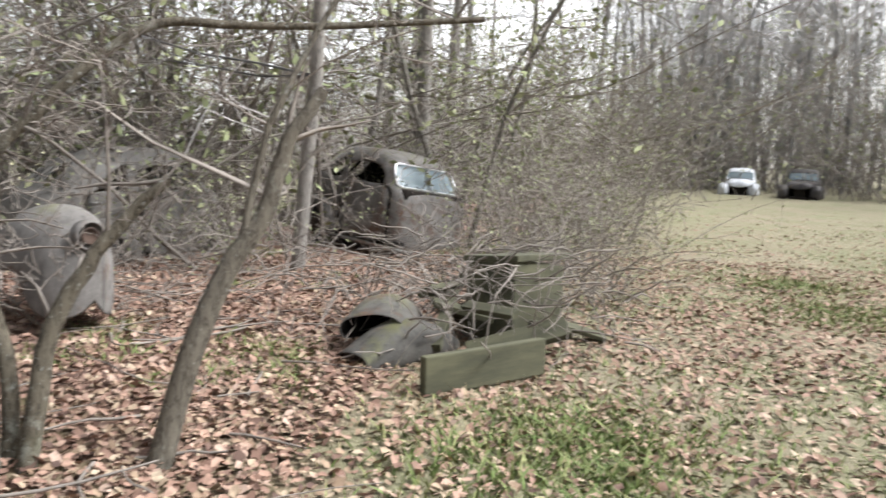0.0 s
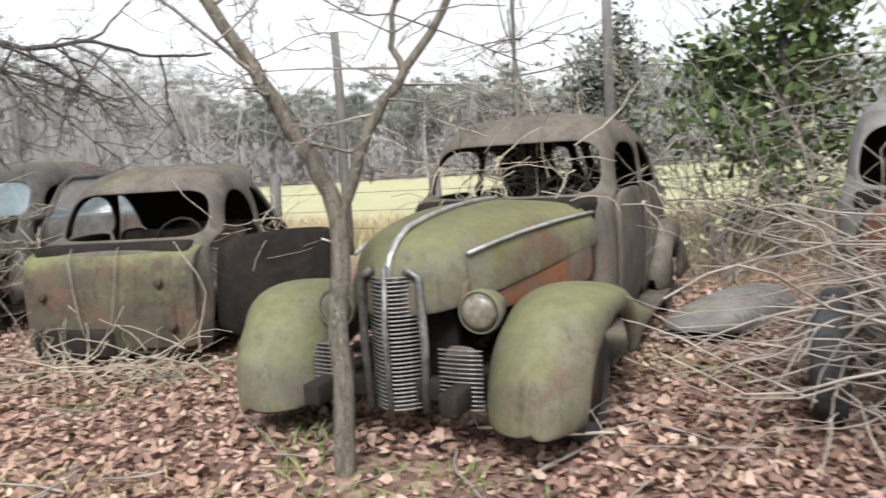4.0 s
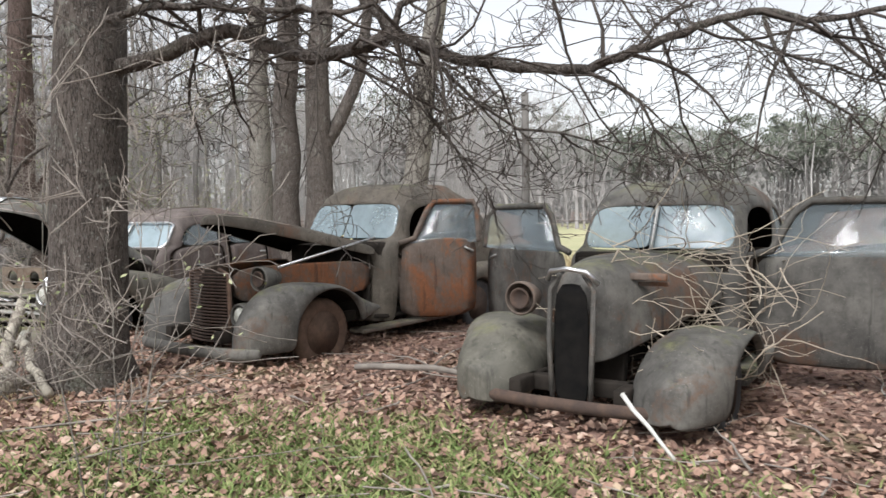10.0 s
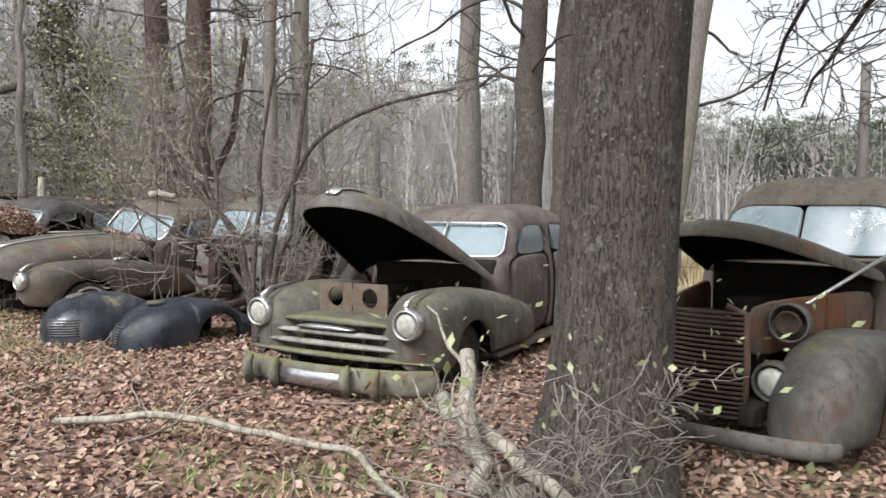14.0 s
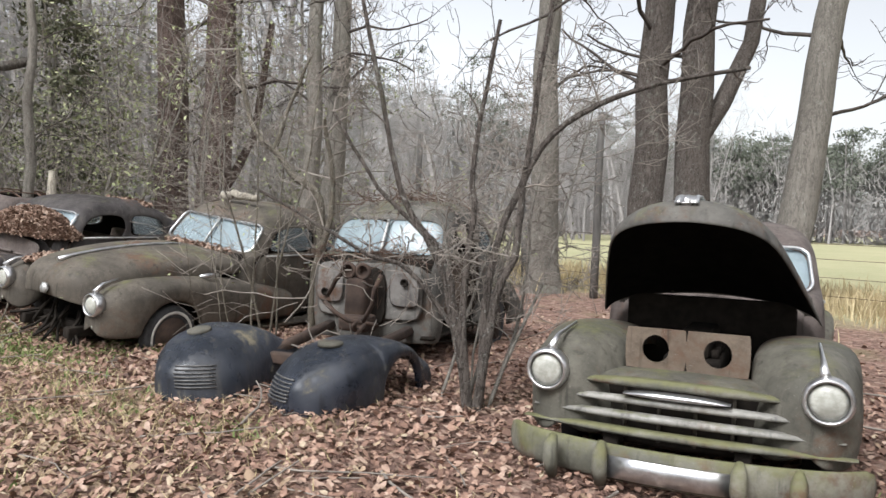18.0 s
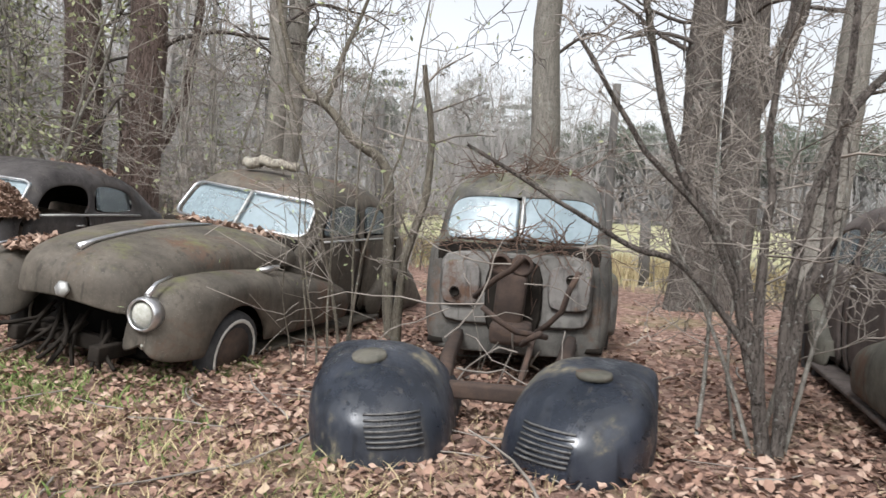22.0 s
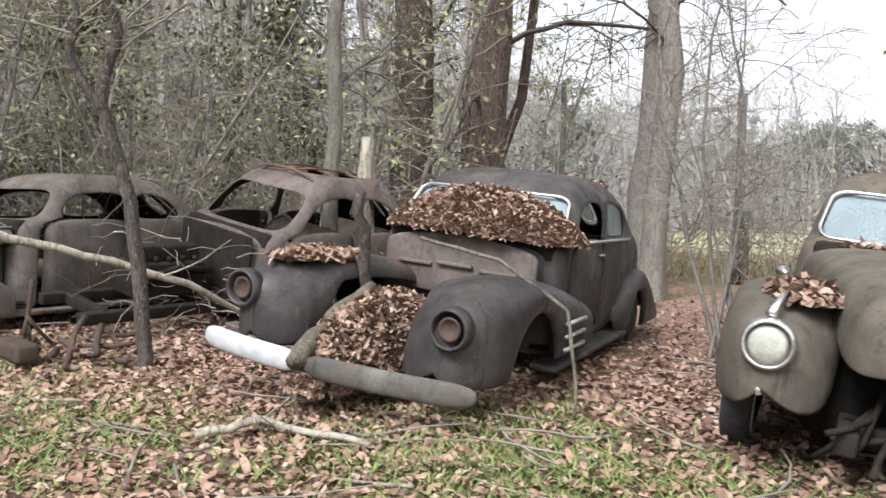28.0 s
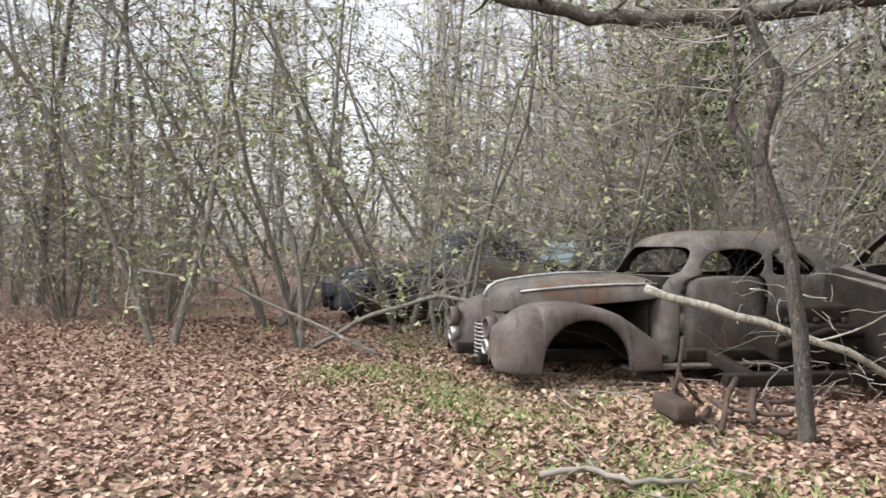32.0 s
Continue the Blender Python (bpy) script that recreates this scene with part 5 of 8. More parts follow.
def car_j():
    c = figures(PONTOON, cowl=1.86, w=0.82, tail=5.05, h=1.62, belt=1.04, hood_w=0.94, nose_w=0.50, nose_z=0.93, nose_r=0.15, nose_fall=0.14, hood_drop=([0, 0.07, 0.18, 0.36, 0.7, 1.0], [0.30, 0.38, 0.32, 0.20, 0.18, 0.22]), hood_yaw=3, hood_crown=0.06, nose=-0.12,
                ff=(0.0, 2.7), nose_low=0.40, ff_base=0.30, wheel_f=0.82, arch=0.42, wheel_r=4.05, trim=True, radiator=False, doors=4, post=(3.25, 3.33), quarter=4.25, hood_strip=(2, 8), bright=True, fender_out=0.99, wheel_sink=0.06, white=True, wheel_in=0.12)
    m = spot(-12.86, 12.10, -21, -0.04, 7)
    car = make_car(m, "brown postwar sedan with bulbous skewed hood", c, dict(cab=PAINT["brown"]))
    for s in (1, -1):
        build_lamp(car, (0.73 * s, 0.0, 0.63), 0.097)
        bm = bmesh.new()
        lathe(bm, [(0.035, 0), (0.03, 0.02), (0, 0.028)], 12, Matrix.Translation((s * 0.74, 0.03, 0.42)) @ Matrix.Rotation(radians(90), 4, "X"))
        part("parking_lamp", bm, M_LENS, car)
        bm = bmesh.new()
        tube(bm, [(s * 0.74, 0.0, 0.76), (s * 0.72, 0.1, 0.83), (s * 0.7, 0.28, 0.865)], [0.026, 0.014, 0.006], 6)
        part("lamp_spear", bm, M_CHROME, car, "slim chrome spear over headlamp")
        bm = bmesh.new()
        tube(bm, [(s * 0.80, 1.25, 0.86), (s * 0.84, 1.32, 0.865), (s * 0.83, 1.5, 0.87)], [0.012, 0.03, 0.016], 6)
        part("side_ornament", bm, M_CHROME, car, "short chrome hood-side ornament")
        bm = bmesh.new()
        tube(bm, [(s * 0.80, 2.3, 1.045), (s * 0.81, 3.2, 1.045), (s * 0.78, 4.3, 1.03)], 0.012, 5)
        part("belt_moulding", bm, M_DULL, car)
    bm = bmesh.new()
    lathe(bm, [(0.06, 0), (0.055, 0.02), (0.03, 0.035), (0, 0.038)], 6, Matrix.Translation((0.17, -0.13, 0.70)) @ Matrix.Rotation(radians(82), 4, "X"))
    part("hood_badge", bm, M_DULL, car, "worn plated hood badge")
    # the front opening's shade is drawn as a black sheet across it
    panel("void_shade_sheet", car, [[(x, 0.34 + 0.1 * abs(x), z) for x in (-0.62, -0.3, 0, 0.3, 0.62)] for z in (0.16, 0.4, 0.70)], M_SHADE, 0.02, "black sheet painted as shade where the grille is gone")
    gen = random.Random(8)
    for k in range(16):
        bm = bmesh.new()
        tube(bm, wander((gen.uniform(-0.3, 0.3), 0.25, gen.uniform(0.3, 0.5)), (gen.gauss(0, 0.3), -0.5, -0.5), 0.4, 3, 0.2, gen), 0.016, 5)
        part("grille_remnant", bm, M_DARK, car)
    stick("log", [m @ Vector(p) for p in ((-0.32, 2.62, 1.66), (-0.05, 2.6, 1.69), (0.26, 2.62, 1.70))], 0.06, "short lichened log lying on a car roof", M_LOG)
    leaf_heap(m @ Matrix.Translation((0, 2.0, 1.03)), (0.66, 0.16, 0.05), 700, "brown leaves gathered below a windshield", 301)
    leaf_heap(m @ Matrix.Translation((-0.62, 0.55, 0.82)), (0.22, 0.4, 0.07), 700, "rusty leaves on a fender top", 302)


def car_k():
    c = figures(PONTOON, cowl=1.62, w=0.80, tail=4.75, h=1.60, hood=False, engine=False, trim=True, doors=2, wheel_r=3.8, no_glass=("front_window",), wheel_f=0.9, front_wheels=(), ff_in=0.32, post=(2.85, 2.95), fast=1.0, nose_low=0.34, ff_base=0.27, arch=0.45, arch_z=0.20, plan=0.5, blunt=0.30)
    m = spot(-15.70, 13.10, -19, 0.02, 5)
    car = make_car(m, "dark sedan without hood, heaped with dead leaves", c, dict(cab=PAINT["black"]))
    for s in (1, -1):
        build_lamp(car, (0.73 * s, 0.015, 0.63), 0.10, ring=PAINT["black"], lens=False)
        strip = bmesh.new()
        tube(strip, [(s * 0.80, 2.0, 1.05), (s * 0.805, 3.0, 1.05), (s * 0.77, 3.7, 1.04)], 0.014, 5)
        part("belt_moulding", strip, M_DULL, car)
        for k in range(3):
            bm = bmesh.new()
            tube(bm, [(s * 0.985, 1.30, 0.36 + 0.09 * k), (s * 0.985, 1.75, 0.36 + 0.09 * k)], 0.016, 5)
            part("fender_strip", bm, M_DULL, car, "plated fender strip")
    wall = panel("firewall", car, [[(x, 1.50 + 0.06 * abs(x), 0.55 + zz * (0.5 - 0.22 * x * x)) for x in (-0.66, -0.4, 0, 0.4, 0.66)] for zz in (0, 0.4, 0.8, 1.0)], PAINT["maroon"], 0.025, "pressed dark firewall")
    for x in (-0.35, 0.0, 0.35):
        bm = bmesh.new()
        box(bm, (0.30, 0.03, 0.03), (x, 1.49 + 0.05 * abs(x), 0.80 - 0.06 * abs(x)), 0.010)
        part("pressed_rib", bm, PAINT["maroon"], wall)
    left = bmesh.new()
    right = bmesh.new()
    for bm, u0, u1 in ((left, -1.0, -0.12), (right, -0.10, 0.98)):
        rings = []
        for k in range(11):
            u = mix(u0, u1, k / 10)
            yy = -0.16 + 0.14 * u * u
            t = 1 if 0 < k < 10 else 0.55
            rings.append([(0.98 * u, yy + 0.055 * math.cos(a) * t * 0.7, 0.30 + 0.075 * math.sin(a) * t) for a in (2 * math.pi * q / 10 for q in range(10))])
        loft(bm, rings, True, True, True)
    part("bumper", left, M_SILVER, car, "silver half of the bumper", sub=1)
    part("bumper", right, PAINT["charcoal"], car, "dark rusted half of the bumper", sub=1)
    leaf_heap(m @ Matrix.Translation((0.05, 1.86, 1.04)), (0.84, 0.46, 0.36), 21000, "great heap of dead leaves against a windshield", 311, leaf=0.024)
    leaf_heap(m @ Matrix.Translation((-0.10, 0.72, 0.14)), (0.36, 0.95, 0.50), 15000, "dead leaves filling an engine bay", 312, leaf=0.024)
    leaf_heap(m @ Matrix.Translation((-0.6, 0.6, 0.83)), (0.24, 0.45, 0.05), 700, "leaves on a fender top", 313)
    leaf_heap(m @ Matrix.Translation((0.1, 3.3, 1.5)), (0.5, 0.4, 0.08), 700, "leaves caught on a roof", 314)
    stick("log", [m @ Vector(p) for p in ((-0.12, -0.2, 0.32), (-0.2, 0.3, 0.5), (-0.22, 0.7, 0.66))], 0.06, "rotten brown log across the bumper", M_STEMBARK)
    stick("branch", [m @ Vector(p) for p in ((-0.2, 0.9, 0.2), (-0.28, 0.7, 0.8), (-0.3, 0.6, 1.3))], 0.05, "upright broken stem between fenders", M_OAK)
    stick("branch", [m @ Vector(p) for p in ((-0.1, 1.1, 1.0), (0.6, 0.9, 0.95), (1.1, 0.9, 0.7), (1.25, 0.75, 0.3), (1.3, 0.6, 0.0))], 0.014, "bent stem arching over a fender", M_STEMBARK)


def car_l():
    c = figures(tail=4.6, h=1.72, radiator=False, hood=False, no_glass=("windshield", "front_window", "rear_window", "back_window"), roof_cut=True, doors=4, post=(2.85, 2.95), quarter=3.7, front_fenders=(), front_wheels=(), engine=True, w=0.78, rake=0.55, fast=1.1)
    m = spot(-18.75, 14.95, -30, 0.0, 9)
    car = make_car(m, "dark maroon sedan with its roof skin torn away", c, dict(cab=PAINT["maroon"]))
    for k, y in enumerate((2.35, 2.75, 3.15)):
        bm = bmesh.new()
        tube(bm, [(-0.52, y + 0.05, 1.56), (-0.25, y, 1.66), (0.1, y - 0.03, 1.68), (0.35, y, 1.63), (0.52, y + 0.02, 1.55)], 0.018, 5)
        part("roof_bow", bm, M_RUST, car, "bare rusty roof bow")
    for x in (-0.2, 0.15):
        bm = bmesh.new()
        tube(bm, [(x, 2.2, 1.66), (x + 0.05, 2.7, 1.70), (x - 0.03, 3.3, 1.66), (x, 3.6, 1.58)], 0.012, 5)
        part("roof_strip", bm, M_RUST, car)
    brush_later.append((m @ Matrix.Translation((0.1, 1.0, 0.4)), "dead vines over a wrecked engine bay", 60, (-0.8, -0.6, -0.3), (0.8, 0.7, 0.5), 208, (0.3, 1.0), 0.006, M_TWIG))


def car_m():
    c = figures(cowl=1.72, tail=4.6, h=1.54, w=0.76, nose_w=0.30, nose_z=0.94, nose_r=0.12, nose_fall=0.12, hood_drop=(0.26, 0.22), ff_in=0.40, no_glass=("windshield", "back_window", "front_window", "rear_window"), lamp_z=0.56, hood_side_strip=True, hood_strip=(0, 8), bright=False, trim=True, plan=0.45, rise=0.0, nose_low=0.30, ff_base=0.17,
                ff=(0.0, 1.62), ff_crest=([0, 0.15, 0.35, 0.6, 0.8, 1.0], [0.64, 0.77, 0.83, 0.79, 0.68, 0.46]), front_wheels=(), arch=0.44, wheel_f=0.86)
    car = make_car(spot(-20.70, 13.90, -24, -0.02), "grey-brown prewar sedan with a pointed nose", c, dict(cab=PAINT["primer"], fender=PAINT["maroon"], hood=PAINT["primer"]))
    for s in (1, -1):
        build_lamp(car, (0.60 * s, 0.02, 0.58), 0.085, lens=False, ring=PAINT["maroon"])
        build_lamp(car, (0.56 * s, 0.02, 0.40), 0.06, lens=False, ring=M_DULL)
    pan = panel("grille_shell", car, [[(x, 0.12 + 0.6 * abs(x), z) for x in (-0.3, -0.15, 0, 0.15, 0.3)] for z in (0.2, 0.5, 0.84)], PAINT["primer"], 0.02, "pointed grille panel")
    slats("grille_bar", pan, 9, 0.2, 0.24, 0.56, 0.10, M_DULL, 0.10, 0.012, 0.012)


def car_t():
    c = figures(cowl=1.55, dash=0.22, tail=3.6, h=1.66, rails=False, no_glass=("windshield", "front_window", "rear_window", "back_window"), w=0.70, front_fenders=(), hood=False, rear_fenders=(), rear_wheels=(), board=False, radiator=False, fast=0.5, post=(2.75, 2.85), quarter=2.95, wheel_sink=0.02, fender_out=0.88)
    m = spot(4.97, 0.77, -48)
    car = make_car(m, "grey prewar truck cab buried under brush", c, dict(cab=PAINT["grey"]))
    panel("firewall", car, [[(x, 1.5, z) for x in (-0.6, -0.2, 0.2, 0.6)] for z in (0.4, 0.7, 1.0)], PAINT["rust"], 0.02)
    brush_later.append((m @ Matrix.Translation((0, 0.75, 0.5)), "great pile of pale cut brush over a truck", 600, (-0.7, -0.55, -0.45), (0.65, 0.85, 0.45), 209, (0.4, 1.3), 0.0065, M_BRUSH))
    panel_thing = thing("loose_fender", spot(5.3, 3.35, -60, 0.1, 0, -12), "pale bent fender sheet lying on leaves", "car part")
    bm = fender_bm(0.0, 1.5, ([0, 0.3, 0.6, 1.0], [0.10, 0.22, 0.34, 0.42]), 5.0, 0.1, -0.25, 0.35, nose_z=0.02, base=0.0, blunt=0.5)
    part("shell", bm, PAINT["grey"], panel_thing, solid=0.012, sub=1)


def car_b():
    c = figures(tail=4.45, h=1.70, no_back=True, w=0.80, fast=1.3, doors=2, front_fenders=(), hood=False, engine=False, no_glass=("windshield",))
    make_car(spot(11.95, 2.75, 118, -0.16, 0, 0), "pale grey fastback sedan among stems", c, dict(cab=PAINT["pale"], rear=PAINT["pale"]))
    wing = thing("loose_fender", spot(9.0, -0.95, -58, -0.06), "pale car wing with an empty headlamp socket", "car part")
    part("shell", fender_bm(0.0, 1.5, ([0, 0.15, 0.35, 0.6, 0.8, 1.0], [0.78, 0.94, 1.0, 0.95, 0.8, 0.6]), 0.85, 0.36, -0.30, 0.34, nose_z=0.62, nose_low=0.30, base=0.16, blunt=0.34, drop=0.5, plan=0.5), PAINT["pale"], wing, solid=0.012, sub=1, inner=M_DARK)
    build_lamp(wing, (0.02, 0.03, 0.80), 0.095, ring=PAINT["pale"], lens=False)
    fr = thing("window_frame", Matrix.Identity(4), "bright metal window frame leaning on brush", "car part")
    for k, (a, b) in enumerate((((7.70, 1.25, 0.84), (7.55, 0.635, -0.02)), ((7.76, 1.12, 0.82), (7.635, 0.545, -0.02)), ((7.70, 1.25, 0.84), (7.76, 1.12, 0.82)), ((7.55, 0.635, -0.02), (7.635, 0.545, -0.02)))):
        bm = bmesh.new()
        tube(bm, [a, b], 0.022, 6)
        part("rail", bm, M_DULL, fr)


def far_cars():
    c = figures(PONTOON, fine=1, no_glass=("back_window",), hood_w=0.95, nose_w=0.5, nose_z=0.9, hood_drop=(0.2, 0.2))
    make_car(spot(12.3, -5.7, -62, -0.32, 7, 4), "crushed pale car deep in the brush", figures(fine=1, no_glass=("back_window", "front_window", "rear_window"), trim=True, front_fenders=(), front_wheels=(), engine=False, hood=False), dict(cab=PAINT["pale"]))
    make_car(spot(15.6, -3.0, 35, -0.22, 0, 0), "pale car wreck behind bare stems", figures(fine=1, hood=False, front_fenders=(), front_wheels=(), engine=False, doors=4, no_glass=("back_window", "front_window", "rear_window")), dict(cab=PAINT["grey"]))
    white = weathered("chalky_white_enamel", (0.55, 0.57, 0.60), (0.68, 0.70, 0.72), bare=0.1)
    make_car(spot(33.9, -27.2, 228, -0.3), "white car parked at the end of the lane", c, dict(cab=white))
    make_car(spot(30.7, -27.9, 222, -0.25), "dark car parked at the end of the lane", c, dict(cab=PAINT["black"]))
    make_car(spot(-26.4, 15.7, -22), "dark blue car under leaning branches", figures(PONTOON, fine=1, trim=True, hood_side_strip=True, nose_w=0.5, hood_w=0.95, nose_z=0.9, hood_drop=(0.2, 0.2)), dict(cab=PAINT["blue"]))
    make_car(spot(-23.7, 15.9, -26), "dark green sedan half hidden in brush", figures(fine=1, hood_open=4), dict(cab=PAINT["charcoal"]))


brush_later = []
sticks_later = []


def stick(name, pts, r, label, material):
    sticks_later.append((name, [tuple(p) for p in pts], r, label, material))


for build in (car_d, car_e, car_f, car_g, car_h, car_i, blue_fenders, car_j, car_k, car_l, car_m, car_t, car_b, far_cars):
    build()
# ---- trees, brush and woods ----
def grow(tw, p, d, length, r, depth, gen, wild=0.12, spread=0.7, droop=0.0, kids=(3, 5), taper=0.45, thin=0.0035, grain=0.22):
    """A limb with side shoots, added to tw."""
    steps = max(3, min(9, int(length / grain)))
    path = wander(p, d, length, steps, wild, gen, droop)
    tw.add(path, r, max(r * taper, thin))
    if depth <= 0:
        return
    for _ in range(gen.randint(*kids)):
        t = gen.uniform(0.25, 0.98)
        k = min(int(t * steps), steps - 1)
        q = path[k].lerp(path[k + 1], t * steps - k)
        along_d = (path[k + 1] - path[k]).normalized()
        side = Vector((gen.gauss(0, 1), gen.gauss(0, 1), gen.gauss(0.15, 0.8))).normalized()
        grow(tw, q, along_d * (1 - spread * 0.6) + side * spread, length * gen.uniform(0.35, 0.65), max(thin, r * mix(1, taper, t) * gen.uniform(0.4, 0.62)), depth - 1, gen, wild * 1.25, spread, droop, kids, taper, thin, grain)


def trunk_bm(path, radii, gen, sides=18, rough=0.05, flare=0.6):
    """A bark-covered bole with a root flare and uneven girth."""
    bm = bmesh.new()
    rings = []
    for i, (p, r) in enumerate(zip(path, radii)):
        ring = []
        for k in range(sides):
            a = 2 * math.pi * k / sides
            v = noise.noise(Vector((math.cos(a) * 1.6, math.sin(a) * 1.6, p[2] * 0.8 + r * 50)))
            f = 1 + rough * 2 * v
            if p[2] < 0.7:
                f *= 1 + flare * (1 - max(p[2], 0) / 0.7) ** 2 * (0.6 + 0.5 * math.sin(3 * a + r * 30))
            ring.append((p[0] + r * f * math.cos(a), p[1] + r * f * math.sin(a), p[2]))
        rings.append(ring)
    loft(bm, rings, True, False, True)
    return bm


def tall_tree(name, x, y, r, h, lean, material, label, seed, crown=True, fork=None, twig=None, low=3.0):
    gen = random.Random(seed)
    tree = thing(name, Matrix.Translation((x, y, 0)), label, "tree", "standing trees")
    n = 14
    path = [(lean[0] * (h * k / n) + 0.04 * gen.gauss(0, 1) * (k > 1), lean[1] * (h * k / n) + 0.04 * gen.gauss(0, 1) * (k > 1), -0.1 + h * k / n) for k in range(n + 1)]
    path = [path[0], (path[0][0], path[0][1], 0.25), (path[0][0], path[0][1], 0.6)] + path[2:]
    radii = [r * mix(1.06, 0.42, max(0, q[2]) / h) for q in path]
    part("trunk", trunk_bm(path, radii, gen), material, tree)
    if fork:
        z, dx, dy, fr = fork
        tw = Twigs(10)
        base = Vector((lean[0] * z, lean[1] * z, z))
        tw.add([base, base + Vector((dx * 0.35, dy * 0.35, 0.7)), base + Vector((dx * 0.7, dy * 0.7, 1.7)), base + Vector((dx, dy, 4.5))], fr, fr * 0.6)
        tw.ob("limb", material, tree)
    if crown:
        tw = Twigs(3)
        for _ in range(11):
            z = gen.uniform(low, h)
            a = gen.uniform(0, 2 * math.pi)
            grow(tw, (lean[0] * z, lean[1] * z, z), (math.cos(a), math.sin(a), gen.uniform(-0.1, 0.8)), gen.uniform(1.4, 3.2), r * 0.16, 3, gen, 0.16, 0.75, 0.02, (2, 4), 0.4, 0.006)
        tw.ob("crown", twig or M_DARKTWIG, tree)
    return tree


def oak():
    """The big oak beside the lane, with its long low limb."""
    gen = random.Random(5)
    x, y = -4.72, 7.52
    tree = thing("oak_tree", Matrix.Translation((x, y, 0)), "large dark-barked oak with a long low limb", "tree", "standing trees")
    path = [(-0.06, 0, -0.1), (-0.06, 0, 0.2), (-0.05, 0, 0.5), (-0.02, 0, 0.9), (0.0, 0, 1.5), (0.03, 0, 2.1), (0.06, 0, 2.6), (0.08, 0, 3.2), (0.1, 0, 4.5), (0.12, 0, 7)]
    part("trunk", trunk_bm(path, [0.36, 0.335, 0.315, 0.30, 0.29, 0.285, 0.29, 0.27, 0.25, 0.2], gen, 28, 0.05, 0.35), M_OAK, tree)
    limb = [Vector(p) for p in ((0.12, -0.05, 2.50), (0.33, -0.07, 2.60), (0.64, -0.10, 2.64), (0.94, -0.12, 2.74), (1.32, -0.17, 2.83), (1.62, -0.22, 2.69), (1.90, -0.26, 2.59), (2.21, -0.32, 2.59), (2.45, -0.35, 2.63), (2.64, -0.37, 2.69), (2.88, -0.39, 2.60), (3.15, -0.42, 2.48),
                                (3.55, -0.45, 2.42), (3.96, -0.46, 2.38), (4.20, -0.46, 2.44), (4.45, -0.46, 2.52), (4.70, -0.47, 2.62), (4.95, -0.47, 2.69), (5.23, -0.48, 2.73), (5.50, -0.49, 2.67), (5.78, -0.49, 2.66), (6.04, -0.50, 2.72), (6.35, -0.50, 2.64), (6.64, -0.52, 2.56), (7.2, -0.55, 2.58))]
    tw = Twigs(12)
    def bent(pts, wig):
        out = []
        for k in range(len(pts) - 1):
            a, b, c, d = pts[max(k - 1, 0)], pts[k], pts[k + 1], pts[min(k + 2, len(pts) - 1)]
            for t in (0, 1 / 3, 2 / 3):
                out.append(0.5 * (2 * b + (c - a) * t + (2 * a - 5 * b + 4 * c - d) * t * t + (3 * b - a - 3 * c + d) * t**3) + Vector((0, gen.gauss(0, wig), gen.gauss(0, wig))))
        return out + [pts[-1]]

    tw.add(bent(limb, 0.007), 0.068, 0.012)
    upper = [Vector(p) for p in ((0.1, -0.1, 2.95), (0.67, -0.22, 3.01), (1.21, -0.32, 2.98), (1.64, -0.42, 2.89), (2.01, -0.52, 2.88), (2.32, -0.62, 2.81), (3.0, -0.8, 2.95), (3.9, -1.0, 3.15))]
    tw.add(bent(upper, 0.008), 0.034, 0.010)
    tw.add([limb[9], Vector((2.57, -0.42, 2.82)), Vector((2.44, -0.42, 2.94)), Vector((2.3, -0.42, 3.2))], 0.045, 0.03)
    tw.add([limb[9], Vector((2.71, -0.42, 2.90)), Vector((2.94, -0.42, 2.98)), Vector((3.4, -0.42, 3.2))], 0.03, 0.018)
    tw.ob("limb", M_OAK, tree)
    # boughs that droop from the limb
    droop = [[(4.0, 2.38), (4.24, 2.25), (4.41, 2.14), (4.49, 1.95), (4.65, 1.77), (4.78, 1.66)], [(2.88, 2.60), (3.07, 2.36), (3.25, 2.18), (3.55, 1.97), (3.85, 1.94), (4.07, 1.87)], [(2.66, 2.66), (2.76, 2.37), (2.93, 2.08), (3.15, 1.79), (3.32, 1.57)],
             [(5.84, 2.66), (5.98, 2.37), (6.09, 2.16), (6.21, 1.94)], [(4.95, 2.69), (5.15, 2.52), (5.39, 2.43), (5.66, 2.34), (5.90, 2.25), (6.13, 2.16)], [(5.23, 2.70), (5.30, 2.45), (5.47, 2.23), (5.78, 2.01), (6.02, 1.76)], [(1.32, 2.83), (1.52, 2.95), (1.58, 3.1)]]
    for k, line in enumerate(droop):
        pts = [Vector((x, -0.47 - 0.05 * (q % 2), z)) for q, (x, z) in enumerate(line)]
        bough = Twigs(6)
        bough.add(pts, 0.016, 0.006)
        for q in range(1, len(pts)):
            for _ in range(4):
                grow(bough, pts[q], (pts[q] - pts[q - 1]).normalized() * 0.7 + Vector((gen.gauss(0, 0.6), gen.gauss(0, 0.6), gen.uniform(-0.5, 0.3))), gen.uniform(0.25, 0.7), 0.006, 1, gen, 0.2, 0.7, 0.04, (2, 3), 0.4, 0.0028)
        bough.ob("bough", M_OAK, tree)
    tw = Twigs(3)
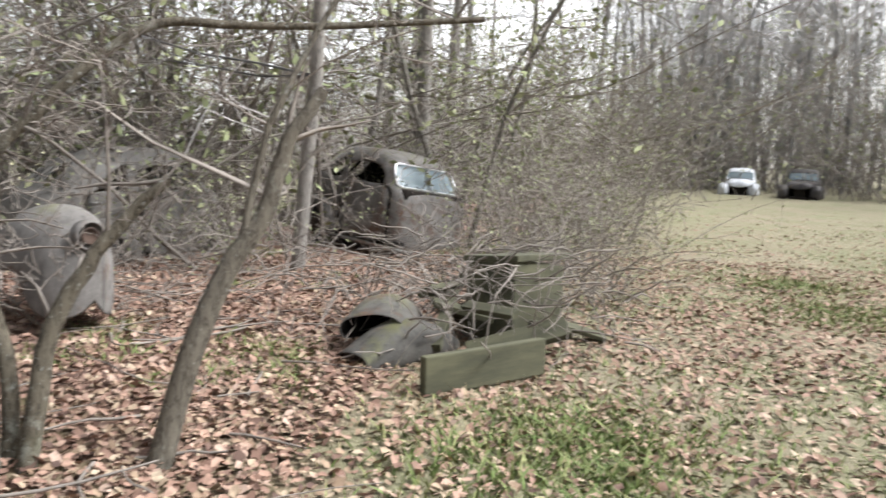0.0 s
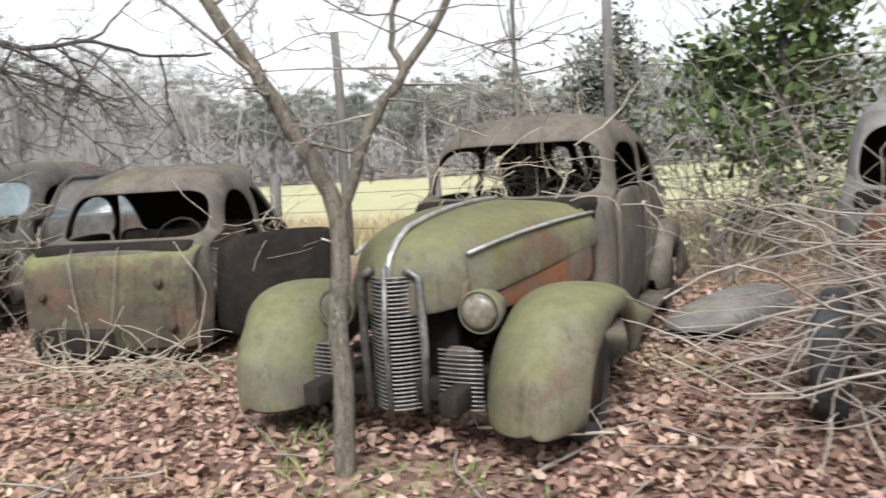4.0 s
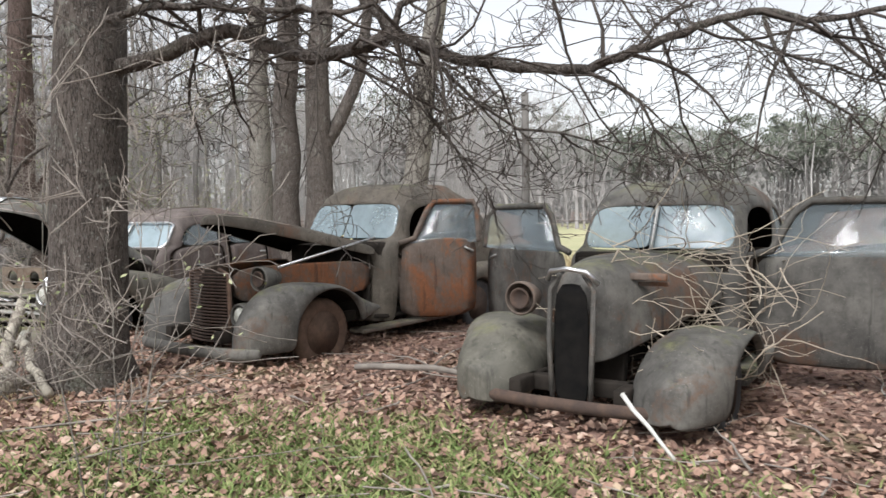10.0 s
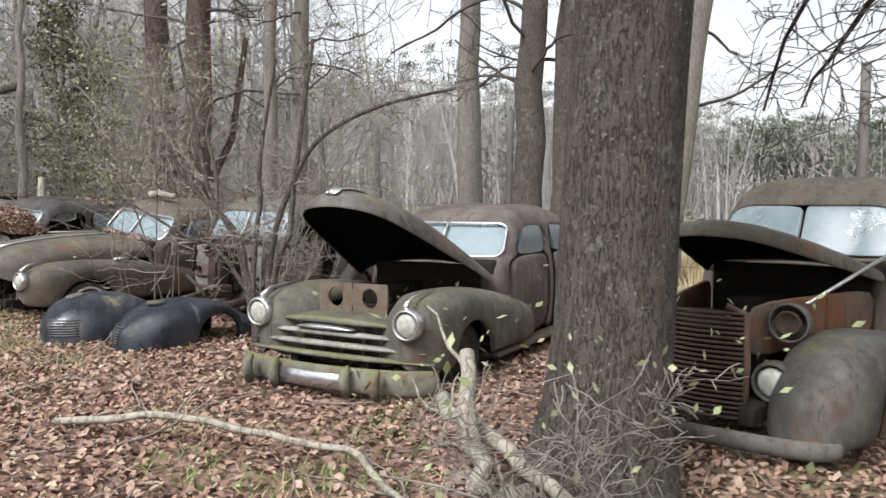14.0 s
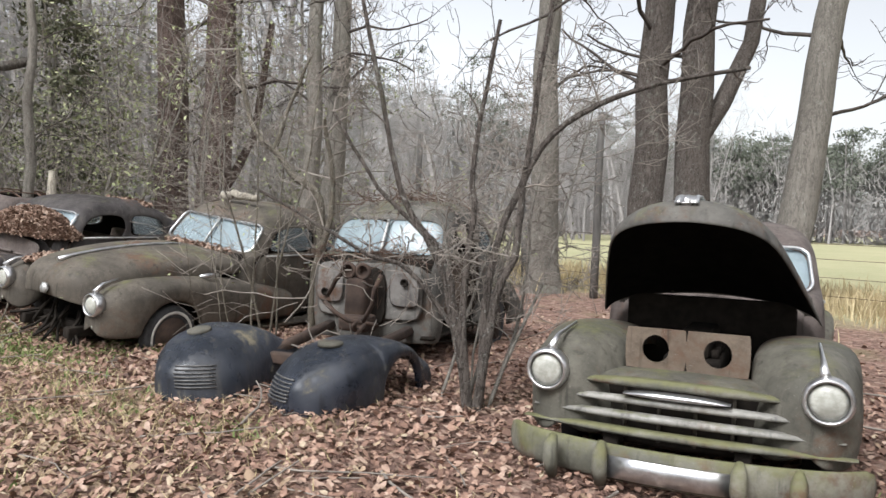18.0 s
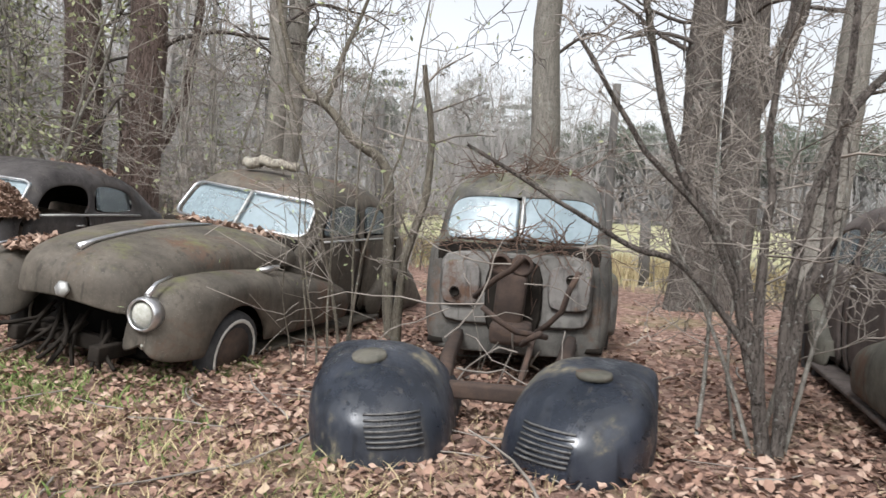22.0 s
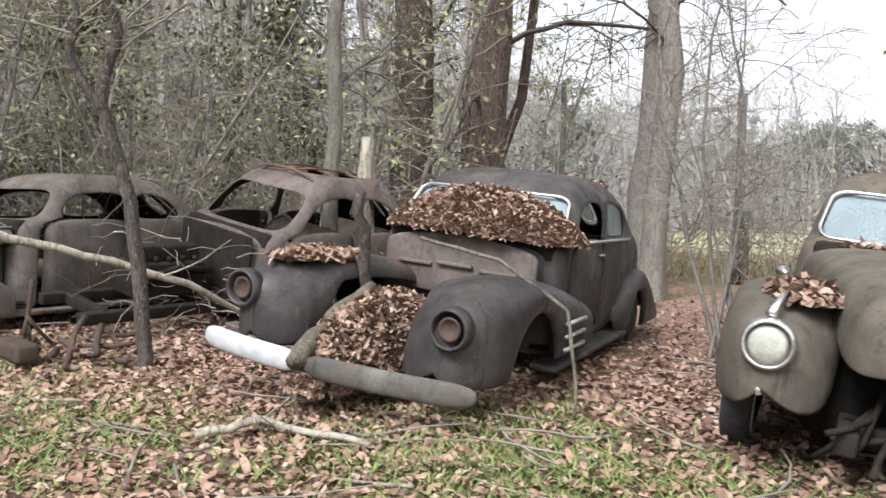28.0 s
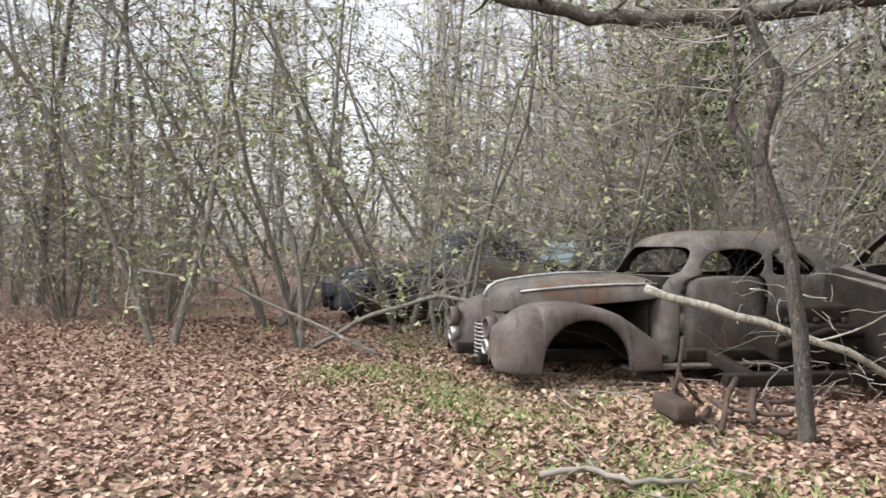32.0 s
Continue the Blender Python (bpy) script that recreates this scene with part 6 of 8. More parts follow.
    for line, n in ((limb, 40), (upper, 24)):
        for _ in range(n):
            t = gen.uniform(0.1, 0.999) * (len(line) - 1)
            k = int(t)
            p = line[k].lerp(line[k + 1], t - k)
            d = (line[k + 1] - line[k]).normalized() * 0.6 + Vector((gen.gauss(0, 0.6), gen.gauss(0, 0.6), gen.uniform(-0.75, 0.5)))
            grow(tw, p, d, gen.uniform(0.5, 1.5), gen.uniform(0.008, 0.022), 3, gen, 0.2, 0.7, 0.05, (3, 5), 0.4, 0.0028)
    for _ in range(10):
        a = gen.uniform(0, 6.28)
        grow(tw, (0.1, 0, gen.uniform(3.2, 6.5)), (math.cos(a), math.sin(a), 0.4), gen.uniform(1.5, 3.5), 0.05, 3, gen, 0.15, 0.7, 0.02, (3, 5), 0.4, 0.005)
    tw.ob("crown", M_DARKTWIG, tree)


def sapling(x, y, stems, h, r, label, seed, spread=0.35, material=None, twigs=2, kids=(3, 5), leaves=0, category="shrub", name="shrub", wild=0.07):
    """Several crooked stems from one root."""
    gen = random.Random(seed)
    bush = thing(name, Matrix.Translation((x, y, 0)), label, category, "saplings and shrubs")
    tw, fine = Twigs(7), Twigs(3)
    for _ in range(stems):
        a = gen.uniform(0, 2 * math.pi)
        hh = h * gen.uniform(0.65, 1.1)
        path = wander((gen.gauss(0, 0.06 * math.sqrt(stems)), gen.gauss(0, 0.06 * math.sqrt(stems)), -0.05), (spread * math.cos(a), spread * math.sin(a), 1), hh, 9, wild, gen)
        rr = r * gen.uniform(0.6, 1.1)
        tw.add(path, rr, rr * 0.25)
        for k in range(2, 9):
            for _ in range(2):
                side = Vector((gen.gauss(0, 1), gen.gauss(0, 1), gen.uniform(0.0, 1.0))).normalized()
                grow(fine, path[k], side, gen.uniform(0.3, 0.9) * min(1.2, h / 3), rr * 0.3, twigs, gen, 0.16, 0.7, 0.01, kids, 0.4, 0.003)
    tw.ob("stem", material or M_GREYBARK, bush)
    tagged(fine.ob("twig_spray", M_TWIG, bush), kind="stuff")
    if leaves:
        leaf_cloud(bush, [(gen.gauss(0, 0.8), gen.gauss(0, 0.8), gen.uniform(0.5, h)) for _ in range(leaves)], 0.025, M_PALEGREEN, gen, "foliage")
    return bush


def leaf_cloud(parent, pts, size, material, gen, name):
    g = np.random.default_rng(gen.randint(0, 99999))
    p = np.array(pts)
    n = len(p)
    u = g.normal(size=(n, 3))
    u /= np.linalg.norm(u, axis=1, keepdims=True)
    v = np.cross(u, g.normal(size=(n, 3)))
    v /= np.linalg.norm(v, axis=1, keepdims=True)
    s = size * g.uniform(0.6, 1.4, (n, 1))
    quad = np.stack([p - u * s, p + v * s * 0.45, p + u * s, p - v * s * 0.45], 1).reshape(-1, 3)
    return soup(name, quad, np.arange(4 * n).reshape(-1, 4), material, parent)


def brush_pile(m, label, n, lo, hi, seed, length=(0.6, 1.8), r=0.008, material=None, arch=0.25):
    """A tangle of dead vine and cut brush filling a box."""
    gen = random.Random(seed)
    tw = Twigs(4)
    for _ in range(n):
        p = Vector([gen.uniform(a, b) for a, b in zip(lo, hi)])
        d = Vector((gen.gauss(0, 1), gen.gauss(0, 0.8), gen.gauss(0, 0.45)))
        rr = r * gen.uniform(0.45, 1.3)
        tw.add(wander(p, d, gen.uniform(*length), 6, arch, gen, 0.04), rr, rr * 0.5)
    ob = tw.ob("brush_pile", material or M_STRAW)
    ob.matrix_basis = m
    return tagged(ob, label, "brush pile", kind="stuff")


oak()
tall_tree("tree", -6.24, 17.5, 0.28, 13, (0.005, 0.0), M_OAK, "tall grey-barked tree by the fence", 11)
tall_tree("tree", -5.64, 17.6, 0.29, 13, (0.03, 0.0), M_OAK, "forked tall tree by the fence", 12, fork=(2.7, 1.25, 0.4, 0.17))
tall_tree("tree", -3.9, 18.4, 0.30, 12, (0.13, 0.05), M_GREYBARK, "leaning grey tree hung with vines", 13)
tall_tree("tree", -7.88, 20.57, 0.29, 13, (-0.01, 0.0), M_GREYBARK, "straight grey tree beyond the cars", 14)
tall_tree("tree", -12.9, 20.6, 0.19, 12, (0.02, 0.0), M_GREYBARK, "straight grey tree at the field edge", 15)
tall_tree("pine_tree", -16.95, 22.6, 0.40, 15, (-0.02, 0.0), M_PINE, "red-brown pine with plated bark", 16)
tall_tree("pine_tree", -15.74, 22.1, 0.40, 15, (0.035, 0.0), M_PINE, "red-brown pine with plated bark", 17, fork=(1.6, 0.9, 1.2, 0.13))
tall_tree("tree", -16.96, 17.4, 0.10, 8, (0.005, 0.0), M_GREYBARK, "slim dark tree behind the leaf-heaped car", 18, low=1.8)
tall_tree("tree", -12.85, 22.2, 0.26, 12, (0.03, 0), M_GREYBARK, "grey tree among vines", 19)
# young stems among the cars
sapling(-8.25, 11.0, 6, 3.4, 0.018, "many-stemmed bare shrub beside blue fenders", 21, 0.42)
sapling(4.9, 4.6, 2, 4.4, 0.035, "slim sapling beside the rusty sedan", 29, 0.12)
sapling(-12.9, 15.9, 5, 4.5, 0.028, "thin saplings behind parked cars", 30, 0.2)
sapling(-5.0, 6.95, 7, 1.1, 0.006, "leafy sprouts at the oak's foot", 33, 0.5, leaves=160, twigs=1)


def stem_tree(lines, label, seed, material=None, category="tree", name="sapling", twigs=5, reach=0.7):
    """A crooked young tree from the lines of its stems: points and foot radius."""
    gen = random.Random(seed)
    x, y, _ = lines[0][0][0]
    tree = thing(name, Matrix.Translation((x, y, 0)), label, category, "saplings and shrubs")
    fine = Twigs(3)
    for pts, r in lines:
        pts = [Vector(p) - Vector((x, y, 0)) for p in pts]
        if pts[0].z < 0.2:
            pts[0].z = -0.1
        path = []
        for k in range(len(pts) - 1):
            a, b, c, d = pts[max(k - 1, 0)], pts[k], pts[k + 1], pts[min(k + 2, len(pts) - 1)]
            for q in range(4):
                t = q / 4
                path.append(0.5 * ((2 * b) + (c - a) * t + (2 * a - 5 * b + 4 * c - d) * t * t + (3 * b - a - 3 * c + d) * t**3) + Vector((gen.gauss(0, 0.006), gen.gauss(0, 0.006), 0)))
        path.append(pts[-1])
        tw = Twigs(10)
        tw.add(path, r, r * 0.45)
        tw.ob("stem", material or M_STEMBARK, tree)
        for _ in range(twigs):
            k = gen.randint(len(path) // 3, len(path) - 1)
            side = Vector((gen.gauss(0, 1), gen.gauss(0, 1), gen.uniform(-0.1, 1.0)))
            grow(fine, path[k], side, gen.uniform(0.4, 1.2) * reach, r * 0.28, 3, gen, 0.16, 0.7, 0.01, (2, 4), 0.4, 0.003)
    tagged(fine.ob("twig_spray", M_TWIG, tree), kind="stuff")
    return tree


stem_tree([([(2.75, 2.19, -0.03), (2.78, 2.25, 0.58), (2.82, 2.31, 1.14), (2.69, 2.39, 1.48), (2.55, 2.47, 1.77), (2.42, 2.53, 2.01), (2.2, 2.65, 2.5), (2.0, 2.7, 3.3)], 0.050),
           ([(2.83, 2.31, 1.1), (2.99, 2.3, 1.51), (3.18, 2.27, 1.78), (3.41, 2.24, 2.13), (3.7, 2.2, 2.8)], 0.030), ([(3.18, 2.27, 1.75), (3.12, 2.3, 1.94), (3.25, 2.29, 2.3)], 0.02)], "forked grey sapling before the mossy sedan", 25, twigs=9)
stem_tree([([(5.34, 0.13, -0.02), (5.36, 0.25, 0.51), (5.35, 0.42, 1.02), (5.32, 0.55, 1.32), (5.29, 0.66, 1.51), (5.27, 0.78, 1.76), (5.27, 0.9, 2.3), (5.3, 1.0, 3.2)], 0.09),
           ([(5.3, 0.64, 1.47), (5.19, 0.87, 1.58), (5.07, 1.17, 1.91), (4.9, 1.5, 2.3)], 0.03)], "leaning grey tree with mossy foot", 28, twigs=6)
stem_tree([([(6.2, 0.55, 1.3), (6.05, 0.3, 1.1), (5.9, 0.2, 1.06), (5.6, 0.1, 1.05)], 0.03), ([(6.35, 0.75, -0.1), (6.3, 0.7, 0.7), (6.2, 0.6, 1.35), (6.25, 0.5, 2.0), (6.4, 0.4, 2.8)], 0.04)], "dead pale snag with level branches", 29, M_LOG, twigs=6)
stem_tree([([(-17.41, 14.07, -0.02), (-17.47, 14.06, 0.78), (-17.54, 14.04, 1.36), (-17.7, 13.97, 1.95), (-17.62, 14.04, 2.48), (-17.73, 13.98, 2.77), (-17.87, 13.91, 3.3), (-17.9, 13.9, 4.2)], 0.058),
           ([(-17.7, 13.97, 1.9), (-17.87, 13.88, 2.22), (-17.85, 13.9, 2.64), (-18.0, 13.9, 3.2)], 0.035)], "crooked knotted sapling with vines", 24, M_OAK, twigs=12)
stem_tree([([(-10.52, 14.0, -0.03), (-10.56, 14.11, 0.78), (-10.6, 14.17, 1.61), (-10.97, 14.21, 1.91), (-11.16, 14.24, 2.16), (-11.45, 14.27, 2.38), (-11.62, 14.3, 2.77), (-11.79, 14.35, 3.5)], 0.06),
           ([(-11.24, 14.25, 2.2), (-11.09, 14.27, 2.68), (-10.8, 14.29, 3.4)], 0.035), ([(-10.45, 13.5, -0.1), (-10.4, 13.4, 0.8), (-10.2, 13.4, 1.6), (-10.3, 13.3, 2.5)], 0.05)], "crooked forked sapling between two cars", 22, twigs=8)
stem_tree([([(-8.34, 10.82, 0), (-8.45, 10.86, 0.68), (-8.59, 10.89, 1.16), (-8.89, 10.9, 1.56), (-9.06, 10.94, 2.16), (-9.3, 10.98, 3.2)], 0.036),
           ([(-8.28, 10.82, 0.0), (-8.15, 10.89, 0.86), (-8.01, 10.93, 1.26), (-7.96, 10.98, 1.91), (-7.8, 11.06, 3.2)], 0.042),
           ([(-8.4, 10.84, 0.3), (-8.63, 10.89, 1.16), (-9.1, 10.9, 1.67), (-9.49, 10.92, 2.26)], 0.026), ([(-8.31, 10.83, 0.1), (-8.41, 10.87, 0.76), (-8.36, 10.93, 1.45), (-8.36, 10.97, 1.98), (-8.2, 11.02, 3.0)], 0.034),
           ([(-8.4, 10.85, 0.5), (-8.83, 10.87, 1.03), (-9.16, 10.86, 1.14), (-9.57, 10.85, 1.37), (-10.1, 10.8, 1.65)], 0.022), ([(-8.23, 10.84, 0.15), (-8.22, 10.9, 0.97), (-7.93, 10.98, 1.87), (-7.55, 11.04, 2.29), (-6.99, 11.08, 2.52), (-6.3, 11.13, 2.66)], 0.035)],
          "many-stemmed bare shrub with arching limbs", 20, M_OAK, "shrub", "shrub", twigs=4, reach=0.55)
stem_tree([([(6.50, -0.74, -0.05), (6.46, -0.56, 0.2), (6.5, -0.31, 0.52), (6.53, -0.13, 0.81), (6.57, 0.1, 1.17), (6.61, 0.4, 1.55), (6.66, 0.6, 1.97)], 0.034), ([(6.6, -0.75, -0.05), (6.64, -0.46, 0.37), (6.67, -0.34, 0.74), (6.73, -0.23, 1.22), (6.79, -0.23, 1.78), (6.85, -0.23, 2.5)], 0.036),
           ([(6.66, -0.72, -0.05), (6.75, -0.43, 0.46), (6.8, -0.48, 0.93), (6.83, -0.72, 1.22), (6.85, -0.95, 1.46), (6.88, -1.17, 1.7), (6.9, -1.48, 1.94), (6.91, -1.86, 1.97), (6.91, -2.27, 2.0), (6.9, -3.1, 2.1)], 0.034), ([(6.62, -0.95, -0.05), (6.7, -1.03, 0.49), (6.73, -1.19, 0.84), (6.76, -1.39, 1.09), (6.78, -1.55, 1.24)], 0.048),
           ([(6.70, -0.88, -0.05), (6.8, -0.86, 0.47), (6.85, -0.65, 0.99), (6.88, -0.22, 1.27), (6.91, 0.09, 1.54), (6.94, 0.53, 1.83)], 0.040), ([(6.80, -0.78, -0.05), (6.97, -0.55, 0.6), (7.04, -0.7, 1.39), (7.07, -0.48, 1.66), (7.11, -0.23, 2.02)], 0.04),
           ([(6.58, -0.82, -0.05), (6.62, -0.80, 0.45), (6.72, -0.62, 0.85), (6.80, -0.40, 1.4), (6.9, -0.3, 2.2)], 0.046)],
          "broad many-stemmed shrub with lichened bark", 26, M_DARKSTEM, "shrub", "shrub", twigs=4)
stem_tree([([(6.53, -1.47, 0.05), (6.58, -1.71, 0.68), (6.61, -1.94, 1.08), (6.64, -2.07, 1.43), (6.66, -2.23, 1.67)], 0.06), ([(6.6, -1.85, 0.95), (6.63, -2.0, 1.5), (6.7, -2.3, 2.1), (6.6, -2.8, 2.5)], 0.02)], "leaning broken sapling among brush", 27, M_STEMBARK, twigs=4)
sapling(-11.05, 12.5, 3, 2.4, 0.010, "thin bare whips beside a firewall", 37, 0.2, M_STEMBARK, twigs=0)
sapling(-10.9, 13.2, 4, 3.8, 0.016, "slim grey-green shoots between cars", 38, 0.15, M_STEMBARK, twigs=1, leaves=300)
sapling(-3.35, 5.15, 4, 2.4, 0.006, "thin bare shoots beside the lane", 34, 0.16, twigs=1)
# ---- thickets and woods ----
def thicket(m, seed, h=3.0, stems=46, leaves=600, label="grey-olive thicket of tangled brush"):
    gen = random.Random(seed)
    bush = thing("thicket", m, label, "thicket", "thickets round the cars")
    tw = Twigs(3)
    pts = []
    for _ in range(stems):
        a, rad = gen.uniform(0, 6.283), abs(gen.gauss(0, 0.75))
        path = wander((rad * math.cos(a), rad * math.sin(a), -0.05), (gen.gauss(0, 0.45), gen.gauss(0, 0.45), 1), h * gen.uniform(0.5, 1.2), 7, 0.16, gen, 0.02)
        rr = gen.uniform(0.005, 0.014)
        tw.add(path, rr, 0.004)
        for k in range(2, 8):
            side = Vector((gen.gauss(0, 1), gen.gauss(0, 1), gen.gauss(0.1, 0.6)))
            sub = wander(path[k], side, gen.uniform(0.3, 1.0), 3, 0.25, gen, 0.03)
            tw.add(sub, 0.005, 0.003)
            pts += [sub[gen.randint(1, 3)] + Vector((gen.gauss(0, 0.06), gen.gauss(0, 0.06), gen.gauss(0, 0.06))) for _ in range(2)]
    tagged(tw.ob("brush", M_TWIG, bush), kind="stuff")
    gen.shuffle(pts)
    leaf_cloud(bush, [tuple(p) for p in pts[:leaves]], 0.036, M_PALEGREEN, gen, "foliage")
    return bush


def wood_tree(m, seed, h=13.0, r=0.13):
    gen = random.Random(seed)
    tree = thing("woodland_tree", m, "bare grey woodland tree", "tree", "background woodland")
    tw = Twigs(6)
    path = wander((0, 0, -0.1), (gen.gauss(0, 0.05), gen.gauss(0, 0.05), 1), h, 9, 0.04, gen)
    tw.add(path, r, 0.025)
    tw.ob("trunk", M_HAZEBARK, tree)
    tw = Twigs(3)
    for k in range(2, 10):
        for _ in range(2):
            grow(tw, path[k], (gen.gauss(0, 1), gen.gauss(0, 1), gen.uniform(0.1, 1.0)), gen.uniform(1.0, 2.8), r * 0.22, 2, gen, 0.14, 0.7, 0, (2, 3), 0.4, 0.008, 0.6)
    tw.ob("crown", M_HAZEBARE, tree)
    return tree


def understory(m, seed, h=6.5, stems=3, leaves=2400):
    """A slender small-leaved tree of the wood's edge."""
    gen = random.Random(seed)
    tree = thing("understory_tree", m, "slender grey tree with thin olive foliage", "tree", "background woodland")
    tw, fine, pts = Twigs(6), Twigs(3), []
    for _ in range(stems):
        a = gen.uniform(0, 6.283)
        path = wander((0.12 * math.cos(a), 0.12 * math.sin(a), -0.05), (0.4 * math.cos(a), 0.4 * math.sin(a), 1.2), h * gen.uniform(0.7, 1.1), 10, 0.1, gen)
        tw.add(path, gen.uniform(0.03, 0.055), 0.012)
        for k in range(2, 11):
            for _ in range(4):
                side = Vector((gen.gauss(0, 1), gen.gauss(0, 1), gen.gauss(0.15, 0.5)))
                sub = wander(path[k], side, gen.uniform(0.5, 1.9), 5, 0.2, gen, 0.02)
                fine.add(sub, 0.010, 0.004)
                for q in (2, 3, 4, 5):
                    shoot = wander(sub[q], side + Vector((gen.gauss(0, 1), gen.gauss(0, 1), gen.gauss(0, 1))), gen.uniform(0.2, 0.6), 1, 0.3, gen)
                    fine.add(shoot, 0.005, 0.003)
                    pts += [shoot[gen.randint(0, 1)] + Vector((gen.gauss(0, 0.07), gen.gauss(0, 0.07), gen.gauss(0, 0.07))) for _ in range(4)]
    gen.shuffle(pts)
    tw.ob("stem", M_GREYBARK, tree)
    tagged(fine.ob("twig_spray", M_TWIG, tree), kind="stuff")
    leaf_cloud(tree, [tuple(p) for p in pts[:leaves]], 0.046, M_PALEGREEN, gen, "foliage")
    return tree


def wood_mass(label, spots, seed, lo=12, hi=18, twigs=26):
    """Crowded bare trees too far off to pick apart, one mass."""
    gen = random.Random(seed)
    tw = Twigs(3)
    for x, y in spots:
        h = gen.uniform(lo, hi)
        base = Vector((x, y, -0.1))
        path = wander(base, (gen.gauss(0, 0.06), gen.gauss(0, 0.06), 1), h, 5, 0.05, gen)
        tw.add(path, gen.uniform(0.08, 0.2), 0.03)
        for _ in range(twigs):
            t = 0.12 + 0.88 * gen.random() ** 0.8
            p = path[min(4, int(t * 5))].lerp(path[min(5, int(t * 5) + 1)], t * 5 - int(t * 5))
            d = Vector((gen.gauss(0, 1), gen.gauss(0, 1), gen.uniform(0.1, 1.4)))
            limb = wander(p, d, gen.uniform(0.8, 3.2) * (1.15 - 0.5 * t), 3, 0.22, gen)
            tw.add(limb, 0.030, 0.010)
            for q in (1, 2, 3):
                d2 = d + Vector((gen.gauss(0, 1), gen.gauss(0, 1), gen.gauss(0.3, 0.8)))
                tw.add([limb[q], limb[q] + d2.normalized() * gen.uniform(0.4, 1.3)], 0.013, 0.008)
    tagged(tw.ob("bare_woods", M_HAZEBARE), label, "woods", kind="stuff")
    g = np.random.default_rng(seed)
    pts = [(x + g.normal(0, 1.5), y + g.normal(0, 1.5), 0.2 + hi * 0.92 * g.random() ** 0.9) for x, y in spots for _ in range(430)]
    tagged(slivers("wood_twigs", pts, 0.75, 0.013, M_HAZEBARE, seed), "fine grey twigs of " + label, "woods", kind="stuff")


def mass_spots(n, box, seed, keep):
    gen = random.Random(seed)
    out = []
    for _ in range(n * 6):
        p = (gen.uniform(box[0], box[1]), gen.uniform(box[2], box[3]))
        if not in_field(*p) and keep(*p):
            out.append(p)
        if len(out) >= n:
            break
    return out


def in_field(x, y):
    return 0.66 * x + 0.75 * y > 11.2 and -0.75 * x + 0.66 * y < 31


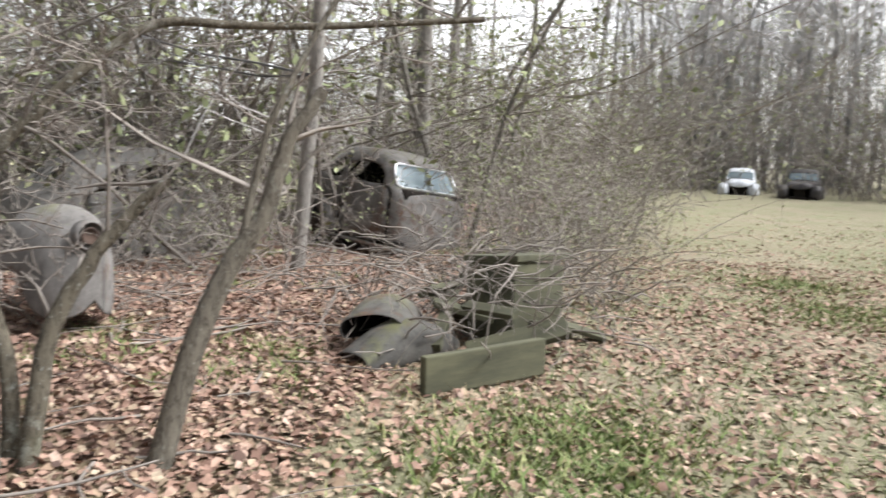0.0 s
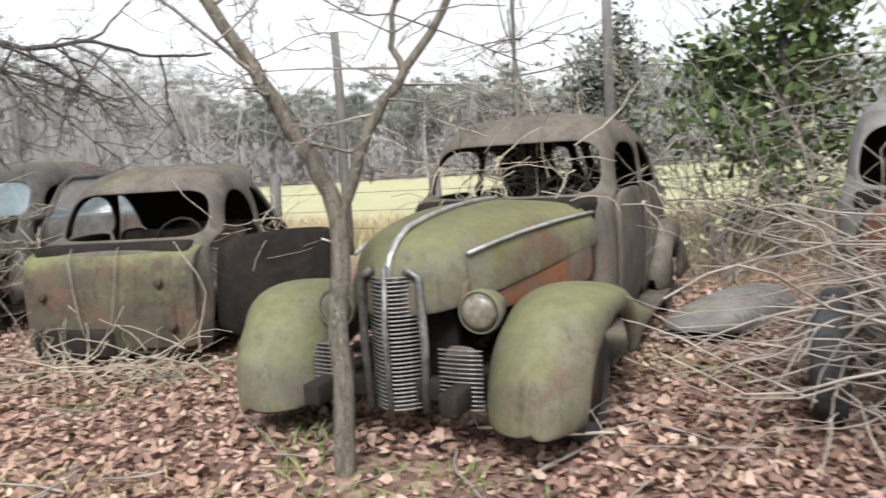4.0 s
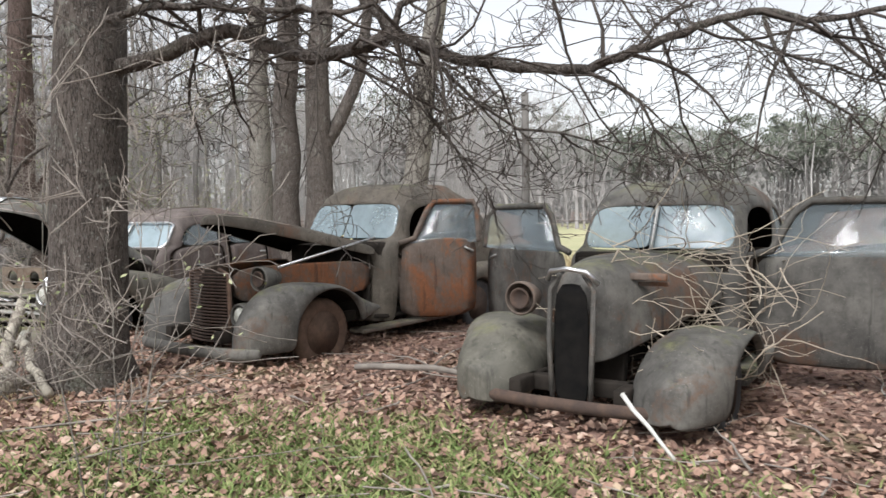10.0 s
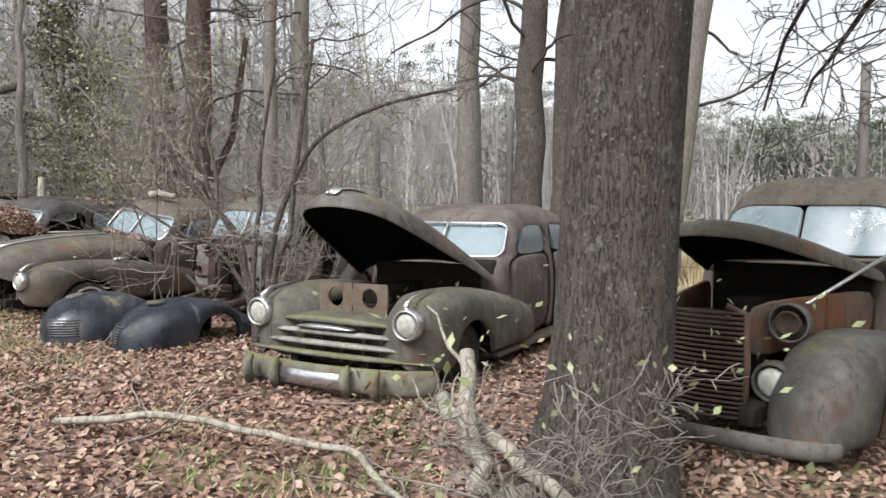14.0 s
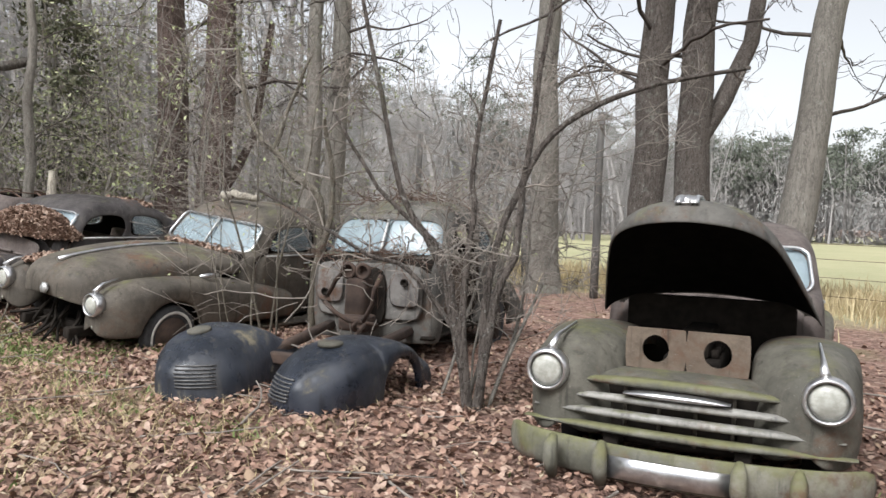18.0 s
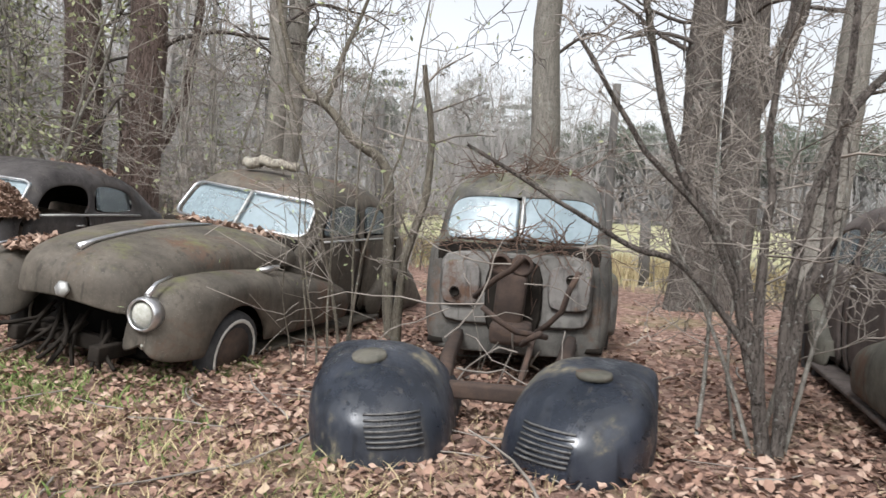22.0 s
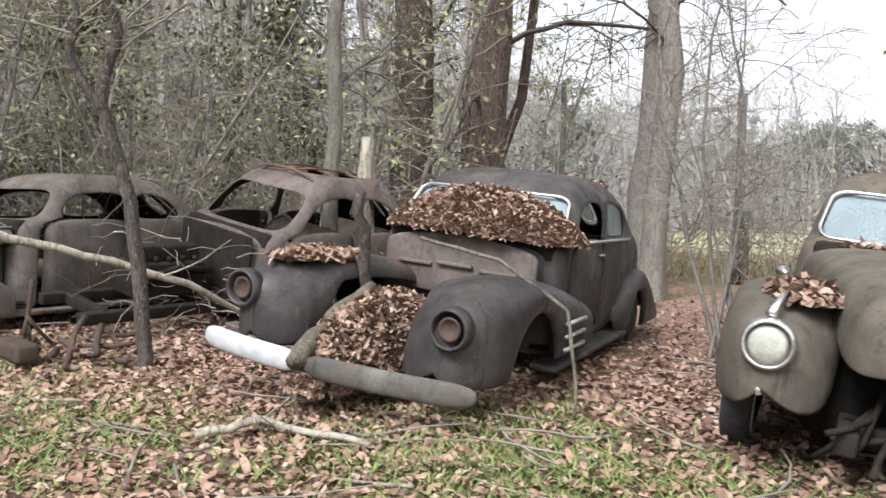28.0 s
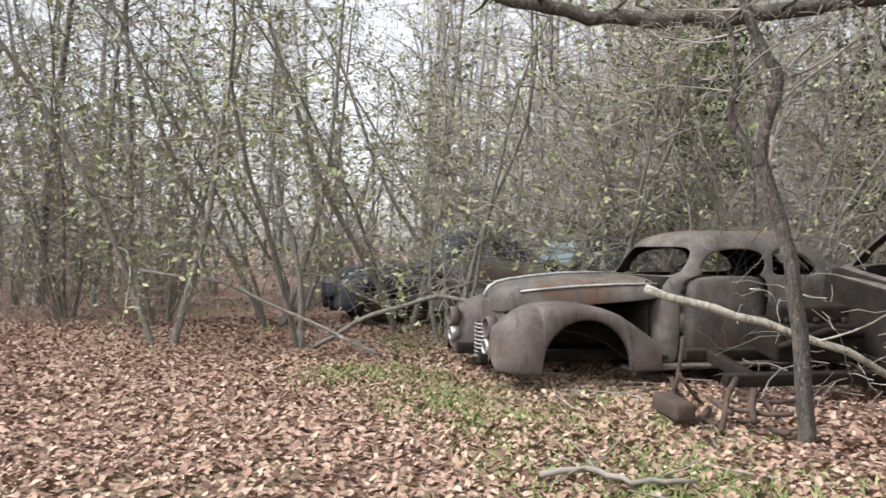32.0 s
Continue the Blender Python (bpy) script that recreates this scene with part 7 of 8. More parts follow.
def scatter_woods():
    gen = random.Random(40)
    kinds = [wood_tree(Matrix.Translation((28 + 3 * k, 6 + 2 * k, 0)), 60 + k, 11 + 1.5 * k, 0.09 + 0.03 * k) for k in range(4)]
    spots = []
    # woods at both ends of the row and behind the lane
    for _ in range(900):
        z = gen.random()
        if z < 0.36:
            p = (gen.uniform(11, 36), gen.uniform(-30, 9))
        elif z < 0.80:
            p = (gen.uniform(-52, -19.5), gen.uniform(6, 46))
        elif z < 0.9:
            p = (gen.uniform(-36, -16), gen.uniform(20, 48))
        else:
            p = (gen.uniform(-30, 20), gen.uniform(-34, -16))
        s, d = along(*p)
        if in_field(*p) or (-3.5 < d < 3.2) or (d < 3.2 and -26 < s and d > -7):
            continue
        if (p[0] > -19.5 and 0 < p[1] < 27 and p[0] < 5) or math.hypot(p[0] + 16.4, p[1] - 22.4) < 4 or math.hypot(p[0] + 20.5, p[1] - 15) < 8.5:
            continue
        if s < 26 and 2 < d < 9 and s > -9:
            continue
        if -62 < math.degrees(math.atan2(p[1] + 1.64, p[0] - 3.1)) < -33:
            continue
        if any((p[0] - q[0]) ** 2 + (p[1] - q[1]) ** 2 < 2.2 for q in spots):
            continue
        spots.append(p)
        if len(spots) >= 140:
            break
    for p in spots:
        copy_thing(gen.choice(kinds), Matrix.Translation((*p, ground_z(*p))) @ Matrix.Rotation(gen.uniform(0, 6.28), 4, "Z") @ Matrix.Scale(gen.uniform(0.75, 1.2), 4))
    bushes = [thicket(Matrix.Translation((14.0, 4.5, 0)), 80, 3.2), thicket(Matrix.Translation((12.5, -6.0, 0)), 81, 2.4, 40, 500), thicket(Matrix.Translation((-24.5, 18.0, 0)), 82, 3.8, 46, 1100)]
    at = [(13.8, -2.0), (9.6, 2.6), (10.8, 5.0), (12.4, 3.2), (14.2, 1.4),
          (9.6, 7.0), (7.4, 5.7), (15.2, -4.2), (15.8, -7.2), (17.4, -2.4), (18.0, -10.0), (14.6, -8.4), (18.6, -5.6), (20.4, -12.0), (16.6, 3.4),
          (-20.0, 18.2), (-21.6, 19.2), (-18.6, 20.4), (-20.4, 21.6), (-23.2, 20.6), (-26.4, 19.4), (-29.6, 17.2),
          (-22.6, 23.4), (-25.4, 22.4), (-28.4, 21.0), (-30.6, 14.0), (-31.4, 19.0), (-28.9, 12.0), (-33.5, 16.0), (-19.4, 24.4), (-16.6, 25.6), (-14.9, 24.6), (-12.2, 24.4), (-10.4, 23.4), (-9.2, 21.6),
          (-18.2, 18.9), (-36, 13.5), (-34, 11.0)]
    for p in at:
        copy_thing(gen.choice(bushes), Matrix.Translation((*p, ground_z(*p))) @ Matrix.Rotation(gen.uniform(0, 6.28), 4, "Z") @ Matrix.Scale(gen.uniform(0.8, 1.2), 4))
    # taller tangles that close the view at the start and along the lane's far end
    for _ in range(36):
        z = gen.random()
        p = (gen.uniform(12, 25), gen.uniform(-9.5, 5)) if z < 0.38 else (gen.uniform(24, 38), gen.uniform(-36, -9))
        aim = math.degrees(math.atan2(p[1] + 1.64, p[0] - 3.1))
        if in_field(*p) or (p[1] < -5.5 - 0.6 * (p[0] - 12) and p[0] < 26) or (abs(aim + 41) < 6 and p[0] < 38):
            continue
        copy_thing(gen.choice(bushes), Matrix.Translation((*p, 0)) @ Matrix.Rotation(gen.uniform(0, 6.28), 4, "Z") @ Matrix.Scale(gen.uniform(1.7, 2.6), 4))
    for p in ((31.5, -20.5), (39.0, -31.0), (36.5, -34.0), (41.0, -27.0), (32.0, -36.0), (36.5, -22.5), (41.5, -34.0), (38.5, -37.0), (29.5, -33.5), (38.5, -25.0), (35.8, -19.5), (27.0, -35.0)):
        copy_thing(gen.choice(bushes), Matrix.Translation((*p, 0)) @ Matrix.Rotation(gen.uniform(0, 6.28), 4, "Z") @ Matrix.Scale(gen.uniform(2.2, 3.2), 4))
    for p in ((10.4, -4.9), (11.4, -5.6), (12.0, -2.2), (9.6, -5.4), (12.6, -0.8)):
        copy_thing(gen.choice(bushes), Matrix.Translation((*p, 0)) @ Matrix.Rotation(gen.uniform(0, 6.28), 4, "Z") @ Matrix.Scale(gen.uniform(0.5, 0.7), 4))
    # slender leafy trees that close both ends of the row
    slim = [understory(Matrix.Translation((-23.75, 13.8, 0)), 95, 6.5, 2), understory(Matrix.Translation((-22.6, 15.2, 0)), 96, 5.0, 4, 1700), understory(Matrix.Translation((-26.2, 14.6, 0)), 97, 8.0, 3, 1900)]
    for p in ((-21.5, 16.9), (-24.6, 16.0), (-27.4, 13.2), (-25.6, 18.2), (-28.6, 16.4), (-29.8, 12.4), (-23.4, 18.6), (-20.6, 19.0), (-31.6, 14.8), (-27.2, 20.4), (-22.0, 21.4), (-30.4, 18.8), (-33.6, 12.2), (-18.2, 21.2),
              (-34.5, 17.2), (-25.0, 12.4), (-32.4, 10.4), (-36.4, 10.2), (-37.5, 14.6), (-20.0, 23.2), (-16.8, 19.8), (-24.2, 23.0), (-39.5, 11.6), (-35.0, 21.0), (-29.0, 23.0), (-18.6, 26.0), (-15.0, 26.5),
              (17.0, 3.5), (18.5, 1.2), (19.5, 4.2), (21.5, 2.2), (16.0, 5.6), (22.0, -0.5), (24.0, 3.0), (18.0, 6.5), (11.2, 2.2), (14.6, -1.2), (15.4, -1.0), (14.4, -5.8), (16.8, -6.4), (18.2, -2.4), (17.2, 1.6), (19.6, -7.8), (21.2, -4.2), (22.4, -9.6), (20.4, 0.4), (24.2, -6.6), (25.6, -12.0), (13.0, 5.6), (15.6, 4.0)):
        copy_thing(gen.choice(slim), Matrix.Translation((*p, ground_z(*p))) @ Matrix.Rotation(gen.uniform(0, 6.28), 4, "Z") @ Matrix.Scale(gen.uniform(0.85, 1.3), 4))
    off_lane = lambda x, y: not -4.0 < along(x, y)[1] < 3.0
    wood_mass("crowded bare grey woods beyond the last cars", mass_spots(120, (-66, -27, -4, 52), 71, lambda x, y: off_lane(x, y) or x < -46), 72)
    wood_mass("crowded bare grey woods beyond the lane's start", mass_spots(120, (20, 62, -56, 12), 73, lambda x, y: (off_lane(x, y) or x > 36) and not (-54 < math.degrees(math.atan2(y + 1.64, x - 3.1)) < -34 and math.hypot(x, y) < 48)), 74)
    wood_mass("bare grey woods beyond the lane's end", mass_spots(80, (39, 68, -62, -26), 79, lambda x, y: True), 80, 12, 17)
    wood_mass("bare grey woods beside the pasture", mass_spots(40, (-34, -16.5, 25, 44), 75, lambda x, y: True), 76, 9, 14)
    far = random.Random(77)
    wood_mass("hazy grey woods across the pasture", [(far.uniform(-46, 6), far.uniform(60, 74)) for _ in range(80)], 78, 8, 12, 20)
    # small leafy trees at the far end of the row
    for k, p in enumerate(((-21.0, 17.6), (-19.7, 17.9))):
        sapling(p[0], p[1], 4, 5.0, 0.04, "slender olive-leaved tree by the last cars", 90 + k, 0.3, leaves=900, name="tree", category="tree")


def slivers(name, pts, length, width, material, seed):
    """Many thin upright-leaning twigs as narrow quads."""
    g = np.random.default_rng(seed)
    p = np.asarray(pts, dtype=float)
    n = len(p)
    u = g.normal(size=(n, 3)) * np.array([0.7, 0.7, 0.5]) + np.array([0, 0, 0.75])
    u /= np.linalg.norm(u, axis=1, keepdims=True)
    v = np.cross(u, g.normal(size=(n, 3)))
    v /= np.linalg.norm(v, axis=1, keepdims=True)
    s, w = length * g.uniform(0.5, 1.4, (n, 1)), width * g.uniform(0.6, 1.3, (n, 1))
    quad = np.stack([p - v * w, p + v * w, p + u * s + v * w * 0.4, p + u * s - v * w * 0.4], 1).reshape(-1, 3)
    return soup(name, quad, np.arange(4 * n).reshape(-1, 4), material)


def far_line(u):
    """The bowed edge of the woods beyond the pasture, and the height of its trees."""
    rise = min(1.0, max(0.0, (u - 0.50) / 0.36))
    return mix(75, -52, u), mix(28, 62, u) + 42 * math.sin(max(0, min(1, u)) * math.pi), 1.0 + 0.75 * rise * rise * (3 - 2 * rise)


def far_woods():
    """The tree line beyond the pasture, one mass of trunks and crowns."""
    gen = np.random.default_rng(9)
    tr, cr, bare = Twigs(4), [], []
    for _ in range(620):
        u = gen.uniform(-0.25, 1.15)
        x, y, tall = far_line(u)
        x, y = x + gen.normal(0, 5.0), y + abs(gen.normal(0, 6.0)) - 1.5
        pine = gen.random() < (0.78 if u < 0.70 else 0.45)
        h = gen.uniform(7.5, 11.5) * tall
        p = Vector((x, y, -0.1))
        tr.add([p, p + Vector((gen.normal(0, 0.2), 0, h * 0.5)), p + Vector((gen.normal(0, 0.3), 0, h * 0.95))], 0.12, 0.05)
        if pine:
            k = gen.integers(8, 14)
            heart = np.stack([gen.normal(0, 1.2, k), gen.normal(0, 1.2, k), h * gen.uniform(0.58, 0.97, k)], 1) + np.array([x, y, 0])
            reach = 1.25 - 0.8 * np.clip((heart[:, 2] / h - 0.6) / 0.4, 0, 1)
            cr.append(np.repeat(heart, 70, axis=0) + gen.normal(size=(70 * k, 3)) * np.array([0.62, 0.62, 0.30]) * np.repeat(reach, 70)[:, None])
        else:
            q = gen.normal(size=(420, 3)) * np.array([1.4, 1.4, 0.20 * h]) + np.array([x, y, h * 0.60])
            bare.append(q[(q[:, 2] > 0.5) & (q[:, 2] < h)])
    tagged(tr.ob("far_tree_trunks", M_HAZEBARE), "far tree trunks beyond the pasture", "woods", kind="stuff")
    tagged(slivers("far_bare_crowns_hazed", np.concatenate(bare), 0.8, 0.03, M_HAZEBARE, 31), "far bare grey crowns beyond the pasture", "woods", kind="stuff")
    ob = leaf_cloud(None, np.concatenate(cr), 0.135, M_HAZENEEDLE, random.Random(3), "far_pine_crowns_hazed")
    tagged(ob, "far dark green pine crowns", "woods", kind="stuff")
    # undergrowth and crowded saplings along the far edge
    low, twigs = [], []
    for _ in range(110000):
        u = gen.uniform(-0.25, 1.15)
        x, y, tall = far_line(u)
        x, y = x + gen.normal(0, 3.5), y + gen.normal(1.0, 3.5)
        if gen.random() < 0.42:
            low.append((x, y, 4.5 * tall * gen.random() ** 1.3))
        else:
            twigs.append((x, y, 7.2 * tall * gen.random() ** 1.2))
    ob = leaf_cloud(None, low, 0.11, M_HAZEBARE, random.Random(4), "far_undergrowth")
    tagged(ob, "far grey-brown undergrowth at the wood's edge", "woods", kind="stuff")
    tagged(slivers("far_saplings", twigs, 1.1, 0.035, M_HAZEBARE, 32), "far crowded bare saplings at the wood's edge", "woods", kind="stuff")


def evergreen(x, y, h, w, n, material, size, label, seed, name="evergreen_tree"):
    gen = random.Random(seed)
    tree = thing(name, Matrix.Translation((x, y, 0)), label, "tree")
    tw = Twigs(6)
    tw.add(wander((0, 0, -0.1), (0, 0, 1), h, 7, 0.03, gen), 0.09, 0.02)
    pts = []
    for _ in range(70):
        z = gen.uniform(0.12, 0.97) * h
        a = gen.uniform(0, 6.28)
        reach = w * (1.05 - z / h) ** 0.6 * gen.uniform(0.55, 1.1)
        path = wander((0, 0, z), (math.cos(a), math.sin(a), 0.25), reach, 5, 0.12, gen)
        tw.add(path, 0.02, 0.006)
        for _ in range(n // 70):
            q = path[gen.randint(2, 5)]
            pts.append(tuple(q + Vector((gen.gauss(0, 0.17), gen.gauss(0, 0.17), gen.gauss(0, 0.15)))))
    tw.ob("trunk", M_GREYBARK, tree)
    leaf_cloud(tree, pts, size, material, gen, "crown")
    return tree


scatter_woods()
far_woods()
evergreen(8.6, 6.0, 4.6, 1.4, 5200, M_EVERGREEN, 0.075, "glossy dark evergreen tree beside the pasture", 50)
evergreen(-22.3, 20.6, 6.5, 1.9, 5000, M_EVERGREEN, 0.07, "dark evergreen bush among bare woods", 52)
evergreen(-19.8, 22.3, 8.5, 2.0, 7000, M_DUSKNEEDLE, 0.07, "tall dusky evergreen behind the pines", 53)
evergreen(8.2, 9.0, 3.4, 1.1, 4800, M_HAZENEEDLE, 0.05, "soft green cedar bush at the fence", 51)


def fence():
    one = bmesh.new()
    tube(one, [(0, 0, -0.2), (0.02, 0, 1.2), (0.0, 0.02, 2.4), (0.03, 0, 3.5)], [0.082, 0.078, 0.074, 0.070], 10)
    me = link_mesh("fence_pole", one, M_POST)
    for x, y, s in ((7.76, 8.3, 1.0), (4.49, 11.08, 1.0), (-1.14, 16.0, 1.03), (-6.9, 19.7, 1.0), (-14.23, 27.6, 1.25), (-11.0, 23.5, 1.0)):
        ob = new("fence_pole", me)
        ob.matrix_basis = Matrix.Translation((x, y, 0)) @ Matrix.Rotation(x, 4, "Z") @ Matrix.Diagonal((1, 1, s, 1))
        tagged(ob, "weathered grey wooden pole of the pasture fence", "pole", "fence poles")
    low = bmesh.new()
    tube(low, [(0, 0, -0.2), (0.01, 0, 0.7), (0, 0, 1.35)], [0.11, 0.10, 0.095], 9)
    me = link_mesh("fence_post", low, M_POST)
    gen = random.Random(6)
    pts = []
    for k in range(14):
        t = k / 13
        x, y = mix(10.5, -20.0, t), mix(6.4, 32.6, t)
        pts.append((x, y))
        ob = new("fence_post", me)
        ob.matrix_basis = Matrix.Translation((x, y, 0)) @ Matrix.Rotation(gen.uniform(0, 6), 4, "Z") @ Matrix.Rotation(gen.gauss(0, 0.04), 4, "X")
        tagged(ob, "short weathered wooden fence post", "post", "fence posts")
    wires = thing("wire_fence", Matrix.Identity(4), "rusty strands of pasture wire fence", "fence")
    for z in (0.35, 0.65, 0.95, 1.2):
        bm = bmesh.new()
        tube(bm, [(x, y, z) for x, y in pts], 0.006, 4)
        part("wire", bm, M_RUST, wires)


fence()
# ---- leaves, grass and sticks on the ground ----
def xy(s, d):
    return s * ROW.x + d * BACK.x, s * ROW.y + d * BACK.y


def green_here(x, y):
    return noise.noise(Vector((x * 0.55, y * 0.55, 7.0))) + 0.6 * noise.noise(Vector((x * 1.7, y * 1.7, 2.0)))


def litter():
    g = np.random.default_rng(12)
    near, pale = [], []
    for _ in range(170000):
        s, d = g.uniform(-13, 32), 1.4 + abs(g.normal(0, 3.8))
        if d > 12:
            continue
        x, y = xy(s, d)
        green = green_here(x, y)
        if d < 4.0 and green > 0.22 and g.random() < 0.65:
            continue
        q = (x, y, ground_z(x, y) + g.uniform(0.005, 0.045))
        (pale if g.random() < (0.09 if d > 3 else 0.24) else near).append(q)
    for _ in range(52000):
        # far lane at both ends
        s, d = (18 + abs(g.normal(0, 9)), g.uniform(-6, 4)) if g.random() < 0.55 else (-5 - abs(g.normal(0, 8)), g.uniform(-7, 5))
        x, y = xy(s, d)
        (near if g.random() < (0.6 if s > 0 else 0.25) else pale).append((x, y, ground_z(x, y) + 0.02))
    for _ in range(30000):
        # the lane's start, thick with leaves
        s, d = g.uniform(-15, -2), g.uniform(-6.5, 3.0)
        x, y = xy(s, d)
        if green_here(x, y) < 0.3 or g.random() < 0.4:
            (near if g.random() < 0.7 else pale).append((x, y, ground_z(x, y) + g.uniform(0.005, 0.03)))
    for _ in range(42000):
        # the turn of the lane by the last cars
        x, y = xy(g.uniform(17, 31), g.uniform(-4.5, 2.2))
        (near if g.random() < 0.75 else pale).append((x, y, ground_z(x, y) + g.uniform(0.005, 0.035)))
    for _ in range(16000):
        # thinner leaves over the walked side of the lane
        s, d = g.uniform(-12, 32), 1.6 - abs(g.normal(0, 4.5))
        x, y = xy(s, d)
        (near if g.random() < 0.6 else pale).append((x, y, ground_z(x, y) + g.uniform(0.0, 0.03)))
    leaf_field("leaf_litter", near, 0.0265, M_LEAF, 13, "red-brown fallen oak leaves covering the ground")
    leaf_field("pale_leaf_litter", pale, 0.024, M_PALELEAF, 14, "pale dry leaves among the litter")


def blades(name, pts, height, material, seed, label, width=0.006, lean=0.5):
    g = np.random.default_rng(seed)
    p = np.asarray(pts, dtype=float)
    n = len(p)
    a = g.uniform(0, 6.283, n)
    side = np.stack([np.cos(a), np.sin(a), 0 * a], 1) * width
    h = (height * g.uniform(0.4, 1.3, n))[:, None]
    bend = np.stack([g.normal(0, lean, n), g.normal(0, lean, n), np.ones(n)], 1)
    mid = p + bend * np.array([0.4, 0.4, 0.6]) * h
    tip = p + bend * h
    verts = np.stack([p - side, p + side, mid + side * 0.7, mid - side * 0.7, tip], 1).reshape(-1, 3)
    k = np.arange(n)[:, None] * 5
    f1 = k + np.array([0, 1, 2])
    f2 = k + np.array([0, 2, 3])
    f3 = k + np.array([3, 2, 4])
    ob = soup(name, verts, np.concatenate([f1, f2, f3], 1).reshape(-1, 3), material)
    return tagged(ob, label, "grass", kind="stuff")


def grass():
    g = np.random.default_rng(22)
    green, straw = [], []
    for _ in range(90000):
        s, d = g.uniform(-16, 34), g.uniform(1.0, 5.2)
        x, y = xy(s, d)
        v = green_here(x, y)
        if v > 0.16 + 0.10 * max(0, d - 2.6) and g.random() < 0.75:
            green.append((x, y, ground_z(x, y) - 0.01))
        elif noise.noise(Vector((x * 0.4, y * 0.4, 20))) > 0.28 and d < 3.6:
            straw.append((x, y, ground_z(x, y) - 0.01))
    spots = ((-2.3, 5.2), (-1.3, 5.2), (-0.2, 4.8), (-3.3, 6.3), (-2.2, 5.8), (-1.4, 5.4), (-3.1, 5.3), (6.1, -3.1), (6.3, -3.6), (8.6, -7.6), (10.2, -8.4), (-14.6, 12.2), (-13.7, 11.9),
             (-13.1, 11.5), (-17.0, 12.4), (-15.3, 12.5), (-14.6, 12.7), (-14.1, 12.4), (-17.1, 12.5), (-17.7, 12.4), (-19.9, 13.1), (-21.5, 13.2), (-19.1, 13.0), (-2.1, 6.1), (-3.7, 5.6))
    for cx, cy in spots:
        q = g.normal(0, 0.40, (1200, 2))
        green += [(cx + a, cy + b, ground_z(cx + a, cy + b) - 0.01) for a, b in q]
    for cx, cy, r, n in ((7.2, -3.0, 0.8, 500), (-10.6, 9.6, 0.9, 2500), (-12.2, 10.4, 0.7, 1500), (-5.6, 6.6, 0.8, 1500), (8.3, 6.5, 1.2, 4000), (11.0, 8.4, 2.0, 5000)):
        q = g.normal(0, r, (n, 2))
        straw += [(cx + a, cy + b, ground_z(cx + a, cy + b) - 0.01) for a, b in q]
    for _ in range(26000):
        # patchy short grass over the lane's start
        s, d = -3.5 - abs(g.normal(0, 9)), g.uniform(-8, 2.2)
        x, y = xy(s, d)
        v = green_here(x, y)
        if v > 0.12:
            green.append((x, y, ground_z(x, y) - 0.02))
        elif g.random() < 0.22:
            straw.append((x, y, ground_z(x, y) - 0.06))
    blades("green_grass", green, 0.072, M_GRASS, 23, "low green winter grass and weeds in the lane", 0.008, 0.9)
    blades("dry_grass", straw, 0.085, M_STRAWGRASS, 24, "pale dry grass beside the cars", 0.004, 1.0)
    tall = []
    for _ in range(26000):
        t = g.uniform(-0.1, 1.0)
        x, y = mix(10.5, -20.0, t) + g.normal(0, 1.1) + 1.2, mix(6.4, 32.6, t) + g.normal(0, 1.1) + 1.2
        tall.append((x, y, -0.02))
    blades("tall_grass", tall, 0.42, M_STRAWGRASS, 25, "tall straw-coloured grass along the fence", 0.012, 0.3)


def sticks():
    gen = random.Random(31)
    tw = Twigs(5)
    for _ in range(650):
        s, d = gen.uniform(-12, 32), 1.6 + abs(gen.gauss(0, 3.2))
        x, y = xy(s, d)
        a = gen.uniform(0, 6.28)
        r = gen.uniform(0.004, 0.011)
        z = ground_z(x, y) + 0.035
        path = [Vector((p.x, p.y, z + 0.3 * max(0, p.z - z))) for p in wander((x, y, z), (math.cos(a), math.sin(a), 0.03), gen.uniform(0.2, 1.1), 5, 0.15, gen)]
        tw.add(path, r, r * 0.5)
    tagged(tw.ob("fallen_twigs", M_TWIG), "small fallen twigs on the leaves", "twigs", kind="stuff")


litter()
grass()
sticks()


# ---- branches, brush and boards ----
for item in brush_later:
    m, label, n, lo, hi, seed, *rest = item
    keys = dict(zip(("length", "r", "material"), rest))
    brush_pile(m, label, n, lo, hi, seed, **keys)


def branch(name, pts, r, label, material, seed, fork=0):
    gen = random.Random(seed)
    tw = Twigs(9)
    pts = [Vector(p) for p in pts]
    fine = []
    for a, b in zip(pts, pts[1:]):
        for k in range(4):
            q = a.lerp(b, k / 4)
            fine.append(q + Vector((gen.gauss(0, r * 0.35), gen.gauss(0, r * 0.35), gen.gauss(0, r * 0.25))))
    fine.append(pts[-1])
    tw.add(fine, r, r * 0.7)
    shoots = []
    for _ in range(fork):
        k = gen.randint(1, len(fine) - 2)
        shoots.append(wander(fine[k], (gen.gauss(0, 1), gen.gauss(0, 1), gen.uniform(0, 0.6)), gen.uniform(0.3, 0.8), 5, 0.2, gen))
    ob = tw.ob(name, material)
    # close the sawn or broken ends
    bm = bmesh.new()
    bm.from_mesh(ob.data)
    bmesh.ops.holes_fill(bm, edges=[e for e in bm.edges if e.is_boundary])
    bm.to_mesh(ob.data)
    bm.free()
    for path in shoots:
        tw = Twigs(5)
        tw.add(path, r * 0.3, r * 0.1)
        tw.ob("side_twig", material, ob)
    return tagged(ob, label, "branch" if name != "log" else "log")


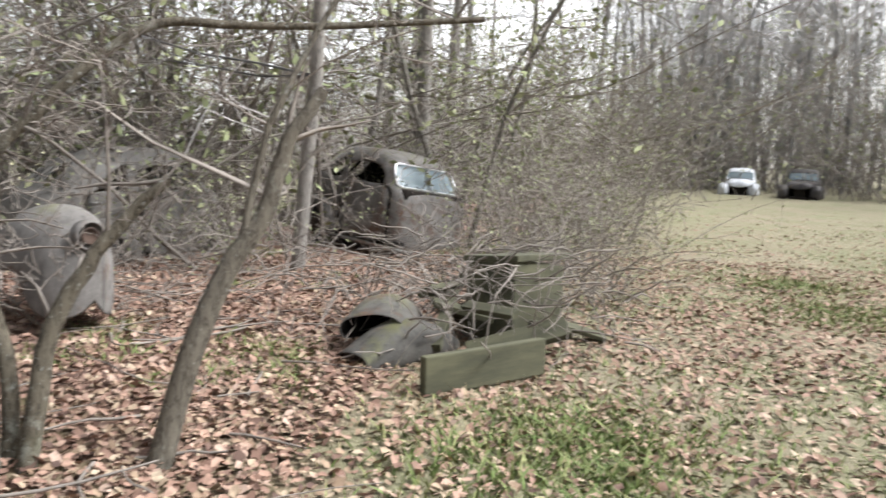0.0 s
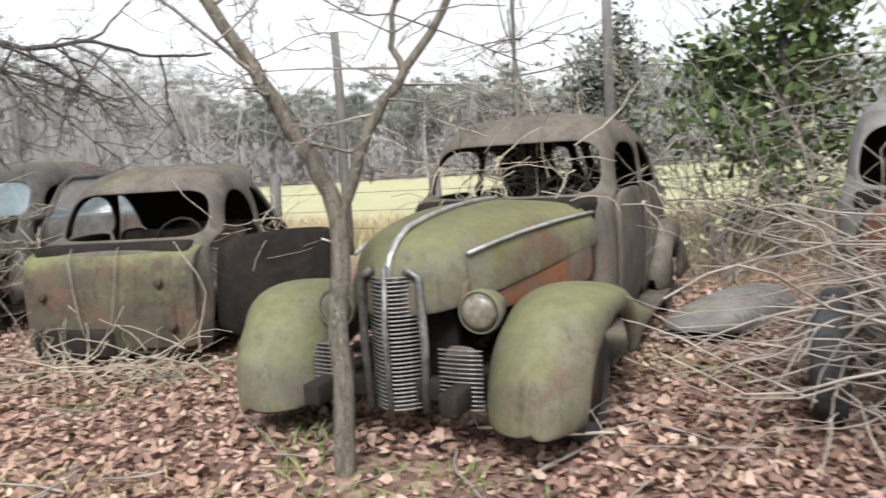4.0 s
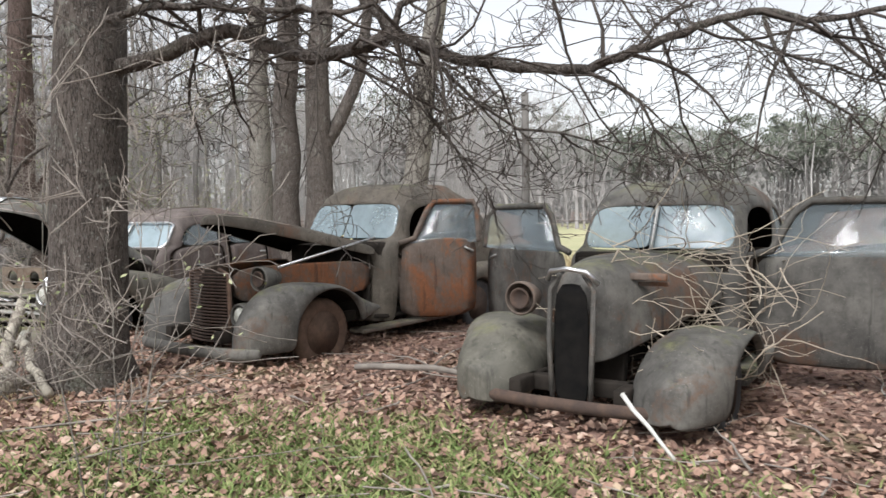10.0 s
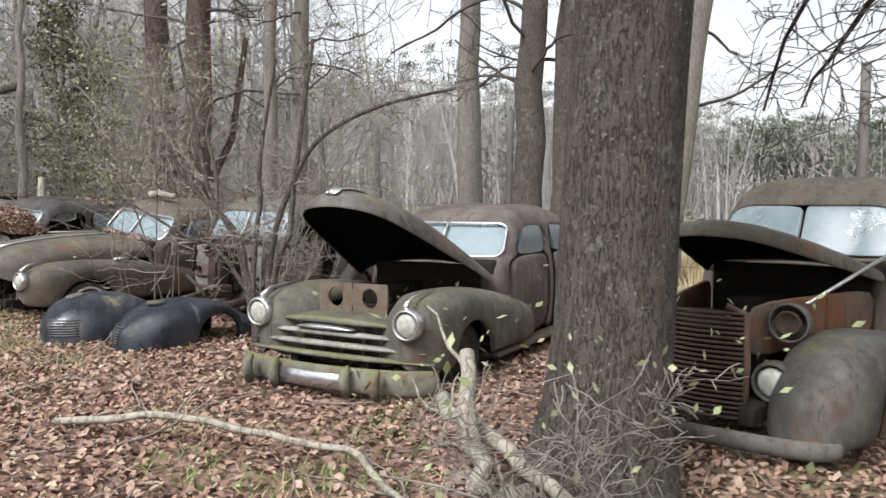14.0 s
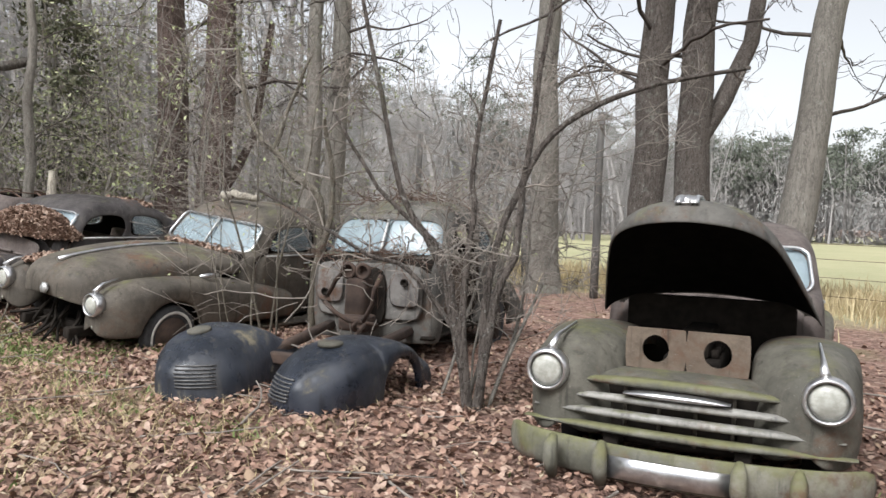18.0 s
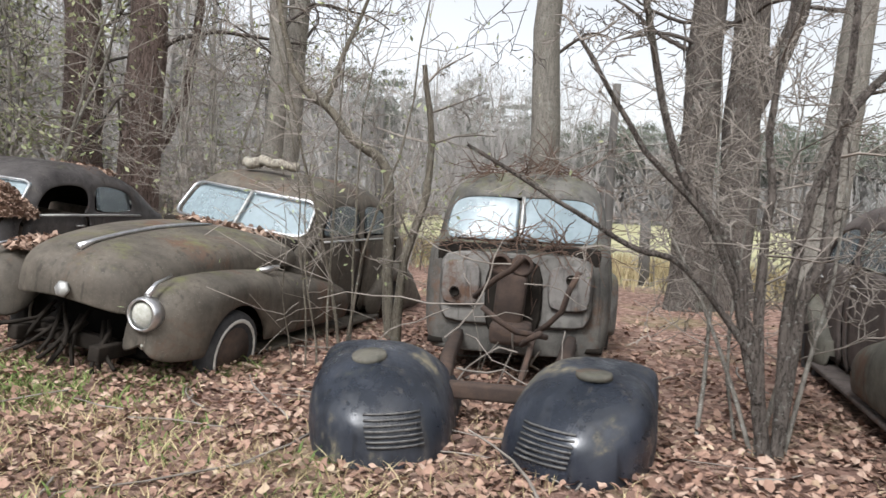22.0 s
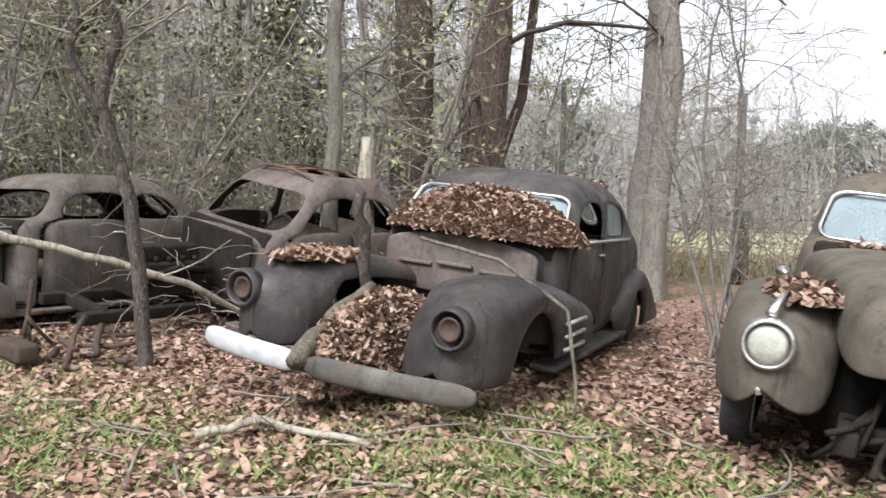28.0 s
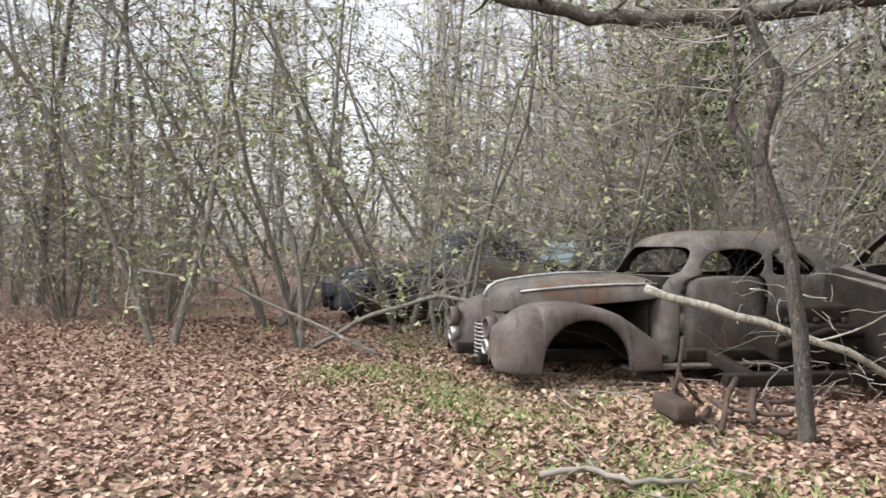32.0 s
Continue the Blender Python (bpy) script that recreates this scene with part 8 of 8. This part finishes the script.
for k, (name, pts, r, label, material) in enumerate(sticks_later):
    branch(name, pts, r, label, material, 400 + k)
branch("fallen_branch", [(-8.3, 7.85, 0.06), (-7.45, 7.85, 0.16), (-6.9, 7.72, 0.14), (-6.2, 7.62, 0.10), (-5.75, 7.1, 0.06), (-5.4, 6.5, 0.04)], 0.026, "long pale branch lying by the oak", M_LOG, 421, 4)
branch("fallen_branch", [(-5.38, 7.25, 0.02), (-5.45, 7.5, 0.3), (-5.55, 7.8, 0.66)], 0.06, "white lichened limb standing against the oak", M_LOG, 422, 1)
branch("fallen_branch", [(-5.75, 8.1, 0.30), (-5.3, 7.5, 0.22), (-4.75, 6.95, 0.04)], 0.05, "grey lichened limb beside the oak", M_LOG, 423, 2)
branch("log", [(-5.3, 7.0, 0.05), (-5.12, 7.3, 0.06)], 0.09, "short pale log at the oak's foot", M_LOG, 424)
branch("fallen_branch", [(-18.6, 13.9, 0.98), (-18.1, 14.35, 0.80), (-17.5, 14.9, 0.55), (-17.2, 15.5, 0.2), (-17.1, 15.8, 0.02)], 0.036, "broken pale log propped across a wreck", M_LOG, 425, 2)
branch("fallen_branch", [(-17.95, 12.0, 0.03), (-17.8, 12.25, 0.06), (-17.5, 12.25, 0.05), (-17.3, 12.55, 0.04)], 0.02, "crooked grey branch on the leaves", M_TWIG, 426, 4)
branch("fallen_branch", [(-16.2, 12.4, 0.05), (-15.9, 12.6, 0.10), (-15.3, 12.5, 0.04)], 0.025, "short broken branch under a bumper", M_LOG, 427, 2)
branch("fallen_branch", [(3.1, 3.0, 0.05), (3.35, 2.95, 0.10), (3.62, 3.1, 0.30), (3.5, 2.7, 0.12), (3.45, 2.3, 0.05), (3.75, 2.0, 0.06), (4.0, 1.95, 0.04)], 0.011, "pale arching dead branch on the leaves", M_STRAW, 428, 4)
branch("fallen_branch", [(4.1, 0.2, 0.04), (4.6, 0.0, 0.10), (5.4, -0.1, 0.05)], 0.012, "pale stick by the mossy tree", M_STRAW, 429, 3)
branch("fallen_branch", [(-2.6, 8.0, 0.05), (-1.9, 7.7, 0.12), (-1.2, 7.3, 0.06)], 0.03, "dark fallen branch between cars", M_TWIG, 430, 6)
branch("fallen_branch", [(-23.2, 13.6, 0.05), (-22.4, 13.9, 0.5), (-21.6, 14.3, 0.75), (-20.6, 14.9, 0.55)], 0.03, "leaning grey branch by the last cars", M_GREYBARK, 431, 8)
branch("fallen_branch", [(-26.5, 12.6, 0.9), (-24.8, 13.1, 0.8), (-23.2, 13.6, 0.35), (-22.2, 13.9, 0.05)], 0.026, "long grey bough sweeping to the ground", M_GREYBARK, 432, 10)
branch("overhead_limb", [(-16.96, 17.4, 3.95), (-18.2, 16.34, 3.63), (-18.83, 15.6, 3.53), (-19.34, 14.98, 3.48), (-19.73, 14.52, 3.5), (-20.18, 13.97, 3.66), (-20.7, 13.4, 4.0)], 0.085, "dark limb hanging over the last cars", M_OAK, 433, 14)


def junk_pile():
    gen = random.Random(55)
    for k in range(9):
        bm = bmesh.new()
        L = gen.uniform(0.35, 0.9)
        box(bm, (L, gen.uniform(0.08, 0.2), gen.uniform(0.03, 0.06)), (0, 0, 0), 0.006)
        x, y, z = 8.35 + gen.gauss(0, 0.42), -3.75 + gen.gauss(0, 0.42), 0.06 + 0.04 * k
        solo("board", bm, M_PLANK, Matrix.Translation((x, y, z)) @ Euler((gen.gauss(0, 0.35), gen.gauss(0, 0.3), gen.uniform(0, 3.14))).to_matrix().to_4x4(), "mossy old board in a junk pile", "board", "junk pile boards", smooth=False)
    bm = bmesh.new()
    box(bm, (0.62, 0.5, 0.62), (0, 0, 0.31), 0.03)
    box(bm, (0.70, 0.56, 0.05), (0.02, 0, 0.66), 0.012, Matrix.Rotation(radians(-7), 3, "Y"))
    solo("crate", bm, M_PLANK, spot(8.5, -4.05, -64, -0.04, 9, -6), "dark mossy box with a loose lid in the junk", "box", smooth=False)
    for x, y, rz, pitch, k in ((8.25, -3.45, 20, -5, -1), (8.75, -3.3, 60, 10, 1)):
        th = thing("loose_fender", spot(x, y, rz, 0.0, 8, pitch), "mossy bent fender in a junk pile", "car part", "junk pile scraps")
        part("shell", fender_bm(0.0, 0.9, ([0, 0.3, 0.6, 1.0], [0.12, 0.26, 0.3, 0.16]), 5.0, 0.1, -0.2, 0.28, side=k, nose_z=0.02, base=0.0, blunt=0.4), PAINT["charcoal"], th, solid=0.012, sub=1, inner=M_DARK)
    brush_pile(Matrix.Translation((9.9, -0.6, 0.3)), "dead brush in front of a pale car", 90, (-0.7, -1.0, -0.3), (0.7, 1.1, 0.1), 211, (0.4, 1.4), 0.006, M_TWIG)
    brush_pile(Matrix.Translation((9.6, -2.2, 0.3)), "grey dead brush across the leaves", 80, (-0.8, -1.1, -0.3), (1.0, 1.1, 0.45), 212, (0.4, 1.4), 0.006, M_TWIG)
    bm = bmesh.new()
    box(bm, (0.95, 0.06, 0.24), (0, 0, 0.12), 0.01)
    solo("board", bm, M_PLANK, spot(7.3, -3.35, -72), "mossy board standing on edge in the leaves", "board", smooth=False)
    brush_pile(Matrix.Translation((8.4, -3.7, 0.5)), "dead brush over a pile of old boards", 300, (-0.8, -1.0, -0.45), (0.9, 1.0, 0.25), 210, (0.3, 1.1), 0.007, M_TWIG)


def engine_wreck():
    th = thing("chassis_wreck", spot(-18.3, 14.2, -35), "rusted axle and frame parts on the leaves", "car part")
    gen = random.Random(66)
    for k in range(15):
        bm = bmesh.new()
        p = Vector((gen.uniform(-0.5, 0.7), gen.uniform(-0.3, 0.4), gen.uniform(-0.02, 0.12)))
        tube(bm, wander(p, (gen.gauss(0, 0.8), gen.gauss(0, 0.5), abs(gen.gauss(0.05, 0.12))), gen.uniform(0.3, 0.7), 3, 0.12, gen), gen.uniform(0.012, 0.032), 7)
        part("frame_member", bm, M_OLDRUST, th)
    bm = bmesh.new()
    box(bm, (0.5, 0.16, 0.14), (0.1, -0.25, 0.1), 0.03)
    part("axle_housing", bm, M_OLDRUST, th)


junk_pile()
engine_wreck()
bm = bmesh.new()
tube(bm, [(0, 0, -0.1), (0.02, 0, 0.8), (-0.02, 0.03, 1.6), (0, 0, 2.05)], [0.11, 0.10, 0.09, 0.05], 9)
solo("tree_stump", bm, M_LOG, Matrix.Translation((-16.6, 17.5, 0)), "tall broken pale stump among the cars", "stump")
